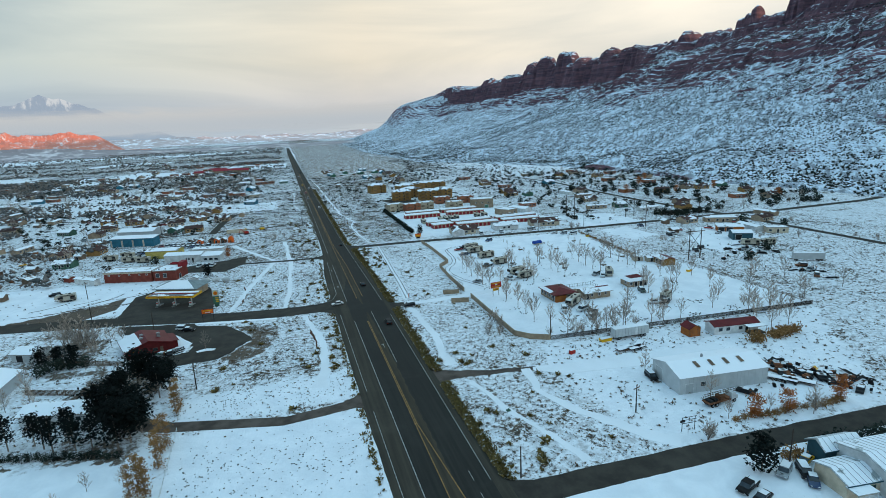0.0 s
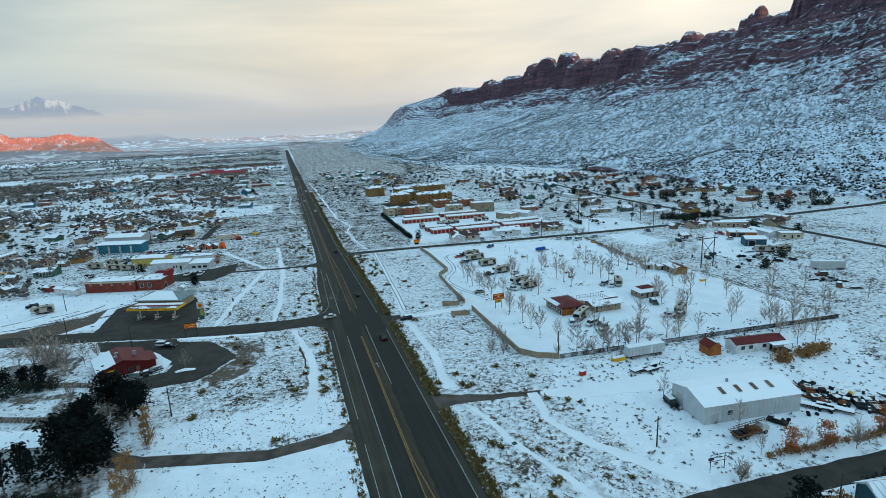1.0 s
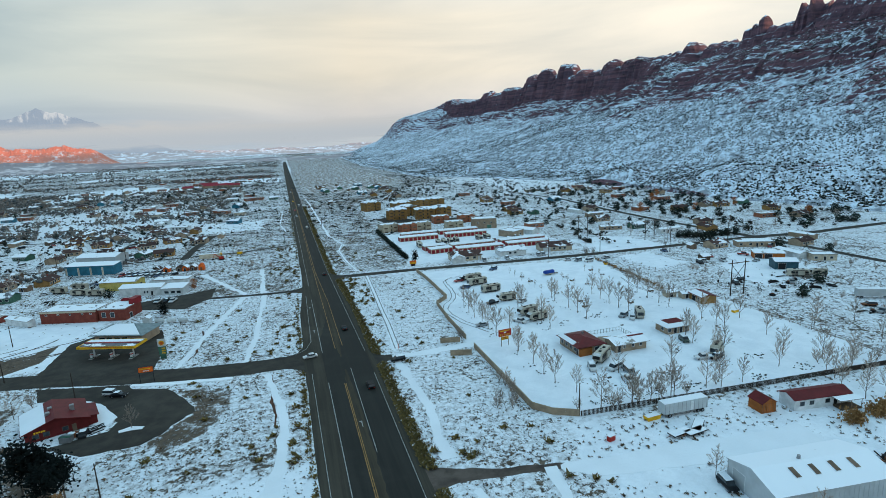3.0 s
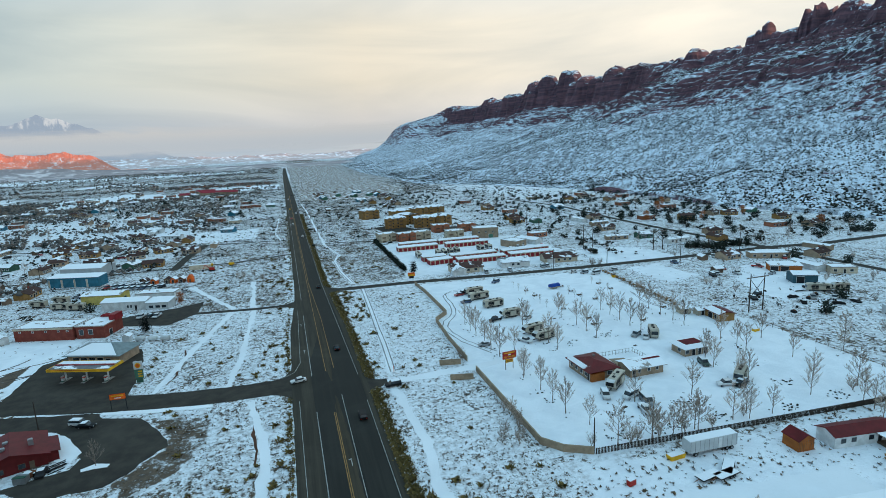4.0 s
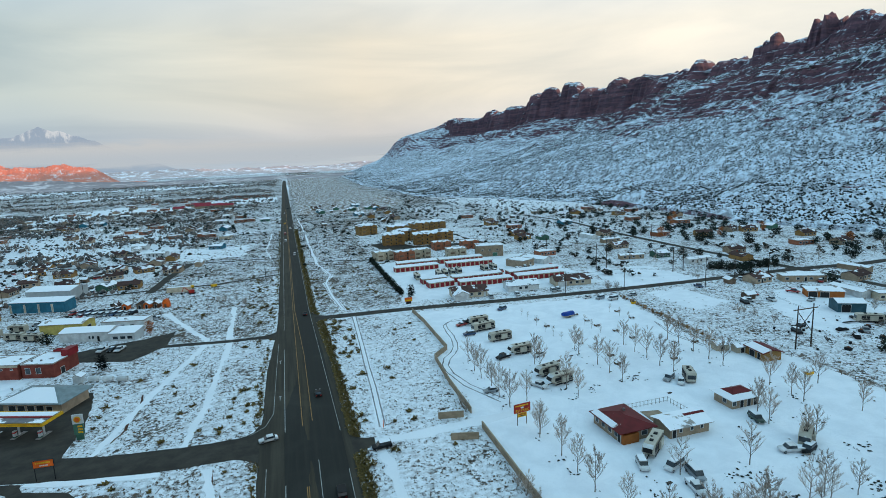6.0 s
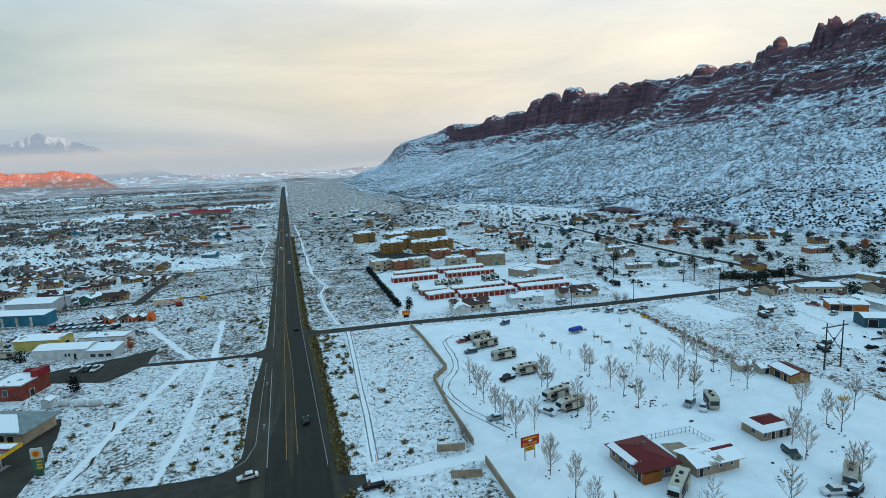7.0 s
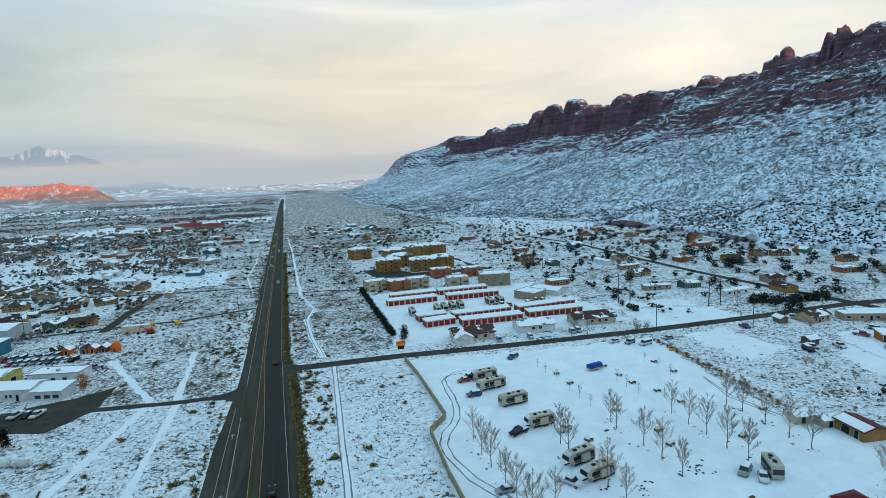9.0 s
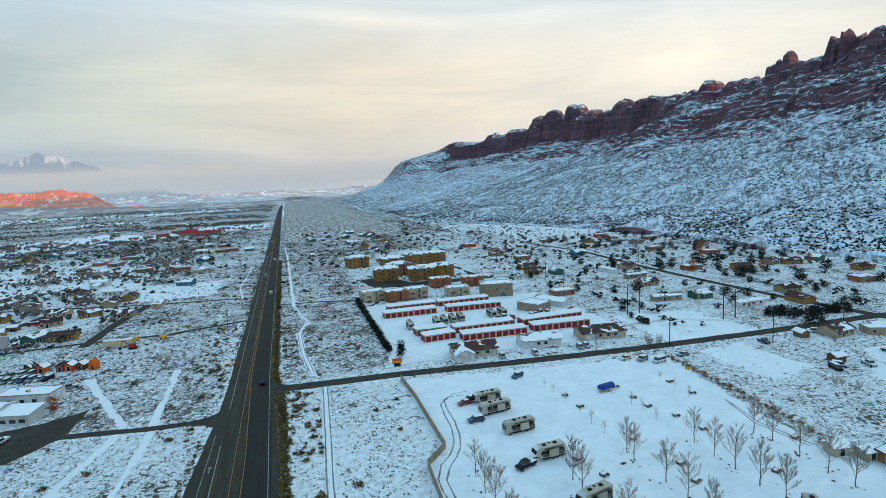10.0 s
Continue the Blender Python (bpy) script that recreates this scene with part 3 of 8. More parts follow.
ribbon("driveway", [(14, 128, 2.2, 2.2), (-6, 125.4, 2.0, 2.0), (-33, 132.5, 2.2, 2.2), (-38, 135, 2.5, 2.5), (-44, 141, 2.5, 2.5)], 0.022, M["mud"], "brown slushy driveway between snowy fields", wobble=0.3)
ribbon("side_street", [(14, 208, 5, 5), (-6, 208.4, 5, 5), (-25, 211.2, 5, 5), (-40, 215.2, 5, 5), (-60, 221.5, 5, 5), (-110, 232, 5, 5), (-240, 256, 4, 4), (-420, 300, 4, 4)], 0.022, M["lane"], "asphalt side street clear of snow", wobble=0.35)
patch("gas_apron", [(-68, 226), (-33, 217), (-32.8, 234.4), (-35.7, 250.9), (-38, 260), (-60.9, 263), (-67.6, 255.6)], 0.032, M["lane"], "grey asphalt apron of a filling station")
patch("restaurant_lot", [(-64, 216), (-37.5, 209), (-36, 205.6), (-25.5, 201.8), (-18.9, 191.5), (-15.9, 184.3), (-20.9, 178), (-22.5, 174.3), (-26.2, 170.9), (-31, 170.5), (-38.4, 170.3), (-48.6, 177), (-43, 179), (-35.6, 181), (-34.7, 185.1), (-39, 193.3), (-45.1, 201.5), (-60, 206)], 0.036, M["lane"], "dark asphalt parking lot of a restaurant")
ribbon("cross_road", [(33, 312, 3, 3), (72, 310, 2.8, 2.8), (119, 304.5, 2.8, 2.8), (171, 300, 2.8, 2.8), (226, 297.5, 2.8, 2.8), (271, 297, 2.8, 2.8), (287, 296.5, 3.2, 3.2), (324, 291, 3, 3), (410, 293, 3, 3), (560, 320, 3, 3)], 0.022, M["lane"], "narrow asphalt road with snowy edges", wobble=0.3)
ribbon("far_road", [(289, 190, 2.6, 2.6), (288, 262, 2.6, 2.6), (287, 297, 3.2, 3.2), (283, 335, 2.6, 2.6), (281, 385, 2.6, 2.6), (281, 446, 2.6, 2.6), (287, 545, 2.4, 2.4), (270, 640, 2.2, 2.2)], 0.03, M["lane"], "grey road below the cliffs", wobble=0.3)
ribbon("lane", [(16, 294, 1.7, 1.7), (-2, 295, 1.6, 1.6), (-27, 299, 1.7, 1.7), (-40, 303, 3.0, 3.0)], 0.022, M["lane"], "narrow asphalt lane", wobble=0.25)
patch("yard", [(-24, 318), (-25, 298), (-34, 286), (-52, 292), (-60, 304), (-44, 310), (-34, 312)], 0.032, M["lane"], "asphalt yard between shops")
ribbon("lane", [(17, 418, 1.6, 1.6), (-17, 407, 1.6, 1.6), (-58, 407, 1.6, 1.6), (-130, 402, 1.6, 1.6), (-240, 400, 1.6, 1.6)], 0.022, M["lane"], "narrow asphalt lane", wobble=0.3)
ribbon("lane", [(18, 478, 1.6, 1.6), (-46, 488, 1.6, 1.6), (-153, 517, 1.6, 1.6), (-300, 560, 1.6, 1.6)], 0.022, M["lane"], "narrow asphalt lane", wobble=0.3)
ribbon("lane", [(30, 449, 1.6, 1.6), (56, 446, 1.5, 1.5), (78, 438, 1.5, 1.5)], 0.022, M["lane"], "narrow asphalt lane", wobble=0.3)
ribbon("lane", [(-52, 400, 2.6, 2.6), (-50, 440, 2.6, 2.6), (-44, 486, 2.6, 2.6)], 0.027, M["lane"], "asphalt street between houses", wobble=0.3)
ribbon("lane", [(-120, 404, 2.6, 2.6), (-104, 450, 2.6, 2.6), (-92, 500, 2.6, 2.6)], 0.027, M["lane"], "asphalt street between houses", wobble=0.3)
patch("apartment_lot", [(86, 502), (104, 512), (118, 478), (160, 474), (166, 520), (158, 540), (172, 466), (120, 462), (92, 470)], 0.032, M["lane"], "asphalt lot of the apartments")

# dead grass on the far valley floor
M["dead_grass"] = plain("pale_dead_grass", (0.21, 0.165, 0.135), 0.95, var=0.4, grain=0.15, snow=0.40)
patch("grass_field", [(38, 800), (130, 760), (205, 900), (190, 1250), (185, 1700), (215, 2350), (40, 2350)], 0.012, M["dead_grass"], "wide field of tan dead grass with thin snow", "field")
patch("grass_field", [(-330, 1560), (-24, 1600), (-20, 1730), (-360, 1690)], 0.012, M["dead_grass"], "far strip of tan dead grass with thin snow", "field")
patch("grass_field", [(-620, 1240), (-180, 1290), (-160, 1350), (-640, 1330)], 0.012, M["dead_grass"], "far strip of tan dead grass with thin snow", "field")
for gully in ([(3.2, 200, 0.25, 0.25), (4.0, 190, 0.3, 0.3), (3.4, 182, 0.4, 0.4), (4.6, 174, 0.35, 0.3), (4.4, 168, 0.2, 0.2)], [(-22.5, 252, 0.2, 0.2), (-21.0, 244, 0.4, 0.4), (-22.4, 236, 0.35, 0.35), (-21.6, 229, 0.3, 0.3), (-23.2, 222, 0.2, 0.2)]):
    ribbon("gully", gully, 0.010, M["red_soil"], "narrow gully of wet red-brown soil beside a track", category="gully", wobble=0.35)

# white tracks across the scrub
track_z = 0.004
for line in (
    [(-5, 213.5, 1.0, 1.0), (-2.8, 233, 1.1, 1.1), (-2, 267, 1.1, 1.1), (-1, 289, 1.2, 1.2), (-4, 349, 1.3, 1.3)],
    [(-26, 214, 1.0, 1.0), (-20, 250, 1.3, 1.3), (-12, 285, 1.3, 1.3), (-10, 300, 1.2, 1.2), (-25, 330, 1.5, 1.5), (-34, 350, 1.8, 1.8)],
    [(1.8, 201, 1.1, 1.1), (4.9, 181, 1.2, 1.2), (6.6, 165, 1.3, 1.3), (6, 150, 1.5, 1.5), (3, 140, 2.2, 2.2)],
    [(43, 205, 1.5, 1.5), (45, 230, 1.2, 1.2), (47, 270, 1.0, 1.0), (49, 310, 0.9, 0.9)],
    [(46, 320, 1.6, 1.6), (43, 350, 1.5, 1.5), (42, 380, 1.4, 1.4), (47, 402, 1.3, 1.3), (41, 440, 1.2, 1.2), (40, 520, 1.0, 1.0), (39, 640, 0.8, 0.8), (36, 760, 0.6, 0.6)],
    [(41, 196, 1.5, 1.5), (42, 180, 1.3, 1.3), (43, 165, 1.2, 1.2), (41, 148, 1.4, 1.4), (41, 140, 2, 2)],
    [(43, 128, 1.1, 1.1), (46, 114, 0.9, 0.9), (51, 98, 1.0, 1.0), (54, 87, 1.2, 1.2)],
    [(41, 199.2, 1.6, 1.6), (50, 198.8, 2.2, 2.2), (66, 199.8, 2.4, 2.4), (80, 201, 2.0, 2.0)],
    [(62, 129.2, 1.2, 1.2), (66, 127.6, 2.6, 2.6), (70, 126, 3.5, 3.5), (88, 124, 4.5, 4.5), (120, 120, 5, 5)],
    [(60, 130, 1.6, 1.6), (58, 118, 1.4, 1.4), (62, 104, 1.5, 1.5), (72, 90, 2.2, 2.2), (76, 86, 3, 3)],
    [(11, 478, 0.6, 0.6), (6, 520, 0.6, 0.6), (8, 560, 0.5, 0.5), (9, 620, 0.4, 0.4)],
):
    track_z += 0.004
    fine = []
    for (x0, y0, a0, b0), (x1, y1, a1, b1) in zip(line, line[1:]):
        for k in range(4):
            g = k / 4
            x, y, a, b = x0 + (x1 - x0) * g, y0 + (y1 - y0) * g, a0 + (a1 - a0) * g, b0 + (b1 - b0) * g
            fine.append((x + 0.9 * noise.noise((x * 0.1, y * 0.06, 3.0)), y, 0.82 * a, 0.82 * b))
    fine.append(line[-1])
    ribbon("snow_track", fine, track_z, M["track"], "smooth white track of packed snow through weeds", category="path", wobble=1.0, seed=line[0][0])


for off in (-0.75, 0.75):
    ribbon("tyre_rut", [(x + off, y, 0.13, 0.13) for x, y in ((43.4, 206), (45, 230), (45.8, 250), (47, 270), (48, 290), (49, 309))], 0.062, M["rut"], "narrow tyre line in a packed snow track", category="rut", wobble=0.12)
    ribbon("tyre_rut", [(x + off, y, 0.11, 0.11) for x, y in ((45.6, 322), (43, 350), (42.2, 380), (46.6, 402), (41.4, 440))], 0.062, M["rut"], "narrow tyre line in a packed snow track", category="rut", wobble=0.12)

# ---- the cliff wall ----
def knots(table, v):
    return np.interp(v, [a for a, _ in table], [b for _, b in table])


BASE_X = [(-1600, 470), (200, 430), (360, 418), (454, 392), (579, 398), (722, 372), (877, 300), (982, 225), (1500, 200), (2500, 240), (2800, 290), (2960, 320), (3080, 420)]
CREST_X = [(-1600, 990), (700, 966), (1297, 968), (1573, 900), (2077, 895), (2540, 920), (2760, 930), (2960, 950), (3080, 960)]
CREST_Z = [(-1600, 250), (500, 250), (700, 246), (780, 248), (838, 244), (870, 238), (945, 229), (1060, 227), (1251, 228), (1312, 222), (1383, 218), (1434, 222), (1543, 238), (1641, 238), (1784, 221), (1961, 211), (2284, 213), (2415, 216), (2600, 240), (2760, 252), (2960, 258), (3080, 20)]
# what stands on the rim: along the valley, half length, height, 0 for a rounded dome or 1 for a blocky tower
RIM = [(2640, 110, 16, 0), (2053, 45, 20, 0), (1940, 26, 6, 0), (1852, 40, 9, 0), (1690, 46, 16, 0), (1604, 40, 22, 0), (1488, 50, 30, 0), (1408, 24, 12, 0), (1362, 18, 8, 0),
       (1292, 23, 18, 0), (1240, 15, 10, 0), (1198, 20, 13, 0), (1172, 8, 6, 0), (1149, 13, 10, 0), (1121, 15, 11, 0), (1079, 21, 20, 0), (1024, 19, 10, 0), (985, 16, 6, 0),
       (934, 12, 18, 1), (912, 11, 22, 1), (897, 8, 26, 1), (880, 7, 8, 1), (862, 15, 9, 0), (831, 7, 32, 1), (816, 12, 22, 1), (800, 6, 34, 1), (786, 9, 16, 1), (757, 22, 18, 0), (725, 16, 10, 0), (690, 24, 16, 0), (640, 20, 12, 0), (600, 16, 18, 1), (560, 24, 14, 0)]
NOSE = [(0, 0), (0.10, 0.05), (0.18, 0.11), (0.30, 0.20), (0.39, 0.36), (0.47, 0.54), (0.53, 0.645), (0.58, 0.70), (0.66, 0.75), (0.74, 0.795), (0.82, 0.84), (0.88, 0.90), (0.93, 0.97), (1.0, 1.0), (1.8, 0.9)]
SOUTH = [(0, 0), (0.10, 0.015), (0.22, 0.08), (0.36, 0.20), (0.48, 0.31), (0.56, 0.385), (0.64, 0.475), (0.70, 0.545), (0.76, 0.61), (0.80, 0.65), (0.825, 0.685), (0.85, 0.955), (0.88, 0.985), (0.92, 1.0), (1.0, 0.99), (1.3, 0.93), (1.8, 0.9)]
NEAR = [(0, 0), (0.10, 0.015), (0.22, 0.08), (0.36, 0.21), (0.48, 0.345), (0.56, 0.44), (0.63, 0.53), (0.66, 0.575), (0.675, 0.62), (0.71, 0.70), (0.76, 0.765), (0.80, 0.80), (0.87, 0.865), (0.90, 0.89), (0.916, 0.97), (0.95, 1.0), (1.0, 0.99), (1.3, 0.93), (1.8, 0.9)]
MOUNDS = [(436, 640, 15, 40), (470, 520, 13, 70), (500, 430, 10, 80)]


def share(a, b, v):
    t = min(1.0, max(0.0, (v - a) / (b - a)))
    return t * t * (3 - 2 * t)


def cliff_point(y, u):
    """A point of the wall: y along the valley, u from the foot (0) past the crest (1)."""
    bx, cx, top = knots(BASE_X, y), knots(CREST_X, y), knots(CREST_Z, y)
    n1 = noise.fractal(Vector((y / 230.0, u * 1.6, 1.3)), 0.9, 2.0, 4)
    n2 = noise.fractal(Vector((y / 48.0, u * 9.0, 5.1)), 0.8, 2.1, 5)
    n3 = noise.fractal(Vector((y / 15.0, u * 18.0, 2.2)), 0.8, 2.1, 3)
    flute = noise.fractal(Vector((y / 24.0, u * 1.2, 7.7)), 0.9, 2.2, 4)
    shift = 0.045 * noise.fractal(Vector((y / 150.0, u * 2.0, 8.0)), 0.9, 2.1, 5) * share(0.3, 0.5, u)
    v = u + shift
    steep = knots(NEAR, v)
    k = share(1040, 1200, y)
    if k > 0:
        steep += (knots(SOUTH, v) - steep) * k
    k = share(2350, 2800, y)
    if k > 0:
        steep += (knots(NOSE, v) - steep) * k
    z = top * steep
    high = share(0.40, 0.62, u)
    # thin ledges: the beds of the rock, stepped where the slope is bare rock
    belt = share(0.58, 0.68, u) + 0.55 * share(-0.05, 0.2, noise.noise((y / 80.0, u * 9.0, 6.0)) - 0.6 * max(0.0, 0.5 - u)) * share(0.26, 0.40, u)
    belt = min(1.0, belt + share(2250, 2700, y) * share(0.30, 0.42, u))
    bed = 7.0 + 2.5 * noise.noise((y / 200.0, u * 3.0, 3.0))
    zz = z + 7.0 * n1 + 4.0 * n2
    f = (zz / bed) % 1.0
    z += belt * 0.95 * bed * (share(0.40, 0.70, f) - f) * (0.8 + 0.9 * n2)
    # gullies and mounds on the talus
    low = max(0.0, 1 - abs(u - 0.3) / 0.3)
    z += low * 13.0 * n1 + (2.4 * n2 + 1.6 * n3) * min(1, 5 * u) * (1 - 0.5 * high)
    ribs = 1.0 - 2.0 * abs(noise.fractal(Vector((y / 42.0, u * 1.5, 17.7)), 0.9, 2.1, 3))
    out = (13.0 * n2 + 6.0 * n3) * share(0.25, 0.6, u) + (13.0 * flute - 9.0 * ribs) * share(0.62, 0.72, u)
    # domes and towers along the rim
    face = 0.915 - 0.075 * share(1040, 1200, y) 
    if face - 0.02 < u < face + 0.2:
        yw = y + 2.0 * n2 + 1.5 * n3
        rise = 0.0
        for yc, half, tall, blocky in RIM:
            q = ((yw - yc) / (0.88 * half)) ** 2
            if q >= 1:
                continue
            q += ((u - face - (0.022 if blocky else 0.035)) / (0.022 if blocky else 0.042)) ** 2
            if q < 1:
                rise = max(rise, 1.12 * tall * ((1 - q) ** (0.16 if blocky else 0.5)) * (1.0 + 0.25 * n3))
        z += rise
    x = bx + (cx - bx) * (u + 0.03 * n1 * min(1, u * 4)) + out
    for mx, my, mh, mr in MOUNDS:
        d = ((x - mx) ** 2 + (y - my) ** 2) / (mr * mr)
        if d < 6:
            z += mh * math.exp(-1.6 * d) * (1 + 0.15 * n3)
    return x, y + 3 * n2 * min(1, 2 * u), max(z, -1.0) if u > 0.02 else -2.0


def make_cliffs():
    # coarse unseen stretch up to y 140, added to keep the low sun off
    ys = [-1600 + 60 * k for k in range(30)]
    while ys[-1] < 3076:
        ys.append(ys[-1] + (3.0 if 560 < ys[-1] < 1400 else 4.2))
    us = sorted(set([round(v, 4) for v in np.concatenate([np.linspace(0, 0.56, 58), np.linspace(0.56, 0.98, 112), np.linspace(0.98, 1.15, 12), [1.4, 1.8]])]))
    verts = [cliff_point(y, u) for y in ys for u in us]
    n = len(us)
    faces = [(r * n + c, (r + 1) * n + c, (r + 1) * n + c + 1, r * n + c + 1) for r in range(len(ys) - 1) for c in range(n - 1)]
    faces = [f[::-1] for f in faces]
    return tagged(link_mesh("cliff", verts, faces, M["rock"]), "long red sandstone cliff wall dusted with snow above talus", "cliff", kind="structure")


make_cliffs()


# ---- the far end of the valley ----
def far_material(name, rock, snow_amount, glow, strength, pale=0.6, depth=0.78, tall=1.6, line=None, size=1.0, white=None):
    """Distant slopes seen through much air: rock and snow, with the air's pale light put in as emission. line: heights
    between which snow begins.
    """
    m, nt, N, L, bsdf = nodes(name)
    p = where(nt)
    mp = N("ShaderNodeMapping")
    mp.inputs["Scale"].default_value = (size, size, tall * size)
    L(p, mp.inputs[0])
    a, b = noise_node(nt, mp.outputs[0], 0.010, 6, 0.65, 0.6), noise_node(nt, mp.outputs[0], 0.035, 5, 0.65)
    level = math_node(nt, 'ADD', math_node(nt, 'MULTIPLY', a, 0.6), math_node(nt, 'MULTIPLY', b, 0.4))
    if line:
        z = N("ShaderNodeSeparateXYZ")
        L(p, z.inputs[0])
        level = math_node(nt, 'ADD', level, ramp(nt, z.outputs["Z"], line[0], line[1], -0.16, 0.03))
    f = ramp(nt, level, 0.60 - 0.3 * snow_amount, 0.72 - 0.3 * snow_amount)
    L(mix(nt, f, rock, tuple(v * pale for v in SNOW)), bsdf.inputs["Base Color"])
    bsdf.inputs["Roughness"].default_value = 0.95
    # haze as the slopes' own glow: weaker on rock, stronger on snow
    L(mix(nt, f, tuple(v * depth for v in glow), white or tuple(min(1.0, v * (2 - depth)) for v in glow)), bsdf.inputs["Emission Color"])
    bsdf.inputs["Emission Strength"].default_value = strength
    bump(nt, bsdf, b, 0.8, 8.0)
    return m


def ridge(name, az, dist, depth, tops, material, label, rough=0.3, seed=0.0, step=0.14, grain=330.0, wall=False):
    """A range of hills on an arc round the valley's end. az: degrees from the road; tops: (degrees, height); wall: a steep face above a skirt."""
    verts, faces = [], []
    cols = int((az[1] - az[0]) / step) + 1
    rows = 30
    for c in range(cols):
        a = az[0] + step * c
        h = knots(tops, a)
        for r in range(rows):
            u = r / (rows - 1)
            d = dist + depth * u
            x, y = d * math.sin(radians(a)), d * math.cos(radians(a))
            n = noise.fractal(Vector((x / grain + seed, y / grain, seed)), 0.8, 2.1, 6)
            rise = u ** 1.3 if u < 0.8 else 1.0 - 0.4 * (u - 0.8)
            if wall:
                g = u + 0.10 * noise.fractal(Vector((a * 2.2, u * 1.5, seed)), 0.8, 2.2, 5)
                rise = 0.30 * share(0, 0.45, g) + 0.40 * share(0.42, 0.55, g) + 0.30 * share(0.66, 0.76, g)
            verts.append((x, y, -2 + h * rise * (1 + rough * n) if r else -4))
    for c in range(cols - 1):
        for r in range(rows - 1):
            i = c * rows + r
            faces.append((i, i + rows, i + rows + 1, i + 1))
    return tagged(link_mesh(name, verts, faces, material), label, "hills", kind="structure")


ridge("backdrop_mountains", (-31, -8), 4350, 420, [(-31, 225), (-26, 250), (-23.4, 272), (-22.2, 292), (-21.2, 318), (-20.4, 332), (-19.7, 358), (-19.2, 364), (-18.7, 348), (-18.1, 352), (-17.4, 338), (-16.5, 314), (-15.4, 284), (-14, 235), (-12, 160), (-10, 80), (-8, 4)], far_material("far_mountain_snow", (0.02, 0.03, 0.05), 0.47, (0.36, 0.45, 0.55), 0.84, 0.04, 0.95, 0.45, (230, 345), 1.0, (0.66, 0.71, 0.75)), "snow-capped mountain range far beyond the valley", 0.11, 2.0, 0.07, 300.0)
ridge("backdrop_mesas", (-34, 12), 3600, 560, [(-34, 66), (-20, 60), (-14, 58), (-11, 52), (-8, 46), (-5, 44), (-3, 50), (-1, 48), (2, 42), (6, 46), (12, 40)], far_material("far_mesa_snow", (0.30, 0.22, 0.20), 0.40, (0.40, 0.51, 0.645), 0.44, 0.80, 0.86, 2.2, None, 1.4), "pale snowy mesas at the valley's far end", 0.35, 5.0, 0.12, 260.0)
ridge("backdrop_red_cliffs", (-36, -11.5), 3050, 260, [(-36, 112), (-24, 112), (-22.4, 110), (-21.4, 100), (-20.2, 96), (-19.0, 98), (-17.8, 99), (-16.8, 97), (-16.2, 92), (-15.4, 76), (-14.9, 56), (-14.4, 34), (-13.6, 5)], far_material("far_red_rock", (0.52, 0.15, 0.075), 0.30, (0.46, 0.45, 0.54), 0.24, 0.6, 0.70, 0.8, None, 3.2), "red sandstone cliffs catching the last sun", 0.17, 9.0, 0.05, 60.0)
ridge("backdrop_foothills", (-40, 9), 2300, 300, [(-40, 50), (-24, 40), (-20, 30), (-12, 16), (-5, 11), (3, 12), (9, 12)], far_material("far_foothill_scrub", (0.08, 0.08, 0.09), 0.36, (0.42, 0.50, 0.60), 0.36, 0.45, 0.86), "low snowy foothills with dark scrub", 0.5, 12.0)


def make_cloud():
    """A long bank of mist lying on the far hills."""
    m, nt, N, L, bsdf = nodes("mist")
    p = where(nt)
    z = N("ShaderNodeSeparateXYZ")
    L(p, z.inputs[0])
    mp = N("ShaderNodeMapping")
    mp.inputs["Scale"].default_value = (0.0016, 0.0016, 0.012)
    L(p, mp.inputs[0])
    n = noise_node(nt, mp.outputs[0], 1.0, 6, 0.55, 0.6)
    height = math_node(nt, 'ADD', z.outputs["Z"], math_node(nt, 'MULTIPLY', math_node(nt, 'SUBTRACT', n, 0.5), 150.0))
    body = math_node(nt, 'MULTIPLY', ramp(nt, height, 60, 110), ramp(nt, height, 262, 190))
    # the sheet takes no light: the mist's pallor is emission, paler towards the top
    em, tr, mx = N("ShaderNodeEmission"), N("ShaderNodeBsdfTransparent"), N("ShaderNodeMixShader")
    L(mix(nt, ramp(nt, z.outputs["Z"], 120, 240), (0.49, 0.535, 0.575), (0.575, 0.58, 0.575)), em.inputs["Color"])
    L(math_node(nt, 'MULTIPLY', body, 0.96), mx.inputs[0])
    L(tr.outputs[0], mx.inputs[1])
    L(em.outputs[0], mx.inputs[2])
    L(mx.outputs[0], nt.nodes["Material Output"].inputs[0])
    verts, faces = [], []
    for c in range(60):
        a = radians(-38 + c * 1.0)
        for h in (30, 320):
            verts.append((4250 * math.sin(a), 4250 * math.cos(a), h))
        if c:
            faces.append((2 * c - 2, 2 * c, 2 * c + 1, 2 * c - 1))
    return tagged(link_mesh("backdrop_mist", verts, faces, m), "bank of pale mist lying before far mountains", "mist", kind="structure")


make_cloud()

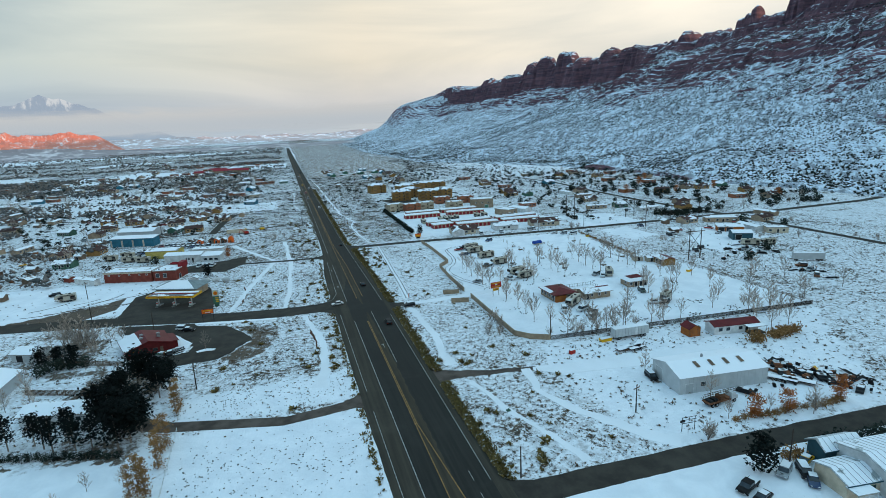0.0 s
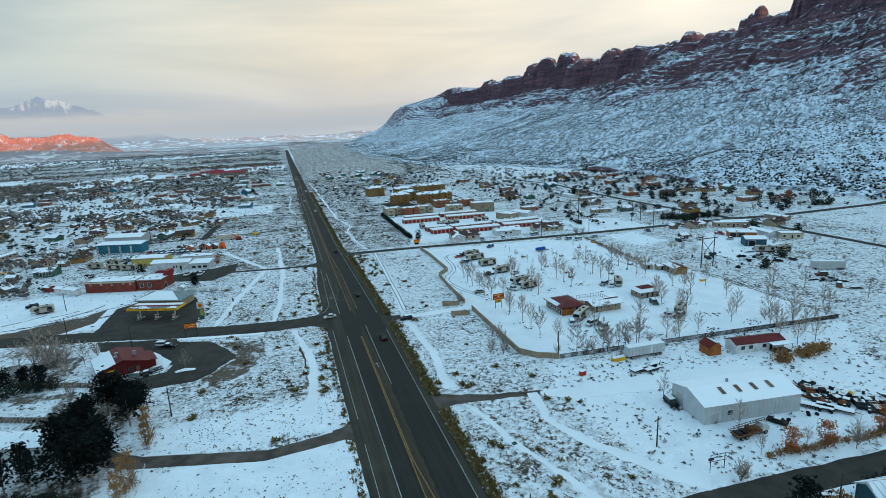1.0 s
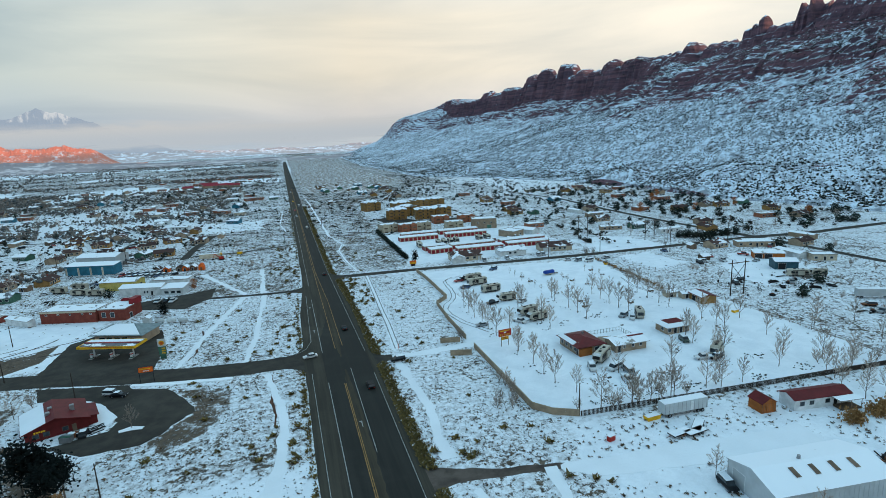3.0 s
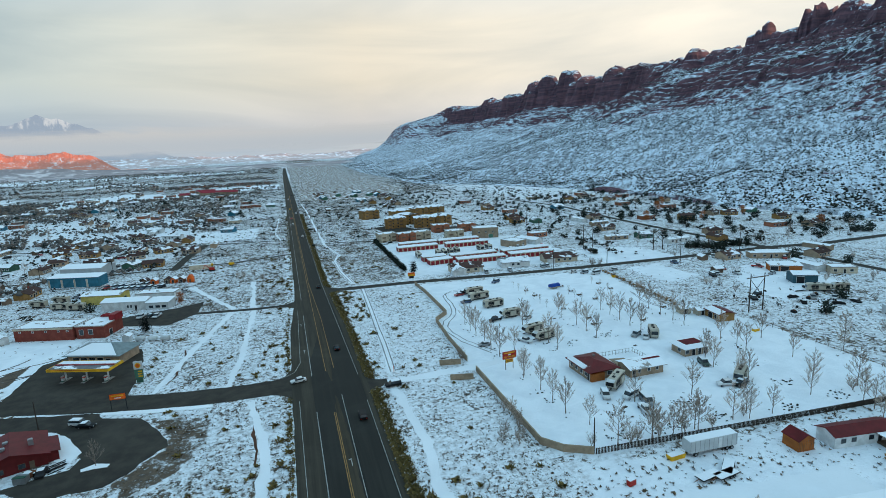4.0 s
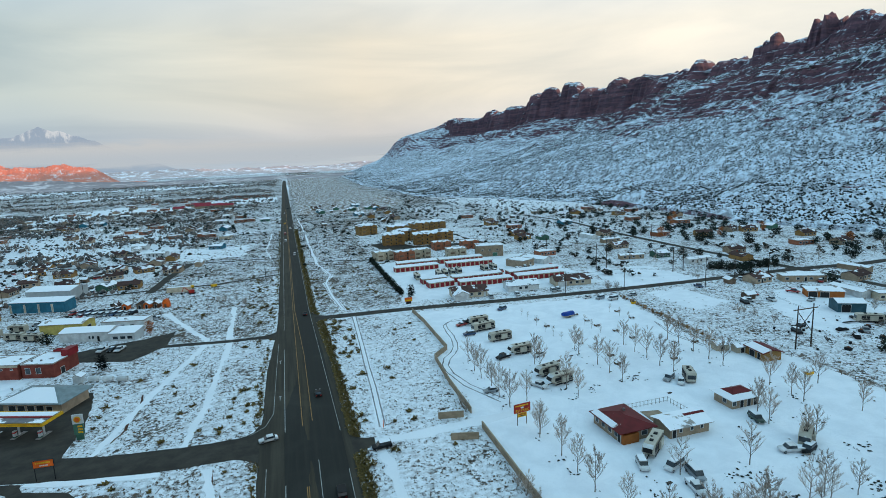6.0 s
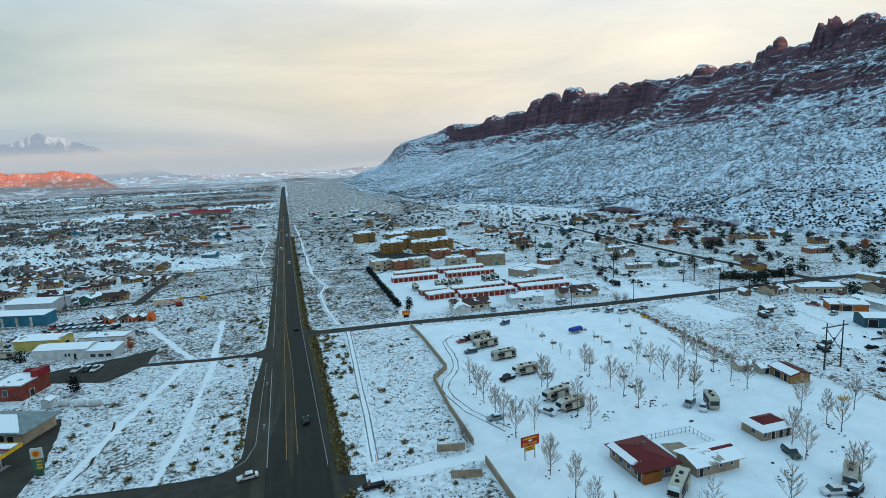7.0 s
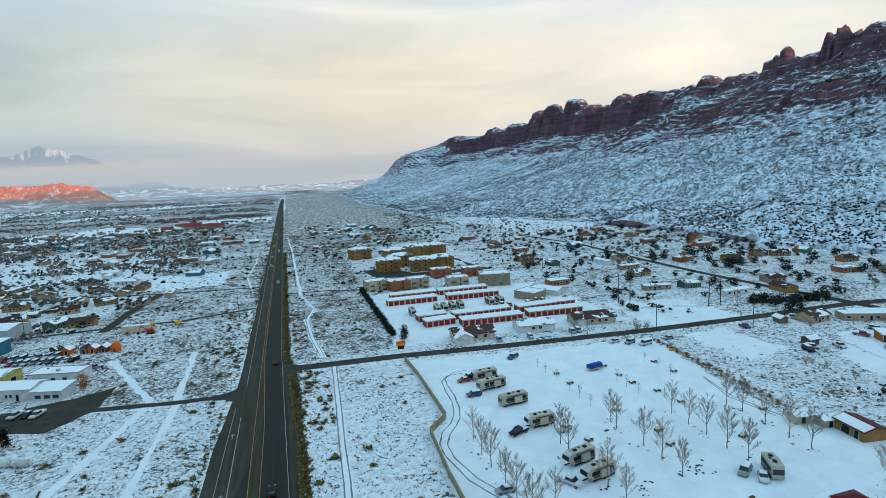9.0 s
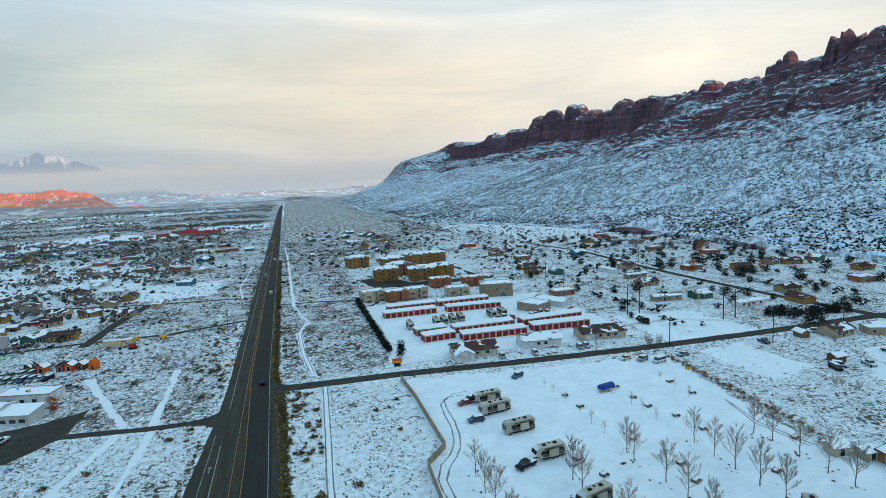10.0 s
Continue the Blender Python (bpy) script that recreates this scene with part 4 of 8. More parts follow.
# ---- kinds of things ----
def opening(parent, side, u, z, w, h, size, frame_mat, pane_mat, name="window"):
    """A window or door on a wall of a body w x d (size), at u along it; the pane is set into its frame."""
    W, D = size
    m = {"s": pose(u, -D / 2, 0), "n": pose(-u, D / 2, 0, 0, 0, 180), "w": pose(-W / 2, -u, 0, 0, 0, -90), "e": pose(W / 2, u, 0, 0, 0, 90)}[side]
    bm = bmesh.new()
    t = 0.09
    for a in ((-w / 2 - t, -w / 2, z - t, z + h + t), (w / 2, w / 2 + t, z - t, z + h + t), (-w / 2, w / 2, z + h, z + h + t), (-w / 2, w / 2, z - t, z)):
        add_box(bm, a[0], a[1], -0.07, 0.03, max(a[2], 0.02), a[3])
    f = part(name, bm, frame_mat, parent)
    f.matrix_basis = m
    p = part("pane" if name == "window" else "leaf", box(-w / 2, w / 2, -0.035, 0.02, max(z, 0.02), z + h), pane_mat, f)
    return p


def roof_mesh(kind, W, D, h, rise, over, thick=0.18):
    """gable_x, gable_y: the ridge along that axis; hip; shed: high at the back; flat: with a low parapet."""
    a, b = W / 2 + over, D / 2 + over
    if kind == "gable_x":
        k = over * rise / (D / 2)
        return prism([(-b, h - k), (0, h + rise), (b, h - k), (b, h - k + thick), (0, h + rise + thick), (-b, h - k + thick)], -a, a, "x")
    if kind == "gable_y":
        k = over * rise / (W / 2)
        return prism([(-a, h - k), (0, h + rise), (a, h - k), (a, h - k + thick), (0, h + rise + thick), (-a, h - k + thick)], -b, b, "y")
    bm = bmesh.new()
    if kind == "hip":
        add_box(bm, -a, a, -b, b, h, h + 0.15)
        e = max(0.0, W - D) / 2
        f = max(0.0, D - W) / 2
        lo = [bm.verts.new((x, y, h + 0.15)) for x, y in ((-a, -b), (a, -b), (a, b), (-a, b))]
        bm.faces.new(lo[::-1])
        if e >= f:
            r = [bm.verts.new((-max(e, 0.1), 0, h + rise)), bm.verts.new((max(e, 0.1), 0, h + rise))]
            for q in ((lo[0], lo[1], r[1], r[0]), (lo[2], lo[3], r[0], r[1]), (lo[1], lo[2], r[1]), (lo[3], lo[0], r[0])):
                bm.faces.new(q)
        else:
            r = [bm.verts.new((0, -f, h + rise)), bm.verts.new((0, f, h + rise))]
            for q in ((lo[0], lo[1], r[0]), (lo[1], lo[2], r[1], r[0]), (lo[2], lo[3], r[1]), (lo[3], lo[0], r[0], r[1])):
                bm.faces.new(q)
        return bm
    if kind == "shed":
        v = [bm.verts.new(p) for p in ((-a, -b, h), (a, -b, h), (a, b, h + rise), (-a, b, h + rise), (-a, -b, h + thick), (a, -b, h + thick), (a, b, h + rise + thick), (-a, b, h + rise + thick))]
        for f in ((3, 2, 1, 0), (4, 5, 6, 7), (0, 1, 5, 4), (1, 2, 6, 5), (2, 3, 7, 6), (3, 0, 4, 7)):
            bm.faces.new([v[i] for i in f])
        return bm
    add_box(bm, -a + 0.25, a - 0.25, -b + 0.25, b - 0.25, h - 0.05, h + 0.06)
    for q in ((-a, a, -b, -b + 0.25), (-a, a, b - 0.25, b), (-a, -a + 0.25, -b + 0.25, b - 0.25), (a - 0.25, a, -b + 0.25, b - 0.25)):
        add_box(bm, *q, h - 0.05, h + 0.35)
    return bm


def wall_mesh(kind, W, D, h, rise):
    a, b = W / 2, D / 2
    if kind == "gable_x":
        return prism([(-b, 0), (b, 0), (b, h), (0, h + rise), (-b, h)], -a, a, "x")
    if kind == "gable_y":
        return prism([(-a, 0), (a, 0), (a, h), (0, h + rise), (-a, h)], -b, b, "y")
    if kind == "shed":
        return prism([(-b, 0), (b, 0), (b, h + rise), (-b, h)], -a, a, "x")
    return box(-a, a, -b, b, 0, h)


def building(name, label, at, size, h, rise, roof, wall_mat, roof_mat, turn=0.0, windows=(), doors=(), category="building", group="", over=0.45, frame_mat="white", chimney=False, door_mat="dark", vents=0):
    """A house or shop: wall, roof, windows and doors as parts. windows, doors: (side, along, sill, width, height)."""
    W, D = size
    FEET.append((at[0], at[1], 0.5 * max(W, D) + 0.5))
    t = thing(name, label, category, group, (at[0], at[1], 0), turn)
    part("wall", wall_mesh(roof, W, D, h, rise), M[wall_mat], t)
    r = part("roof", roof_mesh(roof, W, D, h, rise, over), M[roof_mat], t)
    for s, u, z, w, hh in windows:
        opening(t, s, u, z, w, hh, size, M[frame_mat], M["glass"])
    for s, u, z, w, hh in doors:
        opening(t, s, u, z, w, hh, size, M[frame_mat], M[door_mat], "door")
    if chimney:
        part("chimney", box(W * 0.18, W * 0.18 + 0.6, 0.3, 0.9, h, h + rise + 0.8), M["brick"], t)
    rng = random.Random(int(at[0] * 7 + at[1]))
    for k in range(vents):
        x, y = rng.uniform(-W * 0.4, W * 0.4), rng.uniform(-D * 0.3, D * 0.3)
        part("roof_vent", box(x - 0.3, x + 0.3, y - 0.25, y + 0.25, h + (rise if roof != "flat" else 0) * 0.4, h + (rise * 0.8 if roof != "flat" else 0) + 0.55, 0.05), M["steel"], t)
    return t


def wheel(parent, x, y, r, w, rim=True):
    bm = bmesh.new()
    add_rod(bm, (x, y - w / 2, r), (x, y + w / 2, r), r, r, 12)
    t = part("wheel", bm, M["tyre"], parent)
    if rim:
        part("rim", rod((x, y - w / 2 - 0.012, r), (x, y + w / 2 + 0.012, r), r * 0.55, None, 8), M["steel"], t)


def car(kind, paint_mat, label, at, turn, group="", parked=True, near=None):
    """A car facing its own -x. kind: sedan, suv, pickup, van."""
    t = thing("car" if kind != "pickup" else "pickup_truck", label, "car" if kind != "pickup" else "truck", group, (at[0], at[1], 0.03 if not parked else 0.015), turn)
    near = at[1] < 330 and -60 < at[0] < 140 if near is None else near
    L, W = {"sedan": (4.6, 1.8), "suv": (4.8, 1.95), "pickup": (5.6, 2.0), "van": (5.3, 2.0)}[kind]
    a = L / 2
    body = {"sedan": [(-a, 0.35), (a, 0.35), (a, 0.85), (a - 0.5, 0.95), (-a + 1.3, 0.92), (-a + 0.1, 0.72)],
            "suv": [(-a, 0.4), (a, 0.4), (a, 1.05), (-a + 1.2, 1.02), (-a + 0.1, 0.85)],
            "pickup": [(-a, 0.5), (a, 0.5), (a, 1.1), (-a + 1.4, 1.1), (-a + 0.1, 0.95)],
            "van": [(-a, 0.4), (a, 0.4), (a, 1.15), (-a + 0.9, 1.1), (-a + 0.05, 0.9)]}[kind]
    part("body", prism(body, -W / 2, W / 2, "y", 0.07), M[paint_mat], t)
    cab = {"sedan": [(-a + 1.2, 0.9), (a - 0.6, 0.9), (a - 1.2, 1.42), (-a + 2.0, 1.44)],
           "suv": [(-a + 1.1, 1.0), (a - 0.05, 1.0), (a - 0.35, 1.68), (-a + 1.8, 1.72)],
           "pickup": [(-a + 1.2, 1.05), (a - 2.0, 1.05), (a - 2.15, 1.78), (-a + 1.9, 1.8)],
           "van": [(-a + 0.8, 1.1), (a - 0.03, 1.1), (a - 0.12, 1.95), (-a + 1.5, 1.97)]}[kind]
    part("glasshouse", prism(cab, -W / 2 + 0.1, W / 2 - 0.1, "y", 0.05), M["glass"], t, "dark car windows")
    xs = [p[0] for p in cab]
    top = max(p[1] for p in cab)
    x0, x1 = sorted(xs)[1], sorted(xs)[2]
    part("roof", box(x0 - 0.1, x1 + 0.1, -W / 2 + 0.14, W / 2 - 0.14, top - 0.06, top + 0.035, 0.03), M[paint_mat], t)
    if kind == "pickup":
        part("bed", box(a - 1.9, a - 0.1, -W / 2 + 0.12, W / 2 - 0.12, 1.02, 1.125), M["roof_snow"] if parked else M["dark"], t, "snow lying in the load bed")
    elif parked:
        part("snow", box(x0, x1, -W / 2 + 0.2, W / 2 - 0.2, top + 0.03, top + 0.10, 0.03), M["roof_snow"], t, "thin snow on the roof")
    for x in (-a + 0.85, a - 0.85):
        for y in (-W / 2 + 0.1, W / 2 - 0.1):
            wheel(t, x, y, 0.34, 0.22, near)
    for y in () if not near else (-W / 2 + 0.3, W / 2 - 0.3):
        part("headlight", box(-a - 0.02, -a + 0.1, y - 0.17, y + 0.17, 0.58, 0.72), M["white"], t)
        part("tail_light", box(a - 0.08, a + 0.02, y - 0.15, y + 0.15, 0.62, 0.82), M["red"], t)
    return t


def motorhome(label, at, turn, L=9.5, kind="coach", group="campers on the campground"):
    """A camper facing its own -x: coach (flat front) or trailer (raked nose on a hitch)."""
    t = thing("motorhome" if kind == "coach" else "travel_trailer", label, "camper", group, (at[0], at[1], 0.0), turn)
    a, W, H = L / 2, 2.5, 3.3
    side = [(-a, 0.55), (a, 0.55), (a, H - 0.15), (a - 0.2, H), (-a + 0.5, H), (-a + 0.05, H - 0.6)] if kind == "coach" else \
        [(-a + 1.6, 0.6), (a, 0.6), (a, H), (-a + 1.2, H + 0.1), (-a + 0.3, H - 0.4), (-a, 2.0), (-a + 0.5, 1.45), (-a + 1.6, 1.35)]
    part("body", prism(side, -W / 2, W / 2, "y", 0.08), M["rv"], t)
    if kind == "coach":
        part("windscreen", prism([(-a - 0.03, 1.45), (-a + 0.06, 1.4), (-a + 0.14, 2.62), (-a + 0.03, 2.66)], -W / 2 + 0.15, W / 2 - 0.15, "y"), M["glass"], t)
    else:
        part("nose_window", prism([(-a - 0.02, 1.95), (-a + 0.1, 1.9), (-a + 0.36, 2.86), (-a + 0.24, 2.90)], -1.05, 1.05, "y"), M["dark"], t)
        part("nose_cap", prism([(-a + 0.24, 2.92), (-a + 0.34, 2.86), (-a + 1.25, 3.44), (-a + 1.2, 3.5)], -1.1, 1.1, "y"), M["white"], t)
        part("hitch", box(-a - 0.2, -a + 1.5, -0.12, 0.12, 0.62, 0.8), M["dark"], t)
    for sgn in (-1, 1):
        y0, y1 = sorted((sgn * (W / 2 - 0.02), sgn * (W / 2 + 0.025)))
        part("stripe", box(-a + 1.9, a - 0.15, y0, y1, 1.0, 1.5), M["rv_band"], t, "dark stripe along the side")
        for k, (u, w) in enumerate(((0.26, 1.5), (0.46, 1.9), (0.68, 1.3), (0.86, 1.4))):
            x = -a + u * L
            part("window", box(x - w / 2, x + w / 2, y0 - 0.01, y1 + 0.01, 1.6, 2.6), M["dark"], t)
        xs = a - 3.2
        z0, z1 = sorted((sgn * W / 2, sgn * (W / 2 + 0.55)))
        if sgn < 0:
            part("slide_out", box(xs - 1.5, xs + 1.0, z0, z1, 0.9, 2.7, 0.04), M["rv"], t)
        part("skirt", box(-a + 1.8, a - 0.2, y0 - 0.02, y1 + 0.02, 0.35, 0.78), M["dark"], t)
    part("door", box(-a + 0.60 * L, -a + 0.60 * L + 0.7, -W / 2 - 0.04, -W / 2 + 0.02, 0.75, 2.5), M["white"], t)
    part("awning", rod((-a + 2.2, -W / 2 - 0.15, H - 0.35), (a - 1.0, -W / 2 - 0.15, H - 0.35), 0.12, None, 8), M["rv_band"], t)
    for x in (-a + 0.35 * L, -a + 0.72 * L):
        part("air_conditioner", box(x - 0.45, x + 0.45, -0.4, 0.4, H - 0.05, H + 0.32, 0.08), M["dark"], t)
    part("roof_hatch", box(-a + 0.52 * L, -a + 0.52 * L + 0.5, 0.2, 0.7, H - 0.05, H + 0.14), M["dark"], t)
    for x in ((-a + 1.3, a - 2.6) if kind == "coach" else (a - 3.3, a - 2.3)):
        for y in (-W / 2 + 0.15, W / 2 - 0.15):
            wheel(t, x, y, 0.45, 0.3)
    return t


# ---- trees and bushes ----
def tube(verts, faces, a, b, r0, r1, n):
    d = (b - a).normalized()
    u = d.orthogonal().normalized()
    w = d.cross(u)
    i = len(verts)
    for c, r in ((a, r0), (b, r1)):
        for k in range(n):
            ang = 2 * math.pi * k / n
            verts.append(c + r * (math.cos(ang) * u + math.sin(ang) * w))
    for k in range(n):
        faces.append((i + k, i + (k + 1) % n, i + n + (k + 1) % n, i + n + k))


def bare_tree_meshes(name, H, seed, upright=0.9, spread=0.8, twigs=7, trunk_h=0.2, limbs=12, stems=1):
    """A leafless tree: a tapered trunk with limbs, and a fan of fine twigs. Gives two meshes."""
    rng = random.Random(seed)
    tv, tf, wv, wf = [], [], [], []
    r0 = 0.0135 * H

    def limb(a, d, L, r, depth):
        m = a + d * L * 0.5
        d2 = (d + Vector((rng.uniform(-0.15, 0.15), rng.uniform(-0.15, 0.15), 0.22))).normalized()
        b = m + d2 * L * 0.5
        v, f, n = (tv, tf, 4) if depth == 0 else (wv, wf, 3)
        tube(v, f, a, m, r, r * 0.75, n)
        tube(v, f, m, b, r * 0.75, r * 0.4, n)
        if depth >= 2:
            for _ in range(3):
                o = a + (b - a) * rng.uniform(0.3, 1.0)
                e = (d2 + Vector((rng.uniform(-1, 1), rng.uniform(-1, 1), rng.uniform(-0.2, 0.8))) * 0.7).normalized() * L * rng.uniform(0.5, 1.0)
                s = e.orthogonal().normalized() * 0.011
                i = len(wv)
                wv.extend((o - s, o + s, o + e))
                wf.append((i, i + 1, i + 2))
            return
        for k in range(twigs if depth == 0 else twigs - 2):
            g = 0.25 + 0.75 * (k + rng.random()) / twigs
            o = a + d * L * g if g < 0.5 else m + d2 * L * (g - 0.5)
            e = (d2 + Vector((rng.uniform(-1, 1), rng.uniform(-1, 1), rng.uniform(-0.1, 0.7))) * 0.62).normalized()
            limb(o, e, L * rng.uniform(0.34, 0.52) * (1.15 - 0.35 * g), max(r * 0.38, 0.011), depth + 1)

    for st in range(stems):
        lean = Vector((0, 0, 1)) if stems == 1 else Vector((math.cos(st * 2.4) * 0.35, math.sin(st * 2.4) * 0.35, 1)).normalized()
        p, n = Vector((0, 0, -0.1)) + lean * 0.01, 7
        for k in range(n):
            q = lean * (H * 0.86 * (k + 1) / n) + Vector((rng.uniform(-0.008, 0.008) * H, rng.uniform(-0.008, 0.008) * H, 0))
            tube(tv, tf, p, q, r0 * (1 - k / n * 0.85), r0 * (1 - (k + 1) / n * 0.85), 5)
            p = q
        for k in range(limbs):
            f = trunk_h + (0.84 - trunk_h) * (k + rng.random()) / limbs
            ang = k * 2.4 + rng.uniform(-0.5, 0.5)
            d = Vector((math.cos(ang) * spread, math.sin(ang) * spread, upright + rng.uniform(-0.1, 0.4))).normalized()
            limb(lean * (f * H * 0.98), d, H * (0.40 - 0.30 * (f - trunk_h)) * rng.uniform(0.8, 1.1), r0 * 0.36, 0)
        limb(lean * (H * 0.84), lean, H * 0.16, r0 * 0.2, 0)
    out = []
    for nm, v, f in ((name + "_trunk", tv, tf), (name + "_twigs", wv, wf)):
        me = bpy.data.meshes.new(nm)
        me.from_pydata([tuple(q) for q in v], [], f)
        me.update()
        out.append(me)
    return out


def leaf_mesh(name, points, size, rng, flat=0.6):
    """Many small tilted leaves or needle sprays, three corners each, bent in the middle."""
    v, f = [], []
    for p in points:
        s = size * rng.uniform(0.6, 1.3)
        a = Vector((rng.uniform(-1, 1), rng.uniform(-1, 1), rng.uniform(-flat, flat))).normalized() * s
        b = Vector((rng.uniform(-1, 1), rng.uniform(-1, 1), rng.uniform(-flat, flat))).normalized() * s
        c = a.cross(b)
        c = c.normalized() * s * 0.35 if c.length > 1e-6 else Vector((0, 0, s * 0.3))
        i = len(v)
        v += [p - a * 0.7, p + b * 0.8, p + a * 0.7, p - b * 0.8, p + c]
        f += [(i, i + 1, i + 4), (i + 1, i + 2, i + 4), (i + 2, i + 3, i + 4), (i + 3, i, i + 4)]
    me = bpy.data.meshes.new(name)
    me.from_pydata([tuple(q) for q in v], [], f)
    me.update()
    return me


def crown_points(kind, H, R, n, rng):
    pts = []
    clumps = [(rng.uniform(0, 6.28), rng.random(), rng.random()) for _ in range(26)]
    for k in range(n):
        ang, hh, rr = clumps[k % 26]
        if kind == "cone":
            z = H * (0.10 + 0.88 * hh)
            r = R * (1 - hh) ** 0.8 * (0.55 + 0.5 * rr) + 0.1
        elif kind == "round":
            z = H * (0.12 + 0.80 * hh)
            r = R * math.sqrt(max(0.05, 1 - (2 * hh - 1) ** 2)) * (0.5 + 0.5 * rr)
        elif kind == "pine":
            z = H * (0.35 + 0.62 * hh)
            r = R * (1.05 - 0.65 * hh) * (0.45 + 0.55 * rr)
        else:
            z = H * (0.05 + 0.93 * hh)
            r = R * (1 - 0.55 * hh) * rr
        c = Vector((r * math.cos(ang) * 0.75, r * math.sin(ang) * 0.75, z))
        g = 0.34 * R
        pts.append(c + Vector((rng.gauss(0, g), rng.gauss(0, g), rng.gauss(0, g * 0.6))))
        if pts[-1].z < 0.1:
            pts[-1].z = 0.1 + 0.2 * rng.random()
    return pts


def tree_kind(name, label, trunk, crown, trunk_mat, crown_mat, crown_name):
    """A template kept far below the ground plane's edge is not used: the first one placed is the template."""
    trunk.materials.append(M[trunk_mat])
    crown.materials.append(M[crown_mat])

    def place(x, y, s=1.0, turn=0.0, group="", text=None, name2=None):
        t = new(name2 or name)
        t.matrix_basis = Matrix.LocRotScale((x, y, 0), Euler((0, 0, radians(turn))), (s, s, s))
        for nm, me in (("trunk", trunk), (crown_name, crown)):
            o = new(nm, me)
            o.parent = t
            if nm != "trunk":
                o["kind"] = "stuff"
        return tagged(t, text or label, "tree" if "bush" not in name else "bush", group)
    return place


def trunk_only(name, H, r):
    v, f = [], []
    tube(v, f, Vector((0, 0, -0.1)), Vector((0, 0, H)), r, r * 0.3, 6)
    me = bpy.data.meshes.new(name)
    me.from_pydata([tuple(q) for q in v], [], f)
    me.update()
    return me


rt = random.Random(11)
BARE = [tree_kind("bare_tree", "young bare deciduous tree with fine upright twigs in snow", *bare_tree_meshes("bare", 9.0, 20 + k, 0.95, 0.74 + 0.08 * k, 8, 0.18, 15), "bark", "twig", "crown") for k in range(4)]
SAPLING = [tree_kind("sapling", "small leafless sapling planted in the snow", *bare_tree_meshes("sapling", 3.8, 40 + k, 0.9, 0.6, 5, 0.25, 8), "bark", "twig", "crown") for k in range(2)]
BIG_BARE = [tree_kind("large_bare_tree", "large spreading leafless tree with grey-brown branches", *bare_tree_meshes("bigbare", 9.5, 60 + k, 0.75, 0.95, 8, 0.12, 15), "bark", "twig", "crown") for k in range(3)]
THICKET = [tree_kind("bare_bush", "rounded thicket of bare tan twigs", *bare_tree_meshes("thicket", 4.5, 80 + k, 0.8, 0.9, 6, 0.05, 10, 4), "bark", "twig", "crown") for k in range(2)]
PINE = [tree_kind("pine_tree", "dark evergreen pine with a dense crown", trunk_only("pine_trunk", 10.5, 0.28), leaf_mesh("pine_crown", crown_points("pine", 12, 3.6, 900, rt), 0.55, rt), "bark", "pine", "crown") for k in range(2)]
TALL_PINE = [tree_kind("pine_tree", "tall slender pine with a bare lower trunk", trunk_only("tall_pine_trunk", 9, 0.2), leaf_mesh("tall_pine_crown", crown_points("pine", 9.5, 2.2, 420, rt), 0.45, rt), "bark", "pine", "crown") for k in range(2)]
SPRUCE = [tree_kind("spruce_tree", "dark conical evergreen tree", trunk_only("spruce_trunk", 5, 0.18), leaf_mesh("spruce_crown", crown_points("cone", 7.5, 2.7, 700, rt), 0.45, rt), "bark", "pine", "crown") for k in range(2)]
JUNIPER = [tree_kind("juniper_bush", "dark green rounded juniper bush", trunk_only("juniper_trunk", 1.6, 0.16), leaf_mesh("juniper_crown", crown_points("round", 3.2, 1.7, 320, rt), 0.32, rt), "bark", "juniper", "crown") for k in range(3)]
RUSSET = [tree_kind("russet_tree", "small tree still holding rust-orange leaves", *bare_tree_meshes("russet", 6, 95 + k, 0.9, 0.7, 3, 0.15, 8)[:1], leaf_mesh("russet_crown", crown_points("round", 6.4, 2.0, 800, rt), 0.27, rt), "bark", "rust_leaf", "crown") for k in range(2)]
POPLAR = [tree_kind("poplar_tree", "narrow poplar with dry golden-brown leaves", *bare_tree_meshes("poplar", 8.8, 105, 1.6, 0.45, 3, 0.05, 10)[:1], leaf_mesh("poplar_crown", crown_points("column", 9.0, 1.5, 800, rt), 0.24, rt), "bark", "straw", "crown")]
STRAW_BUSH = [tree_kind("dry_bush", "clump of tall straw-coloured dry grass", trunk_only("dry_trunk", 0.6, 0.1), leaf_mesh("dry_crown", crown_points("round", 1.8, 1.5, 220, rt), 0.28, rt, 1.5), "bark", "straw", "crown")]


def scatter(kind, places, s=(0.85, 1.15), group="", text=None):
    for x, y in places:
        rt2 = random.Random(int(x * 131 + y * 17))
        rt2.choice(kind)(x, y, rt2.uniform(*s), rt2.uniform(0, 360), group, text)


# ---- poles and fences ----
def utility_pole(x, y, H=10.0, arm=True, turn=0.0, label="brown wooden utility pole with a crossarm"):
    t = thing("utility_pole", label, "pole", "utility poles", (x, y, 0), turn)
    part("mast", rod((0, 0, -0.2), (0, 0, H), 0.17, 0.11, 8), M["pole"], t)
    if arm:
        part("crossarm", box(-1.2, 1.2, -0.07, 0.07, H - 0.9, H - 0.72), M["wood"], t)
        for u in (-1.05, 0.0, 1.05) if y < 300 else ():
            part("insulator", rod((u, 0, H - 0.72), (u, 0, H - 0.45), 0.06, 0.04, 6), M["steel"], t)
    return t


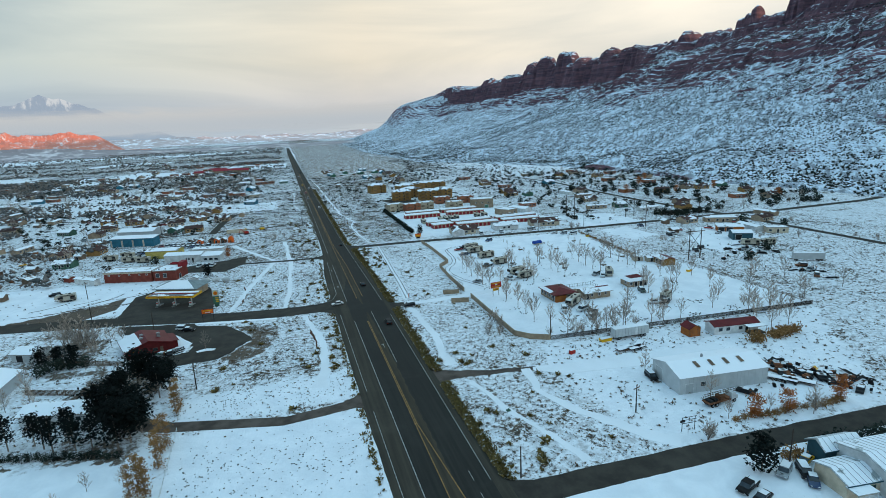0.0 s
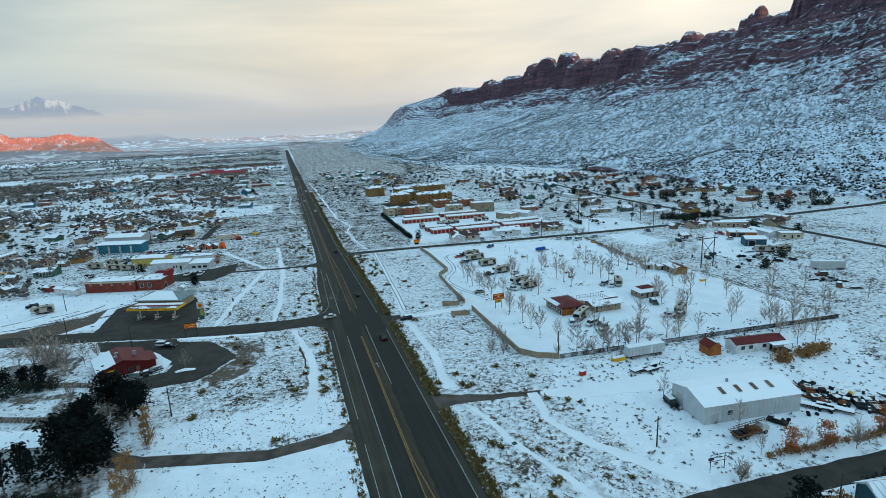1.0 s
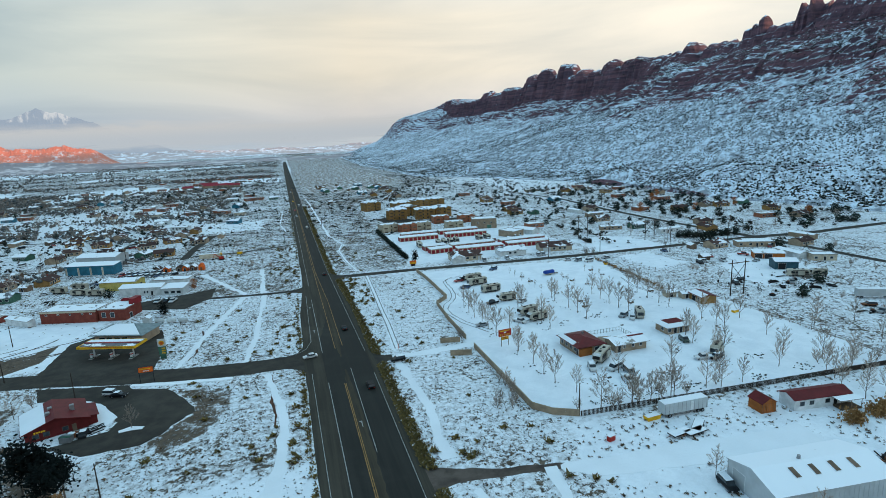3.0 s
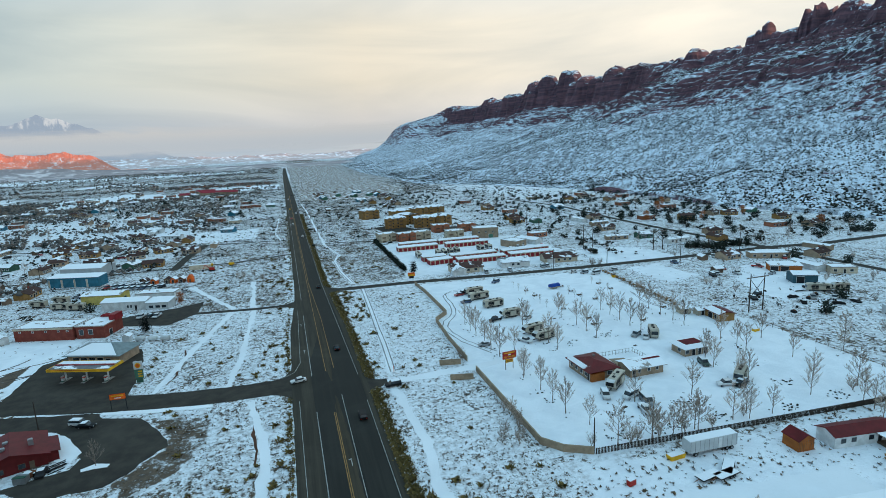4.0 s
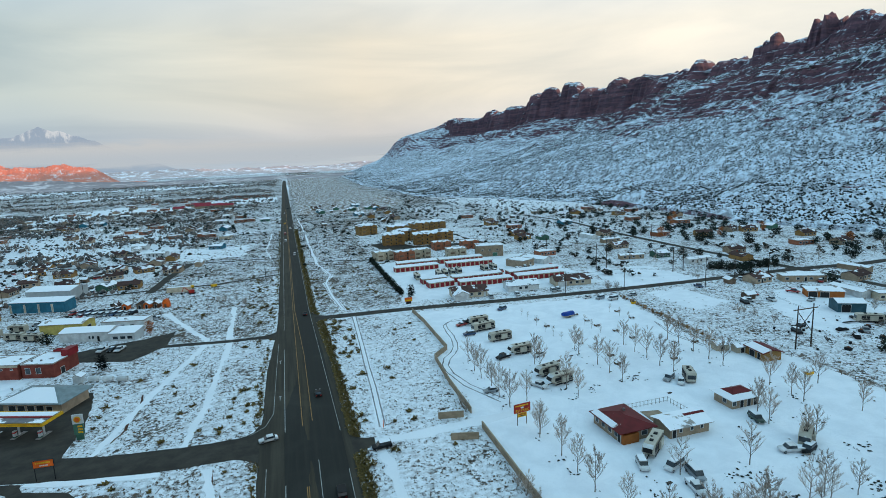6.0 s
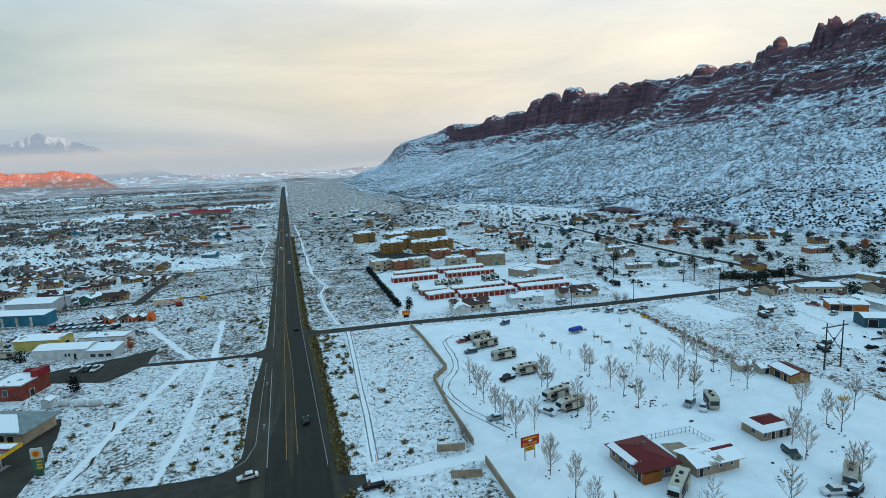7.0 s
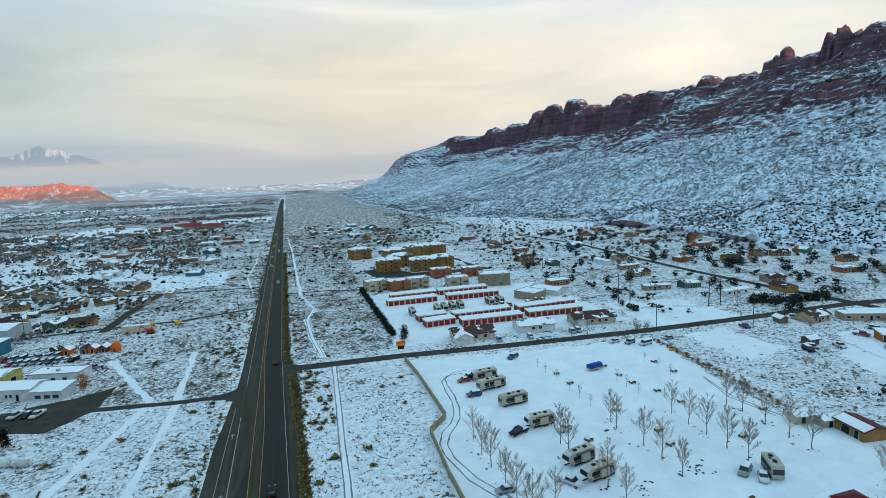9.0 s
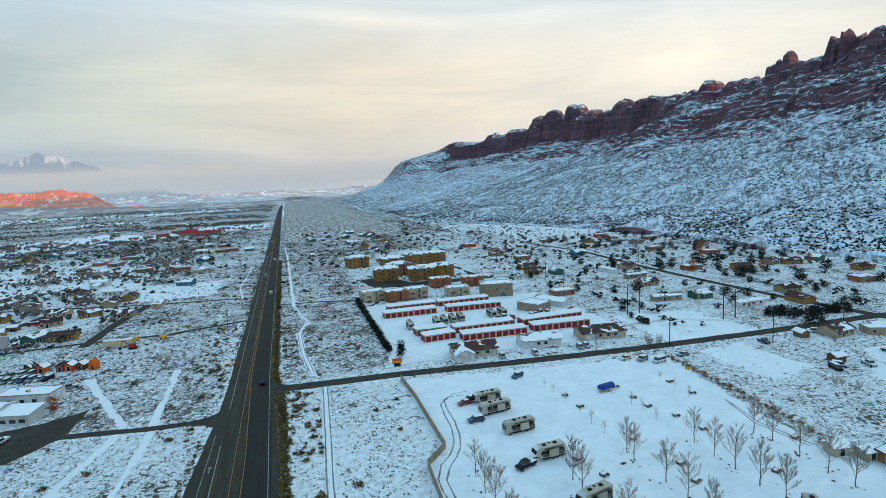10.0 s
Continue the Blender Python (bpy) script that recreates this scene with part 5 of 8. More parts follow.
def h_frame(x, y, H=16.0, turn=0.0):
    t = thing("power_pylon", "two-legged wooden transmission frame with cross bracing", "pylon", "utility poles", (x, y, 0), turn)
    for u in (-3.3, 3.3):
        part("leg", rod((u, 0, -0.3), (u, 0, H), 0.24, 0.16, 8), M["pole"], t)
    part("crossarm", box(-5.2, 5.2, -0.12, 0.12, H - 1.6, H - 1.3), M["wood"], t)
    for s in (-1, 1):
        part("brace", rod((-3.3 * s, 0.1 * s, H * 0.35), (3.3 * s, 0.1 * s, H * 0.85), 0.11, None, 6), M["pole"], t)
    return t


def block_wall(line, h=1.7, label="tan concrete block boundary wall"):
    t = thing("boundary_wall", label, "wall", "campground walls")
    for (x0, y0), (x1, y1) in zip(line, line[1:]):
        L = math.hypot(x1 - x0, y1 - y0)
        n = max(1, round(L / 4.0))
        for k in range(n):
            bm = box(0, L / n - 0.012, -0.12, 0.12, -0.1, h)
            add_box(bm, 0, L / n - 0.012, -0.17, 0.17, h, h + 0.10)
            p = part("panel", bm, M["wall_block"], t)
            f = k / n
            p.matrix_basis = pose(x0 + (x1 - x0) * f, y0 + (y1 - y0) * f, 0, 0, 0, math.degrees(math.atan2(y1 - y0, x1 - x0)))
    return t


def fence(line, h=1.4, gap=3.0, label="weathered fence of posts and rails", rails=(0.5, 1.2), mat="wood", slats=False):
    t = thing("fence", label, "fence", "fences")
    for (x0, y0), (x1, y1) in zip(line, line[1:]):
        L = math.hypot(x1 - x0, y1 - y0)
        n = max(1, round(L / gap))
        d = ((x1 - x0) / L, (y1 - y0) / L)
        for k in range(n + 1):
            x, y = x0 + (x1 - x0) * k / n, y0 + (y1 - y0) * k / n
            part("post", rod((x, y, -0.2), (x, y, h), 0.07, None, 6), M[mat], t)
        for z in rails:
            part("rail", rod((x0, y0, z), (x1, y1, z), 0.04, None, 5), M[mat], t)
        if slats:
            bm = bmesh.new()
            m = int(L / 0.35)
            for k in range(m):
                x, y = x0 + (x1 - x0) * (k + 0.5) / m, y0 + (y1 - y0) * (k + 0.5) / m
                add_rod(bm, (x, y, 0.05), (x, y, h), 0.11, 0.11, 4)
            part("slat", bm, M[mat], t)["kind"] = "stuff"
    return t

# ---- the campground ----
W3 = lambda side, us, z=1.0, w=1.2, h=1.1: [(side, u, z, w, h) for u in us]
office = building("campground_office", "tan stucco office with a red metal gable roof", (99.0, 183.4), (8.8, 11), 2.8, 1.6, "hip", "tan", "red_metal", 2, W3("w", (-4.0, -1.4, 1.2, 3.6)) + W3("s", (2.2,), 1.0, 1.6), [("s", -2.2, 0.05, 1.0, 2.1), ("w", 4.8, 0.05, 1.0, 2.1)], over=0.9, vents=1)
part("porch_wall", box(-4.3, 0.0, -6.3, -5.52, 0.0, 2.3), M["shed_wood"], office, "rust-orange plank porch wall")
part("snow", prism([(-5.2, 3.03), (-3.6, 3.56), (-3.6, 3.64), (-5.2, 3.12)], -3.0, 5.6, "y"), M["roof_snow"], office, "snow along the eaves")
lodge = building("bath_house", "low tan stucco bath house under a snowy roof", (112.2, 178.6), (11, 6.2), 2.7, 0.8, "gable_x", "tan", "flat_roof", 0, W3("s", (-2.6, 0.6, 3.4), 1.2, 0.8, 0.9), [("s", -4.4, 0.05, 1.0, 2.1)], over=0.8)
part("ridge_cap", prism([(-0.5, 3.56), (0, 3.70), (0.5, 3.56), (0.5, 3.64), (0, 3.80), (-0.5, 3.64)], 0.5, 6.3, "x"), M["red_metal"], lodge, "red metal ridge")
tagged(part("pool_cover", prism([(108.4, 183.6), (113.4, 183.0), (113.4, 188.4), (108.6, 189.4)], 0.02, 0.12, "z"), M["tan"]), "flat tan pool cover in the courtyard", "pool cover")
fence([(105.4, 191.8), (118.9, 191.8), (119.4, 182.2)], 1.5, 1.2, "pale slatted courtyard fence capped with snow", (0.35, 1.4), "concrete")
cabin = building("camp_cabin", "small tan cabin with a red hip roof half under snow", (135.4, 185.2), (8.6, 6.2), 2.6, 1.6, "hip", "tan", "roof_snow", 0, W3("s", (-3.6,), 0.9) + W3("w", (0.5,), 0.9), [("s", -1.2, 0.05, 1.1, 2.1), ("s", 1.1, 0.05, 1.1, 2.1), ("s", 3.2, 0.05, 1.1, 2.1)], over=0.9)
g_ = roof_mesh("hip", 6.0, 3.6, 3.30, 1.06, 0.3)
part("roof_cap", g_, M["red_metal"], cabin, "bare red metal at the ridge")
building("storage_shed", "ochre shed with a red roof and snow on it", (168, 207.3), (6.2, 8), 2.7, 0.9, "gable_y", "ochre", "red_metal", -8, [], [("w", -1, 0.05, 2.4, 2.1), ("w", 2, 0.05, 1.2, 2.1)], over=0.6)
store_ = bpy.data.objects["storage_shed"]
part("snow", prism([(-3.5, 2.78), (-0.6, 3.62), (-0.6, 3.72), (-3.5, 2.88)], -4.3, 4.3, "y"), M["roof_snow"], store_, "sheet of snow on one slope")
building("garden_shed", "small tan shed with a snowy roof", (160.5, 217.5), (4.2, 3.4), 2.2, 0.7, "gable_x", "cream", "flat_roof", -10, [], [("s", 0, 0.05, 1.2, 1.9)])
building("garden_shed", "small cream shed beside the back fence", (164.8, 213.5), (4, 3), 2.1, 0.6, "gable_x", "cream", "grey_roof", -8, [], [("s", 0, 0.05, 1.2, 1.8)])

block_wall([(74.3, 304), (75.2, 287), (75.0, 253), (68.6, 246), (67.3, 225), (67.1, 204.5)])
block_wall([(64.6, 203.4), (58.0, 204.8)])
block_wall([(58.0, 193.4), (64.6, 191.6)])
block_wall([(67.2, 196.5), (67.1, 153.5), (70.5, 149.0), (76.2, 145.8)])
fence([(76.5, 145.6), (118, 143), (177, 139.5)], 1.5, 2.6, "weathered dark plank fence along the camp", (1.35,), "pole", True)
fence([(177, 139.5), (176, 204), (171, 210), (160.5, 222), (165, 252), (171, 290)], 1.3, 4.0, "wire fence on wooden posts")

# the entrance sign
sign_scale = 1.18
sign = thing("campground_sign", "red and yellow roadside campground sign on two posts", "sign", at=(77.2, 194.2, 0), turn=6)
for u in (-1.1, 1.1):
    part("post", rod((u, 0.1, -0.2), (u, 0.1, 4.0), 0.09, None, 8), M["wood"], sign)
board = part("board", box(-2.0, 2.0, -0.08, 0.08, 2.9, 4.9, 0.02), M["red"], sign)
lower = part("lower_board", box(-1.1, 1.1, -0.07, 0.07, 1.9, 2.8), M["yellow"], sign)


def lettering(text, size, at, material, parent, stretch=1.0):
    cu = bpy.data.curves.new("letters", 'FONT')
    cu.body, cu.size, cu.extrude, cu.align_x, cu.align_y = text, size, 0.01, 'CENTER', 'CENTER'
    ob = new("letters", cu)
    dg = bpy.context.evaluated_depsgraph_get()
    me = bpy.data.meshes.new_from_object(ob.evaluated_get(dg))
    bpy.data.objects.remove(ob)
    me.materials.clear()
    me.materials.append(material)
    o = new("letters", me)
    o.parent = parent
    o.matrix_basis = pose(*at, 90, 0, 0) @ Matrix.Diagonal((stretch, 1, 1, 1))
    return o


def bars(parent, x0, x1, z, h, y, n, material, name="lettering"):
    bm = bmesh.new()
    w = (x1 - x0) / n
    for k in range(n):
        add_box(bm, x0 + k * w + 0.12 * w, x0 + (k + 1) * w - 0.08 * w, y - 0.02, y + 0.02, z, z + h)
    part(name, bm, material, parent, "unreadable lettering")


lettering("RV PARK", 0.85, (0, -0.1, 3.35), M["yellow"], board)
bars(board, -1.7, 1.5, 4.35, 0.3, -0.09, 9, M["yellow"])
part("emblem", prism([(0.45 * math.cos(k * 0.785), 4.02 + 0.2 * math.sin(k * 0.785)) for k in range(8)], -0.12, -0.06, "y"), M["white"], board)
bars(lower, -0.9, 0.9, 2.45, 0.18, -0.08, 6, M["red"])
bars(lower, -0.8, 0.8, 2.1, 0.16, -0.08, 7, M["dark"])

sign.matrix_basis = sign.matrix_basis @ Matrix.Scale(sign_scale, 4)

# campers and cars
motorhome("cream travel trailer with dark stripes, snow on top", (95.0, 275.9), 6, 8.8, "trailer")
motorhome("cream and brown motorhome parked on snow", (94.6, 268.2), 9, 9.6, "coach")
motorhome("cream motorhome with open slide-outs on snow", (96.2, 254.9), 6, 8.8, "coach")
motorhome("beige fifth-wheel trailer with a raked nose", (97.2, 239.8), 5, 8.2, "trailer")
motorhome("white travel trailer with a dark front window", (97.4, 219.9), 14, 8.4, "trailer")
motorhome("white and grey travel trailer among bare trees", (98.0, 212.9), 12, 8.4, "trailer")
motorhome("large beige fifth-wheel trailer beside the office", (99.6, 172.6), 38, 9.5, "trailer")
motorhome("green and white camper beside a bare tree", (134.0, 201.2), 62, 6.5, "coach")
motorhome("white truck camper under bare trees", (134.0, 163.8), 35, 6.5, "coach")
PARKED = "parked cars"
for kind, mat, label, x, y, a in (
    ("suv", "blue_car", "dark blue car parked before a camper", 87.4, 264.4, 0), ("sedan", "red_car", "dark red car parked on snow", 88.2, 276.6, 10),
    ("suv", "black_car", "dark car beside a travel trailer", 90.6, 278.4, 20), ("pickup", "black_car", "black pickup parked beside a trailer", 90.2, 237.6, 20),
    ("sedan", "white_car", "pale car behind a trailer", 102.2, 235.0, 20), ("pickup", "white_car", "white pickup with snow in its bed", 91.2, 213.0, 120),
    ("sedan", "white_car", "white car beside a green camper", 130.4, 200.2, 50), ("suv", "silver_car", "silver car beside a camper", 128.8, 203.4, 30),
    ("suv", "white_car", "white car near a large trailer", 93.6, 168.2, 70), ("van", "silver_car", "silver van on the snow", 101.6, 161.6, 80),
    ("pickup", "white_car", "white pickup on the snow", 98.4, 157.8, 80), ("suv", "green_car", "dark green off-road car under a tree", 132.2, 175.6, 75),
    ("pickup", "white_car", "white crew-cab pickup with snow", 127.8, 162.0, -15), ("suv", "black_car", "dark car beside a truck camper", 131.2, 160.8, 20),
    ("suv", "blue_car", "dark car beyond the campers", 111.9, 290.8, 30), ("sedan", "silver_car", "snow-covered car near the road", 176.0, 300.8 - 14, 5),
    ("van", "white_car", "old pale van under branches", 99.6, 165.6, 20), ("sedan", "silver_car", "car under snow in the camp", 76.9, 214.9, 0),
):
    car(kind, mat, label, (x, y), a, PARKED)
tarp = thing("covered_trailer", "small trailer under a bright blue tarpaulin", "trailer", at=(132.6, 269.6, 0), turn=12)
part("body", box(-2.6, 2.6, -1.1, 1.1, 0.5, 1.5, 0.08), M["cream"], tarp)
part("tarpaulin", prism([(-1.2, 0.9), (1.2, 0.9), (1.1, 1.9), (0.5, 2.35), (-0.5, 2.35), (-1.1, 1.9)], -2.7, 2.7, "x", 0.12), M["tarp"], tarp)
for y in (-0.95, 0.95):
    wheel(tarp, 0.3, y, 0.35, 0.22)

ROWS_OF_TREES = [(78, (239, 231, 225, 217, 211, 204)), (79, (187, 178, 171, 164)), (97.5, (229, 224, 209, 202.5)), (115.5, (235, 231, 221, 214, 207, 161)),
                 (133.5, (233, 226, 220, 213, 207, 177, 173, 163)), (151.5, (232, 227, 219, 212, 206, 190, 183, 179))]
for x, ys in ROWS_OF_TREES:
    scatter(BARE, [(x + 0.5 * math.sin(y), y) for y in ys], (0.95, 1.2), "campground tree rows")
scatter(SAPLING, [(116, y) for y in (279, 273, 265, 257, 251, 245)] + [(133.5, y) for y in (258, 253, 247)] + [(152, y) for y in (269, 262, 256)], (0.8, 1.1), "campground saplings")
scatter(BIG_BARE, [(83, 147), (79.4, 188.5), (115, 147), (99, 163), (91.5, 146.4), (103.5, 146.6), (158.4, 149.3), (160.1, 142), (151, 156)], (0.9, 1.15))
scatter(BARE, [(82, 157), (91, 145.5), (93, 146), (96, 144.8), (98.5, 145), (104, 146), (119, 146), (136, 163), (84, 206), (126, 146), (143, 150), (160, 170), (165, 186), (120.5, 148.5)], (0.8, 1.1))
scatter(THICKET, [(66, 206), (65.6, 171), (66, 164), (64.6, 158), (118.6, 147.4), (88, 147), (59.2, 157), (77.4, 148.8), (162, 150), (168, 147), (176, 143), (65.8, 167.5), (65.2, 161), (66, 209), (86, 146.6), (94, 146.8), (100.6, 146.4), (108, 146), (155, 148), (163, 144), (171, 143), (61, 160), (62.6, 155)], (0.75, 1.15))
for x, y in ((112, 231), (123, 196), (95, 161.5)):
    tagged(part("fire_ring", prism([(x + (0.8 + 0.35 * math.sin(3 * k)) * math.cos(k * 0.785), y + (0.5 + 0.2 * math.cos(5 * k)) * math.sin(k * 0.785)) for k in range(8)], -0.03, 0.07, "z"), M["mud"]), "patch of bare brown soil showing through snow", "bare soil")


def picnic_table(x, y, turn):
    t = thing("picnic_table", "small picnic table with snow on its top", "table", "picnic tables", (x, y, 0), turn)
    part("tabletop", box(-0.9, 0.9, -0.4, 0.4, 0.68, 0.80), M["roof_snow"], t)
    for s in (-1, 1):
        part("bench", box(-0.9, 0.9, s * 0.75 - 0.14, s * 0.75 + 0.14, 0.40, 0.48), M["wood"], t)
        part("leg", box(s * 0.7 - 0.05, s * 0.7 + 0.05, -0.8, 0.8, 0.0, 0.68), M["wood"], t)


for x, y in ((119, 271), (137, 262), (137, 255), (140, 247), (137, 271), (119, 262), (155, 268), (155, 258), (141, 238), (121, 240), (124, 226), (103, 216), (141, 216), (122, 219), (105, 228), (158, 226)):
    picnic_table(x, y, 20 * math.sin(x * y))
# ruts left by tyres
for line in ([(90, 283.7), (84.6, 283.6), (81.4, 279.4), (80.4, 272), (79.9, 263), (77.9, 254.6), (75.4, 249.8), (71.8, 245.6), (69.4, 240), (69.0, 234), (71, 222), (77, 208)], [(92, 286.0), (87.1, 285.6), (83.2, 281.4), (82.2, 275.4), (81.9, 266.6), (80.6, 258.4), (78.8, 252), (76.4, 248), (73.2, 243.6), (71.2, 239), (71, 232), (73, 222), (79, 209)],
             [(160, 250), (156, 236), (158, 222)], [(160.6, 251), (157.2, 236), (159.4, 222)]):
    ribbon("tyre_rut", [(x, y, 0.17, 0.17) for x, y in line], 0.012, M["rut"], "dark curved tyre rut in the snow", category="rut", wobble=0.2)

for a in ((164, 284.6, 10, "white_car", "van"), (159.8, 288.4, 20, "silver_car", "suv"), (155, 291.6, 10, "white_car", "sedan")):
    car(a[4], a[3], "vehicle under snow by the camp's back corner", (a[0], a[1]), a[2], PARKED)
yd = thing("dumpster", "small yellow skip on the snow", "skip", at=(168.4, 275.4, 0), turn=30)
part("tub", prism([(-0.9, 0.0), (0.9, 0.0), (1.1, 1.1), (-1.1, 1.1)], -0.7, 0.7, "y", 0.04), M["yellow"], yd)
part("lid", box(-1.0, 1.0, -0.65, 0.65, 1.08, 1.16), M["dark"], yd)
yd2 = thing("dumpster", "small yellow skip near the fence", "skip", at=(168.6, 191.6, 0), turn=10)
part("tub", prism([(-1.2, 0.0), (1.2, 0.0), (1.4, 0.9), (-1.4, 0.9)], -0.6, 0.6, "y", 0.04), M["yellow"], yd2)
part("snow", box(-1.3, 1.3, -0.55, 0.55, 0.88, 0.96), M["roof_snow"], yd2)
scatter(STRAW_BUSH, [(170.6 - 0.165 * k + 0.8 * math.sin(2.1 * k), 288 - 1.9 * k) for k in range(34)], (0.28, 0.6), "dry bushes along the back fence", "low brown dry bush against a wire fence")

# ---- the yard and workshops east of the highway ----
wh = building("steel_warehouse", "long pale grey steel warehouse with a snowy low roof", (102.3, 107.2), (25, 12.2), 4.4, 1.7, "gable_x", "grey_metal", "metal_roof", -6, [("s", -6.0, 1.6, 1.3, 1.2)], [("w", -3.0, 0.05, 3.2, 3.4), ("s", -2.5, 0.05, 1.0, 2.2), ("s", -9.8, 0.05, 2.2, 2.6)], over=0.3, door_mat="grey_metal")
for k in range(4):
    x = -6 + 4.2 * k
    part("skylight", prism([(-3.4, 5.42), (-1.2, 6.0), (-1.2, 6.06), (-3.4, 5.48)], x, x + 1.0, "x"), M["wood"], wh, "dull brown skylight strip")
for k in range(24):
    x = -12 + k * 1.04
    part("siding_rib", box(x, x + 0.06, -6.14, -6.08, 0.1, 4.3), M["grey_metal"], wh)
part("roof_vent", rod((-2, 0.6, 6.0), (-2, 0.6, 6.9), 0.35, 0.3, 8), M["steel"], wh)

trailer = thing("box_trailer", "long white box trailer with snow on its roof", "trailer", at=(100.2, 138.4, 0), turn=-2)
part("box", box(-6.1, 6.1, -1.25, 1.25, 1.0, 3.7, 0.04), M["grey_metal"], trailer)
part("snow", box(-6.0, 6.0, -1.15, 1.15, 3.69, 3.8), M["roof_snow"], trailer)
for k in range(11):
    part("rib", box(-5.9 + k * 1.16, -5.82 + k * 1.16, -1.29, -1.24, 1.05, 3.65), M["steel"], trailer)
part("door", box(1.1, 2.0, -1.30, -1.24, 1.2, 3.4), M["white"], trailer)
part("undercarriage", box(-5.5, 5.5, -0.7, 0.7, 0.55, 1.0), M["dark"], trailer)
for x in (3.6, 4.8, -4.4):
    for y in (-1.0, 1.0):
        wheel(trailer, x, y, 0.48, 0.3)

shed = building("garden_shed", "orange-stained wooden shed with a red roof", (119.0, 133.2), (4.0, 4.2), 2.6, 1.2, "gable_y", "shed_wood", "red_metal", -4, [], [("s", 0.2, 0.05, 1.6, 2.0)], over=0.25, door_mat="shed_wood", frame_mat="shed_wood")
for k in range(9):
    x = -1.95 + 0.46 * k
    part("board", box(x, x + 0.05, -2.14, -2.09, 0.05, 2.5), M["wood"], shed)
mobile = building("mobile_home", "cream mobile home with a dark red roof edge", (132.9, 131.0), (15.5, 4.8), 2.9, 0.9, "gable_x", "white", "red_metal", -7, W3("s", (-5.6, -3.0, 1.4), 1.1, 1.3, 1.1), [("s", 3.6, 0.3, 1.0, 2.0)], over=0.35)
part("porch_roof", box(2.2, 8.6, -5.2, -2.5, 2.55, 2.72), M["flat_roof"], mobile, "snowy porch roof")
part("porch", box(3.0, 8.2, -5.0, -2.42, 0.05, 0.5), M["wood"], mobile)
for x in (2.5, 5.4, 8.3):
    part("porch_post", rod((x, -5.0, 0), (x, -5.0, 2.6), 0.07, None, 6), M["wood"], mobile)
scatter(STRAW_BUSH, [(132, 121.5), (133.5, 121), (134.5, 122), (140, 121.5), (142, 121), (144, 121.8), (146, 122.3), (148, 122.6), (150, 123), (141, 122.6), (145, 123)], (1.0, 1.5))
scatter(BIG_BARE, [(146.5, 134.5), (150, 139), (157, 135), (160, 137), (152, 143)], (0.7, 0.95), "", "wide leafless tree with tan twigs behind the yard")
scatter(BARE, [(181, 146), (153, 128), (146, 128)], (0.9, 1.1))


def flatbed(x, y, turn, L=5.5):
    t = thing("flatbed_trailer", "low flatbed trailer with snow on its deck", "trailer", "yard trailers", (x, y, 0), turn)
    part("deck", box(-L / 2, L / 2, -1.1, 1.1, 0.62, 0.78), M["dark"], t)
    part("snow", box(-L / 2 + 0.1, L / 2 - 0.1, -1.0, 1.0, 0.77, 0.88), M["roof_snow"], t)
    part("drawbar", rod((-L / 2, 0, 0.66), (-L / 2 - 1.5, 0, 0.5), 0.07, None, 6), M["rust"], t)
    for xx in (0.2, 1.1):
        for yy in (-1.0, 1.0):
            wheel(t, xx, yy, 0.36, 0.22)


for a in ((92.8, 130.6, 10), (96.4, 129.8, 8), (98.6, 131.6, 40)):
    flatbed(*a)
yb = thing("dumpster", "low yellow skip lying in the snow", "skip", at=(91.6, 138.6, 0), turn=4)
part("tub", prism([(-1.8, 0.0), (1.8, 0.0), (2.1, 1.0), (-2.1, 1.0)], -0.8, 0.8, "y", 0.04), M["yellow"], yb)
part("snow", box(-1.9, 1.9, -0.72, 0.72, 0.98, 1.06), M["roof_snow"], yb)
rb = thing("electrical_box", "small bright red steel box on snow", "box", at=(77.2, 134.0, 0), turn=12)
part("cabinet", box(-0.9, 0.9, -0.5, 0.5, 0.0, 1.3, 0.05), M["red"], rb)
part("lid", box(-0.95, 0.95, -0.55, 0.55, 1.3, 1.36), M["roof_snow"], rb)

rig = thing("drill_truck", "old dark drilling truck with a folded mast", "truck", at=(95.4, 95.9, 0), turn=184)
part("chassis", box(-4.4, 4.2, -0.5, 0.5, 0.7, 1.0), M["dark"], rig)
cab = part("cab", prism([(-4.6, 0.8), (-2.6, 0.8), (-2.6, 2.6), (-3.7, 2.6), (-4.0, 1.8), (-4.6, 1.7)], -1.1, 1.1, "y", 0.05), M["white"], rig)
part("windscreen", prism([(-4.02, 1.85), (-3.96, 1.85), (-3.72, 2.5), (-3.78, 2.5)], -0.95, 0.95, "y"), M["glass"], cab)
part("deck", box(-2.4, 4.4, -1.2, 1.2, 1.0, 1.25), M["rust"], rig)
for x in (-1.6, 0.2, 2.0, 3.4):
    part("machinery", box(x - 0.6, x + 0.5, -0.9, 0.9, 1.25, 1.9 + 0.25 * math.sin(x * 5), 0.06), M["rust" if x < 1 else "dark"], rig)
bm = bmesh.new()
for y in (-0.35, 0.35):
    for z in (2.5, 3.05):
        add_rod(bm, (-4.8, y, z), (4.8, y, z), 0.06, 0.06, 5)
for k in range(13):
    x = -4.8 + 0.8 * k
    add_rod(bm, (x, -0.35, 2.5), (x + 0.4, -0.35, 3.05), 0.035, 0.035, 4)
    add_rod(bm, (x, 0.35, 2.5), (x + 0.4, 0.35, 3.05), 0.035, 0.035, 4)
    add_rod(bm, (x, -0.35, 3.05), (x, 0.35, 3.05), 0.035, 0.035, 4)
part("mast", bm, M["wood"], rig, "folded lattice mast")
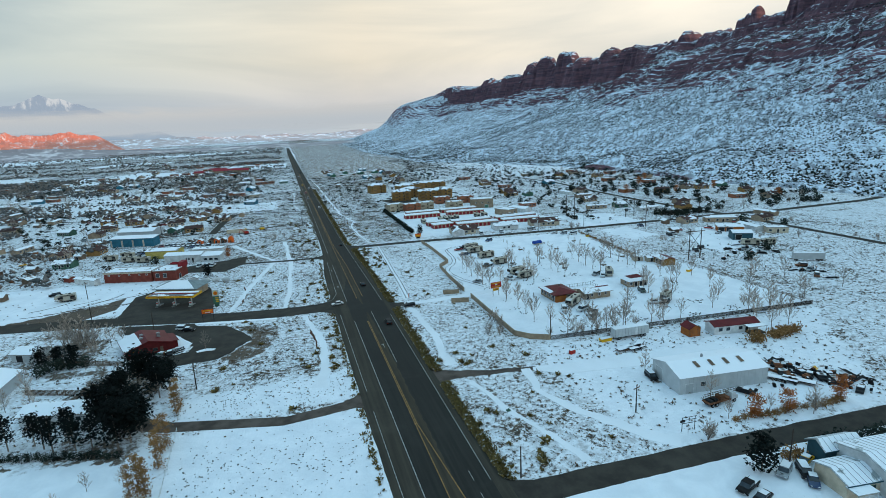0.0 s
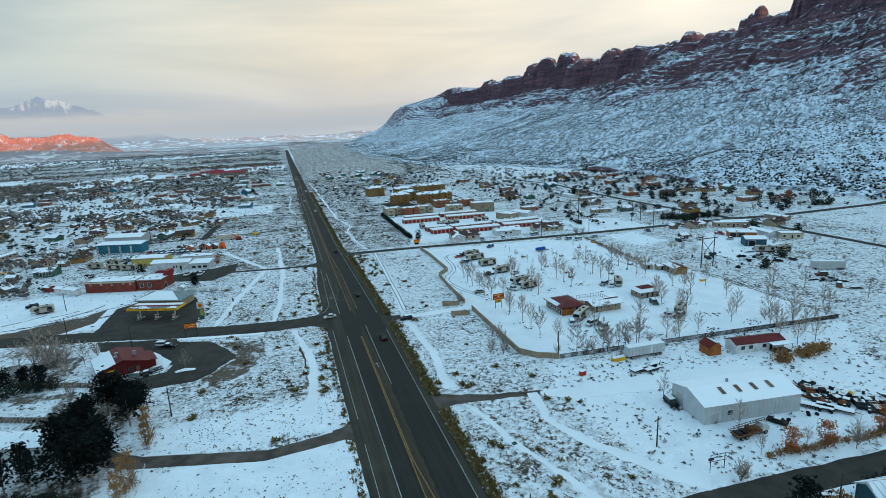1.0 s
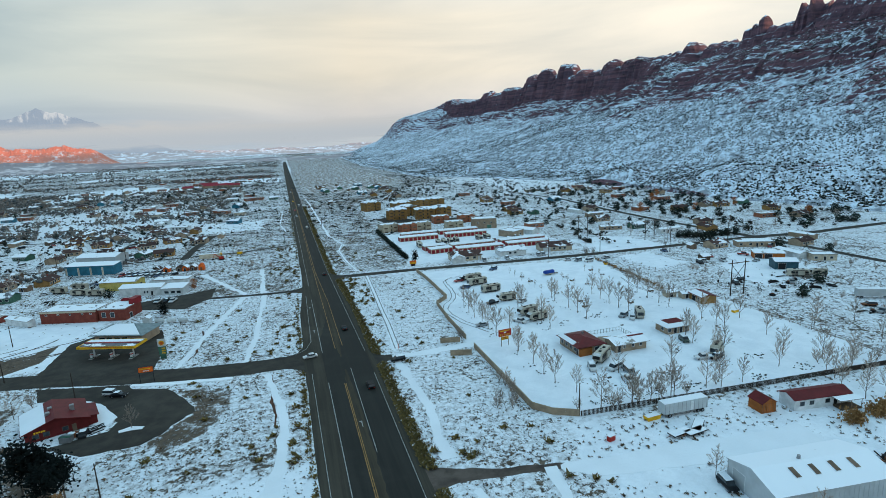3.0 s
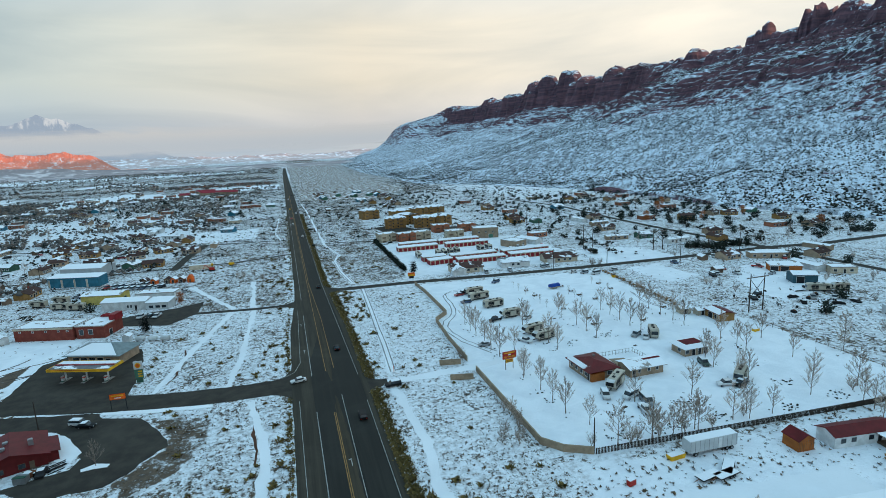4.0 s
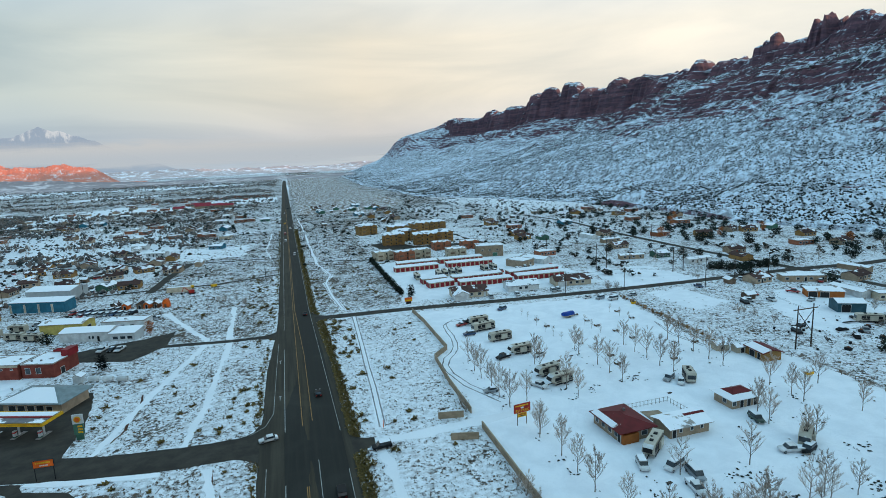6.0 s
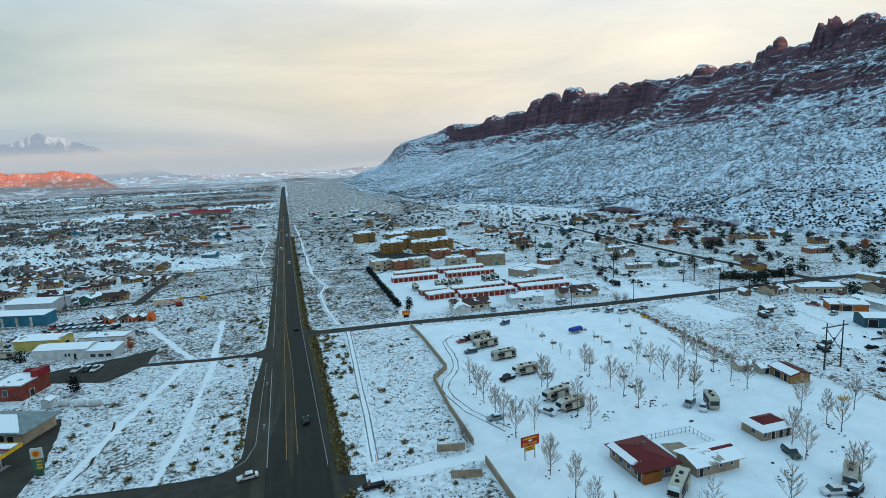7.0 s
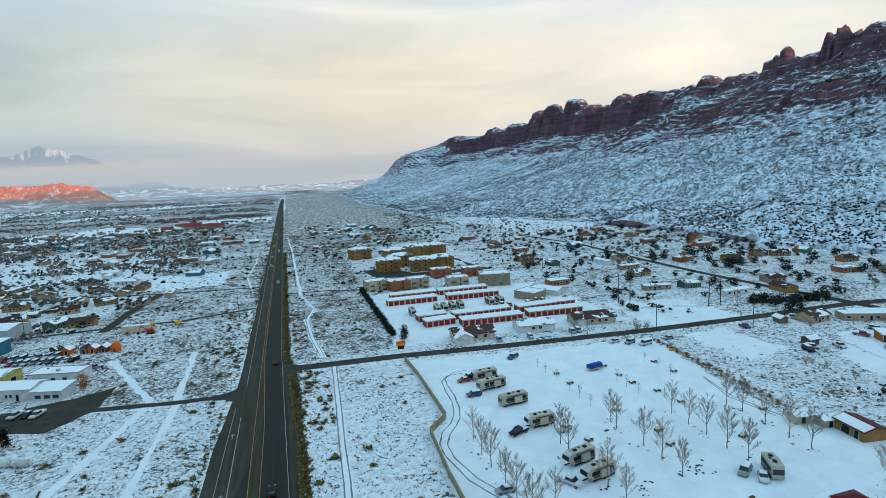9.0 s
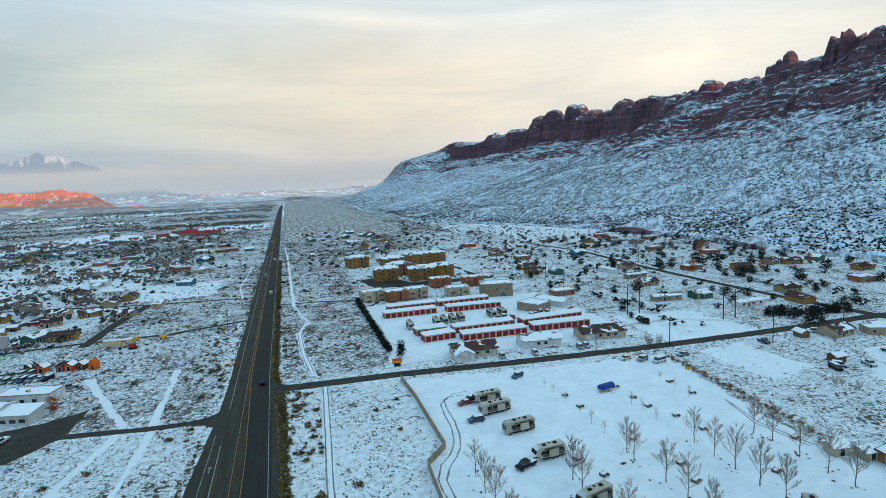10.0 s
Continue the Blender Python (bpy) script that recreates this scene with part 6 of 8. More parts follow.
for x in (-3.6, 1.9, 3.2):
    for y in (-1.0, 1.0):
        wheel(rig, x, y, 0.5, 0.32)

frame_sign = thing("sign_frame", "empty dark steel sign frame in the snow", "sign frame", at=(80.2, 88.8, 0), turn=-4)
for u in (-1.6, 1.6):
    part("post", rod((u, 0, -0.2), (u, 0, 3.4), 0.08, None, 6), M["dark"], frame_sign)
for z in (1.9, 2.7, 3.35):
    part("bar", rod((-2.0 if z < 3 else -1.6, 0, z), (2.0, 0, z), 0.06, None, 6), M["dark"], frame_sign)
part("plate", box(-2.1, -0.9, -0.05, 0.05, 2.2, 2.75), M["dark"], frame_sign)


def junk_piece(k, x, y):
    r = random.Random(k)
    kind = r.choice(["tyres", "beam", "crate", "drum", "hulk"])
    t = thing({"tyres": "tyre_stack", "beam": "scrap_beams", "crate": "scrap_crate", "drum": "oil_drum", "hulk": "scrap_car"}[kind],
              {"tyres": "stack of old black tyres in snow", "beam": "heap of rusty steel beams in snow", "crate": "weathered crate of scrap in snow", "drum": "rusty oil drum standing in snow", "hulk": "stripped dark car body in snow"}[kind],
              "scrap", "scrap yard", (x, y, 0), r.uniform(0, 180))
    mat = M[r.choice(["rust", "dark", "dark", "tyre", "dark", "yellow" if k % 6 == 0 else "dark"])]
    if kind == "tyres":
        for j in range(r.randint(2, 4)):
            part("tyre", rod((0.1 * j, 0, 0.26 * j), (0.1 * j, 0, 0.26 * j + 0.24), 0.42, None, 10), M["tyre"], t)
    elif kind == "beam":
        for j in range(r.randint(3, 6)):
            b = r.uniform(-0.6, 0.6)
            part("beam", box(-2.2 - b, 2.2 + b, b + 0.2 * j - 0.1, b + 0.2 * j + 0.1, 0.12 * j, 0.12 * j + 0.16), mat, t)
    elif kind == "crate":
        part("crate", box(-0.9, 0.9, -0.7, 0.7, 0, 0.9, 0.05), mat, t)
        part("scrap", box(-0.6, 0.5, -0.5, 0.4, 0.88, 1.2, 0.1), M["rust"], t)
    elif kind == "drum":
        part("drum", rod((0, 0, 0), (0, 0, 0.9), 0.32, None, 10), mat, t)
        part("lid", rod((0, 0, 0.89), (0, 0, 0.94), 0.28, None, 10), M["roof_snow"], t)
    else:
        part("shell", prism([(-2.1, 0.15), (2.1, 0.15), (2.1, 0.75), (1.2, 0.8), (0.7, 1.25), (-0.7, 1.3), (-1.2, 0.8), (-2.1, 0.7)], -0.85, 0.85, "y", 0.05), mat, t)
        part("snow", box(-0.7, 0.7, -0.7, 0.7, 1.26, 1.36), M["roof_snow"], t)


rj = random.Random(6)
for k in range(88):
    f = rj.random()
    junk_piece(k, 121 + 15 * f + rj.uniform(-4, 4), 107 - 16 * f + rj.uniform(-4.5, 4.5))
for k, (x, y) in enumerate(((114, 97.4), (116, 97), (118, 98), (120, 98.6), (119.5, 96.4), (122.5, 100), (108, 97.4), (105, 97.6))):
    junk_piece(200 + k, x, y)
for k, (x, y, a) in enumerate(((118.4, 99.6, 130), (121.6, 97.2, 125))):
    flatbed(x, y, a, 7.5)
scatter(RUSSET, [(98.2, 88.4), (107, 87.6), (123, 87.4)], (0.85, 1.1), "russet trees by the side road")
scatter(BARE, [(102.6, 88.4), (92, 89.6)], (0.5, 0.7))
scatter(BIG_BARE, [(95.4, 98.8), (111.4, 84.6), (89.2, 116)], (0.62, 0.8))
scatter(THICKET, [(81.6, 84.4), (82.6, 85), (113, 85.4)], (0.75, 1.1))
scatter(STRAW_BUSH, [(93 + 2.1 * k, 88.2 - 0.12 * k + 0.4 * math.sin(k)) for k in range(15)], (0.5, 0.8), "roadside dry grass")
car("suv", "black_car", "dark car parked behind the warehouse", (88.6, 112.4), 80, PARKED)

# the south side of the side road
shop = thing("workshop", "white timber workshop with grey-green trim and metal roofs", "building", at=(100.5, 64.6, 0), turn=-6)
for x0, x1, y0, y1, h, r, mt in ((-2.5, 14, -7, 4.5, 4.6, 1.5, "white"), (-9.5, -2.5, -4.5, 2.5, 3.0, 1.1, "cream"), (-5.2, 3.5, 4.5, 8.6, 3.4, 1.2, "teal")):
    b = wall_mesh("gable_x", x1 - x0, y1 - y0, h, r)
    bmesh.ops.translate(b, verts=b.verts[:], vec=((x0 + x1) / 2, (y0 + y1) / 2, 0))
    part("wall", b, M[mt], shop)
    b = roof_mesh("gable_x", x1 - x0, y1 - y0, h, r, 0.45)
    bmesh.ops.translate(b, verts=b.verts[:], vec=((x0 + x1) / 2, (y0 + y1) / 2, 0))
    top = part("roof", b, M["shop_roof"], shop)
    n = int((x1 - x0) / 1.1)
    ym, half = (y0 + y1) / 2, (y1 - y0) / 2 + 0.45
    low = h - 0.45 * r / ((y1 - y0) / 2) + 0.18
    for k in range(n + 1):
        x = x0 - 0.35 + (x1 - x0 + 0.7) * k / n
        bm = bmesh.new()
        for sgn in (-1, 1):
            add_rod(bm, (x, ym + sgn * half, low + 0.02), (x, ym, h + r + 0.20), 0.045, 0.045, 4)
        part("seam", bm, M["steel"], top)
    for yy in (ym - half, ym + half):
        part("fascia", box(x0 - 0.5, x1 + 0.5, yy - 0.05, yy + 0.05, low - 0.30, low - 0.02), M["teal"], shop, "grey-green trim board")
part("porch_roof", box(-10.0, -5.5, -7.0, -4.4, 2.6, 2.78), M["shop_roof"], shop)
for x in (-9.7, -7.7, -5.7):
    part("porch_post", rod((x, -6.8, 0), (x, -6.8, 2.65), 0.08, None, 6), M["white"], shop)
for x, z, w, h in ((-4.2, 0.9, 1.2, 1.1), (3.0, 1.0, 1.4, 1.2)):
    f = part("window", box(x - w / 2 - 0.1, x + w / 2 + 0.1, -4.58 if x < 0 else -7.06, -4.5 if x < 0 else -7.0, z - 0.1, z + h + 0.1), M["green"], shop)
    part("pane", box(x - w / 2, x + w / 2, -4.6 if x < 0 else -7.08, -4.56 if x < 0 else -7.05, z, z + h), M["glass"], f)
part("garage_door", box(6.0, 9.6, -7.06, -7.0, 0.05, 3.4), M["dark"], shop)
part("corner_board", box(-2.7, -2.4, -7.08, -6.9, 0, 4.6), M["green"], shop)
part("chimney", rod((2, -2, 5), (2, -2, 7.0), 0.18, None, 8), M["steel"], shop)
scatter(SPRUCE, [(83.4, 72.4)], (1.0, 1.05))
scatter(JUNIPER, [(100.4, 73.6), (102.6, 73.2), (105, 73.4), (108, 73), (111, 72.6), (114, 72.8), (116.4, 72.4)], (0.8, 1.2))
scatter(STRAW_BUSH, [(91.6, 74), (93.4, 73.6), (99, 73.8)], (0.9, 1.2))
for kind, mat, label, x, y, a in (("pickup", "black_car", "black pickup parked on snow", 76.8, 69.2, 20), ("sedan", "black_car", "dark sedan parked on snow", 76.8, 66.0, 18), ("suv", "silver_car", "grey car under light snow", 86.8, 70.4, 30),
                                  ("sedan", "yellow", "yellow car beside the workshop", 93.4, 71.6, 20), ("suv", "black_car", "dark car beside the workshop", 90.2, 69.0, 60), ("sedan", "blue_car", "blue car beside the workshop", 89.4, 66.6, 50)):
    car(kind, mat, label, (x, y), a, PARKED)
utility_pole(88.6, 71.0, 9.0, False, 0, "thin pale wooden pole")
utility_pole(38.6, 86.4, 7.0, False, 0, "thin grey roadside pole")
utility_pole(74.2, 99.2, 7.2, True, 20)
utility_pole(76.4, 146.2, 8.5, False)
for x, y, m in ((46.4, 110.6, "green"), (43.5, 199.9 + 5.2, "orange"), (40.0, 196.0, "dark")):
    t = thing("marker_post", "short coloured marker post by the road", "post", at=(x, y, 0))
    part("stake", rod((0, 0, -0.1), (0, 0, 2.2 if m == "orange" else 0.7), 0.09, None, 6), M[m], t)
    part("base", box(-0.5, 0.5, -0.4, 0.4, 0, 0.25), M["roof_snow" if m != "green" else "green"], t)
car("suv", "black_car", "dark car waiting at the campground entrance", (41.4, 195.8), 4, PARKED)
# cars on the highway
for kind, mat, label, x, y, a in (("suv", "black_car", "black car driving on the highway", 30.4, 181, -90), ("sedan", "black_car", "dark car driving on the highway", 28.8, 232, -90), ("sedan", "white_car", "white car turning off the highway", 15.2, 209, 10),
                                  ("sedan", "black_car", "dark car driving on the highway", 28.4, 320, -90), ("suv", "white_car", "white car driving on the highway", 27.4, 486, -90), ("suv", "silver_car", "silver car driving on the highway", 21.6, 560, 90),
                                  ("sedan", "yellow", "yellow car driving on the highway", 21.4, 700, 90), ("van", "white_car", "white van driving on the highway", 26.8, 650, -90), ("suv", "red_car", "red car driving on the highway", 21.4, 610, 90), ("sedan", "white_car", "pale car driving on the highway", 21.4, 830, 90),
                                  ("suv", "black_car", "dark car driving on the highway", 26.8, 900, -90)):
    car(kind, mat, label, (x, y), a, "cars on the highway", False)

# ---- west of the highway: filling station, restaurant, shops ----
canopy = thing("gas_canopy", "filling station canopy with a yellow edge and snow on top", "canopy", at=(-48.4, 236.4, 0), turn=-20)
part("deck", box(-9.9, 9.9, -3.4, 3.4, 4.3, 4.55), M["white"], canopy)
part("top_sheet", box(-9.6, 9.6, -3.1, 3.1, 4.94, 5.02), M["canopy_top"], canopy, "grey sheet half under snow")
part("snow", box(-9.5, 9.5, 0.5, 3.0, 5.02, 5.10), M["roof_snow"], canopy)
for q in ((-10.1, 10.1, -3.6, -3.4), (-10.1, 10.1, 3.4, 3.6), (-10.1, -9.9, -3.4, 3.4), (9.9, 10.1, -3.4, 3.4)):
    part("fascia", box(*q, 4.2, 5.0), M["yellow"], canopy, "bright yellow edge")
part("red_stripe", box(-9.6, 9.6, -3.64, -3.6, 4.72, 4.84), M["red"], canopy)
part("roof_beam", box(-9.7, 9.7, -0.4, 0.4, 5.0, 5.2), M["red_door"], canopy)
for x in (-7.0, 0, 7.0):
    part("column", box(x - 0.18, x + 0.18, -0.18, 0.18, 0, 4.3), M["white"], canopy)
    pump = thing("fuel_pump", "white fuel pump with red and green panels", "fuel pump", "fuel pumps", (-48.4 + 0.94 * x, 236.0 - 0.34 * x, 0), -20)
    part("island", box(-0.6, 0.6, -2.2, 2.2, 0.0, 0.18, 0.05), M["concrete"], pump)
    part("cabinet", box(-0.35, 0.35, -1.5, -0.7, 0.18, 2.0, 0.04), M["white"], pump)
    part("panel", box(-0.37, 0.37, -1.52, -0.68, 1.4, 1.75), M["red"], pump)
    part("foot", box(-0.36, 0.36, -1.51, -0.69, 0.2, 0.5), M["green"], pump)
store = building("gas_station_store", "tan filling station shop with a snowy hip roof", (-48.4, 254.6), (18, 10.6), 3.4, 2.5, "hip", "tan", "store_roof", -21, W3("s", (-6.2, -3.4, -0.4, 2.4), 0.7, 2.2, 1.8), [("s", 5.2, 0.05, 1.8, 2.2)], over=1.3)
bm = bmesh.new()
lo_ = [bm.verts.new(p) for p in ((-9.4, -6.2, 3.70), (9.0, -6.2, 3.70), (3.3, -0.3, 5.83), (-3.6, -0.3, 5.83))]
hi_ = [bm.verts.new(v.co + Vector((0, 0, 0.12))) for v in lo_]
bm.faces.new(lo_)
bm.faces.new(hi_)
for k in range(4):
    bm.faces.new((lo_[k], lo_[(k + 1) % 4], hi_[(k + 1) % 4], hi_[k]))
part("snow", bm, M["roof_snow"], store, "smooth snow on the front slope")
price = thing("gas_price_sign", "tall filling station sign with a yellow emblem and green price panel", "sign", at=(-31.5, 227.6, 0), turn=-6)
part("post", box(-0.9, 0.9, -0.15, 0.15, 0, 1.6), M["green"], price)
part("emblem_board", box(-1.25, 1.25, -0.25, 0.25, 4.4, 6.9, 0.04), M["white"], price)
part("emblem", prism([(0.85 * math.cos(radians(20 * k)), 5.65 + 0.85 * math.sin(radians(20 * k))) for k in range(-1, 11)] + [(-0.35, 4.8), (0.35, 4.8)], -0.30, -0.24, "y"), M["yellow"], price)
part("emblem_core", prism([(0.6 * math.cos(radians(30 * k)), 5.6 + 0.6 * math.sin(radians(30 * k))) for k in range(12)], -0.32, -0.29, "y"), M["orange"], price)
part("price_board", box(-1.2, 1.2, -0.22, 0.22, 1.5, 4.35, 0.03), M["green"], price)
for z in (1.9, 2.7, 3.5):
    bars(price, -0.2, 1.0, z, 0.45, -0.24, 3, M["yellow"], "price_bars")
ob = thing("billboard", "orange-red roadside board on two dark posts", "sign", at=(-32.6, 209.2, 0), turn=-3)
for u in (-1.9, 1.9):
    part("post", rod((u, 0, -0.2), (u, 0, 4.8), 0.1, None, 6), M["dark"], ob)
bd = part("board", box(-2.0, 2.0, -0.12, 0.12, 3.3, 4.9, 0.02), M["orange"], ob)
part("border", box(-2.1, 2.1, -0.08, 0.08, 3.2, 5.0), M["dark"], ob)
bars(bd, -1.6, 1.4, 4.2, 0.35, -0.13, 8, M["yellow"])
bars(bd, -0.8, 0.9, 3.6, 0.25, -0.13, 5, M["white"])
ribbon("snow_verge", [(-36.8, 208.4, 0.5, 0.5), (-32, 207.0, 0.9, 0.9), (-24, 205.0, 1.0, 1.0), (-8, 202.2, 0.9, 0.9)], 0.16, M["snow"], "strip of snow on a kerbed island", category="verge", wobble=0.3)
ribbon("snow_verge", [(-33, 179.4, 0.5, 0.5), (-30.4, 180.4, 1.0, 1.0), (-27.4, 179.6, 0.5, 0.5)], 0.16, M["snow"], "small snowy kerbed island", category="verge", wobble=0.2)
scatter(BIG_BARE, [(-30.2, 180.4)], (0.68, 0.7))

rest = thing("restaurant", "dark red restaurant with a steep red roof half under snow", "building", at=(-50.6, 188.0, 0), turn=22)
part("wall", wall_mesh("gable_y", 15, 14, 3.2, 2.3), M["dark_red"], rest)
part("roof", roof_mesh("gable_y", 15, 14, 3.2, 2.3, 0.9, 0.22), M["red_metal"], rest)
part("snow", prism([(-8.3, 3.17), (-2.2, 5.05), (-2.2, 5.17), (-8.3, 3.29)], -7.7, 7.6, "y"), M["roof_snow"], rest, "sheet of snow on one slope")
part("front_wing", box(5.5, 10.0, -6.5, 2.5, 0, 2.9), M["dark_red"], rest)
wing = part("wing_roof", prism([(5.0, 3.6), (10.6, 2.7), (10.6, 2.86), (5.0, 3.76)], -7.0, 3.0, "y"), M["red_metal"], rest)
for x in (-5, -2.5, 2.0):
    f = part("window", box(x - 0.8, x + 0.8, -7.08, -7.0, 0.8, 2.2), M["wood"], rest)
    part("pane", box(x - 0.7, x + 0.7, -7.1, -7.06, 0.9, 2.1), M["glass"], f)
part("door", box(3.6, 4.7, -7.08, -7.0, 0.05, 2.2), M["wood"], rest)
rest.matrix_basis = pose(-49.6, 189.0, 0, 0, 0, 22) @ Matrix.Scale(0.86, 4)
bars(rest, -5.4, -2.6, 2.4, 0.5, -7.05, 5, M["yellow"])
for x, y in ((-1.5, -2.5), (-0.8, 1.0), (4.5, -1.5)):
    part("roof_fan", box(x - 0.6, x + 0.6, y - 0.6, y + 0.6, 4.0, 6.0, 0.1), M["steel"], rest)
patch("restaurant_garden", [(-46, 200.6), (-42, 198.6), (-35.6, 188.4), (-36.6, 184.4), (-40.4, 186), (-43.6, 194)], 0.10, M["snow"], "snowy kerbed garden beside the restaurant")
for k in range(5):
    junk_piece(300 + k, -43.5 + 1.2 * k, 180.6 + 0.3 * k)
bin_ = thing("dumpster", "grey and green waste container by the restaurant", "skip", at=(-44.0, 179.0, 0), turn=-10)
part("tub", box(-1.3, 1.3, -0.9, 0.9, 0.1, 1.6, 0.06), M["steel"], bin_)
part("lid", box(-1.3, 1.3, -0.9, 0.0, 1.6, 1.7), M["green"], bin_)
car("suv", "white_car", "white car outside the restaurant", (-40.6, 203.6), 160, PARKED)
car("sedan", "black_car", "dark car outside the restaurant", (-38.4, 201.6), 165, PARKED)
fence([(-75, 184.5), (-62, 180.5), (-53, 176.5)], 1.6, 2.4, "grey plank fence behind the restaurant", (0.4, 1.4), "wood", True)
fence([(-75, 165.4), (-55, 157.6), (-44, 153.5)], 1.7, 2.4, "brown plank fence between gardens", (0.4, 1.4), "wood", True)

brick = building("brick_shop", "long red brick shop with a snowy flat roof", (-76, 290.0), (23, 10), 5.0, 0, "flat", "brick", "flat_roof", -17, W3("s", (-9, -4, 1, 6, 9.5), 3.4, 0.7, 0.5), [], vents=2, over=0.15)
part("cornice", box(-11.7, 11.7, -5.25, -5.0, 4.4, 5.0), M["cream"], brick, "tan band along the parapet")
b2 = building("brick_shop", "red brick corner shop with a raised parapet", (-58.6, 286.6), (11, 12), 4.8, 0, "flat", "brick", "flat_roof", -17, W3("s", (-3.4, 0.2), 1.6, 1.6, 2.0), [("e", -2, 0.05, 1.8, 2.3)], vents=2, over=0.15)
part("tower", box(3.4, 5.9, 1.0, 6.2, 4.7, 7.2), M["red_door"], b2, "dark red raised parapet")
part("curved_sign", prism([(3.0 * math.cos(radians(15 * k)), 5.1 + 1.3 * math.sin(radians(15 * k))) for k in range(13)], 5.6, 5.9, "y"), M["red_door"], b2)
white = building("white_store", "long white metal store with a snowy roof", (-57.0, 322.4), (20, 8.5), 3.9, 1.0, "gable_x", "white", "metal_roof", -15, W3("s", (2.0, 3.4), 1.2, 0.8, 1.2), [("s", 5.5, 0.05, 1.0, 2.2)], over=0.3)
building("grey_store", "low white store with dark windows", (-42.4, 316.8), (10, 7), 3.2, 0.8, "shed", "grey_metal", "metal_roof", -15, W3("s", (-2.8, 0.2, 3.0), 0.8, 2.0, 1.2), [], over=0.4)
building("yellow_store", "pale yellow building with a snowy roof", (-70.5, 338.5), (18, 9), 4.4, 0.8, "gable_x", "yellow_wall", "flat_roof", -14, [], [("e", 0, 0.05, 2.4, 2.6)])
building("flat_store", "white flat-roofed building with dark trim", (-46.5, 334.5), (18, 8), 3.6, 0, "flat", "white", "flat_roof", -14, W3("s", (-4, 0, 4), 1.0, 1.5, 1.2), [], over=0.2, vents=2)
blue = building("blue_warehouse", "blue steel warehouse with cream roller doors", (-96.5, 384.6), (28, 8), 5.2, 0.7, "shed", "blue_metal", "metal_roof", -17, [], [("s", u, 0.05, 0.9, 4.2) for u in (-13.2, -6.2, 0.8, 7.6)], over=0.3, door_mat="cream")
building("grey_warehouse", "grey-green steel warehouse behind a blue one", (-98, 408), (24, 14), 6.2, 1.4, "gable_x", "grey_metal", "metal_roof", -17, [], [], over=0.3)
building("white_shed", "white storage box with a snowy roof", (-96.5, 291), (14, 3), 2.6, 0.4, "gable_x", "white", "flat_roof", -38, [], [])
building("red_shed", "small dark red shed", (-107, 300), (4, 3), 2.4, 0.5, "gable_x", "brick", "flat_roof", -38, [], [])
for x, y, a in ((-40.6, 269.4, -12), (-36.0, 267.6, -12), (-31.4, 266.0, -12)):
    t = thing("propane_tank", "white horizontal gas tank on cradles", "tank", "gas tanks", (x, y, 0), a)
    bm = rod((-1.9, 0, 1.15), (1.9, 0, 1.15), 0.85, None, 14)
    bmesh.ops.bevel(bm, geom=[e for e in bm.edges if abs(abs(e.verts[0].co.x) - 1.9) < 0.01 and abs(abs(e.verts[1].co.x) - 1.9) < 0.01], offset=0.4, segments=3, affect='EDGES')
    part("vessel", bm, M["white"], t)
    for u in (-1.1, 1.1):
        part("cradle", box(u - 0.15, u + 0.15, -0.6, 0.6, 0, 0.5), M["concrete"], t)
building("fuel_shed", "small white shed beside the gas tanks", (-45.5, 271.5), (2.6, 2.4), 2.3, 0.6, "gable_y", "white", "flat_roof", -12)
scatter(SPRUCE, [(-41, 279.4)], (0.7, 0.75))
scatter(RUSSET, [(-35, 320.4)], (0.85, 0.9))
for k, (x, y, m) in enumerate(((-60.2, 370.4, "wood"), (-55.4, 368.6, "orange"), (-48.6, 367.4, "wood"), (-45.4, 366.8, "orange"), (-41.2, 366.2, "rust"))):
    building("garden_shed", "small display shed with a curved snowy roof", (x, y), (2.8, 3.4), 2.3, 1.0, "gable_y", m, "shingle" if m == "wood" else "flat_roof", -12, [], [("s", 0, 0.05, 1.1, 1.8)], group="display sheds")
hut = thing("orange_tent_hut", "bright orange tall hut standing in snow", "hut", at=(-36.6, 364.4, 0), turn=-10)
part("shell", prism([(-1.5, 0), (1.5, 0), (1.5, 2.4), (0.7, 3.9), (-0.4, 4.1), (-1.5, 2.6)], -1.4, 1.4, "y", 0.12), M["orange"], hut)
part("door", box(-0.5, 0.5, -1.47, -1.4, 0.05, 1.9), M["rust"], hut)
rw = random.Random(31)
for k in range(16):
    car(rw.choice(["sedan", "suv", "pickup", "suv"]), rw.choice(["white_car", "silver_car", "black_car", "red_car", "blue_car", "silver_car"]), "parked car under thin snow in a lot", (-73 + 2.9 * k if k < 9 else -78 + 3.2 * (k - 9), (361 - 0.5 * k) if k < 9 else 372 - 0.4 * k), 70 + rw.uniform(-6, 6), PARKED)
for x, y, a, l in ((-96.5, 262.5, 12, "trailer"), (-88, 333, -18, "coach"), (-100, 342, -16, "trailer"), (-80, 328.5, -16, "coach"), (-92, 346, -20, "trailer")):
    motorhome("pale camper parked in the snow", (x, y), a, 8.0, l, "campers in yards")
for x, y, a in ((-104.6, 274, 20), (-106.5, 341, 30), (-94, 353, 10), (-88, 354, 15), (-84, 352, 15), (-80, 351, 12), (-41, 300.5, 75), (-44, 301.5, 75), (-47.5, 302.4, 75), (-52, 259, -9), (-38, 343, 20)):
    car(rw.choice(["suv", "pickup", "sedan"]), rw.choice(["blue_car", "silver_car", "white_car", "black_car"]), "parked car dusted with snow", (x, y), a, PARKED)
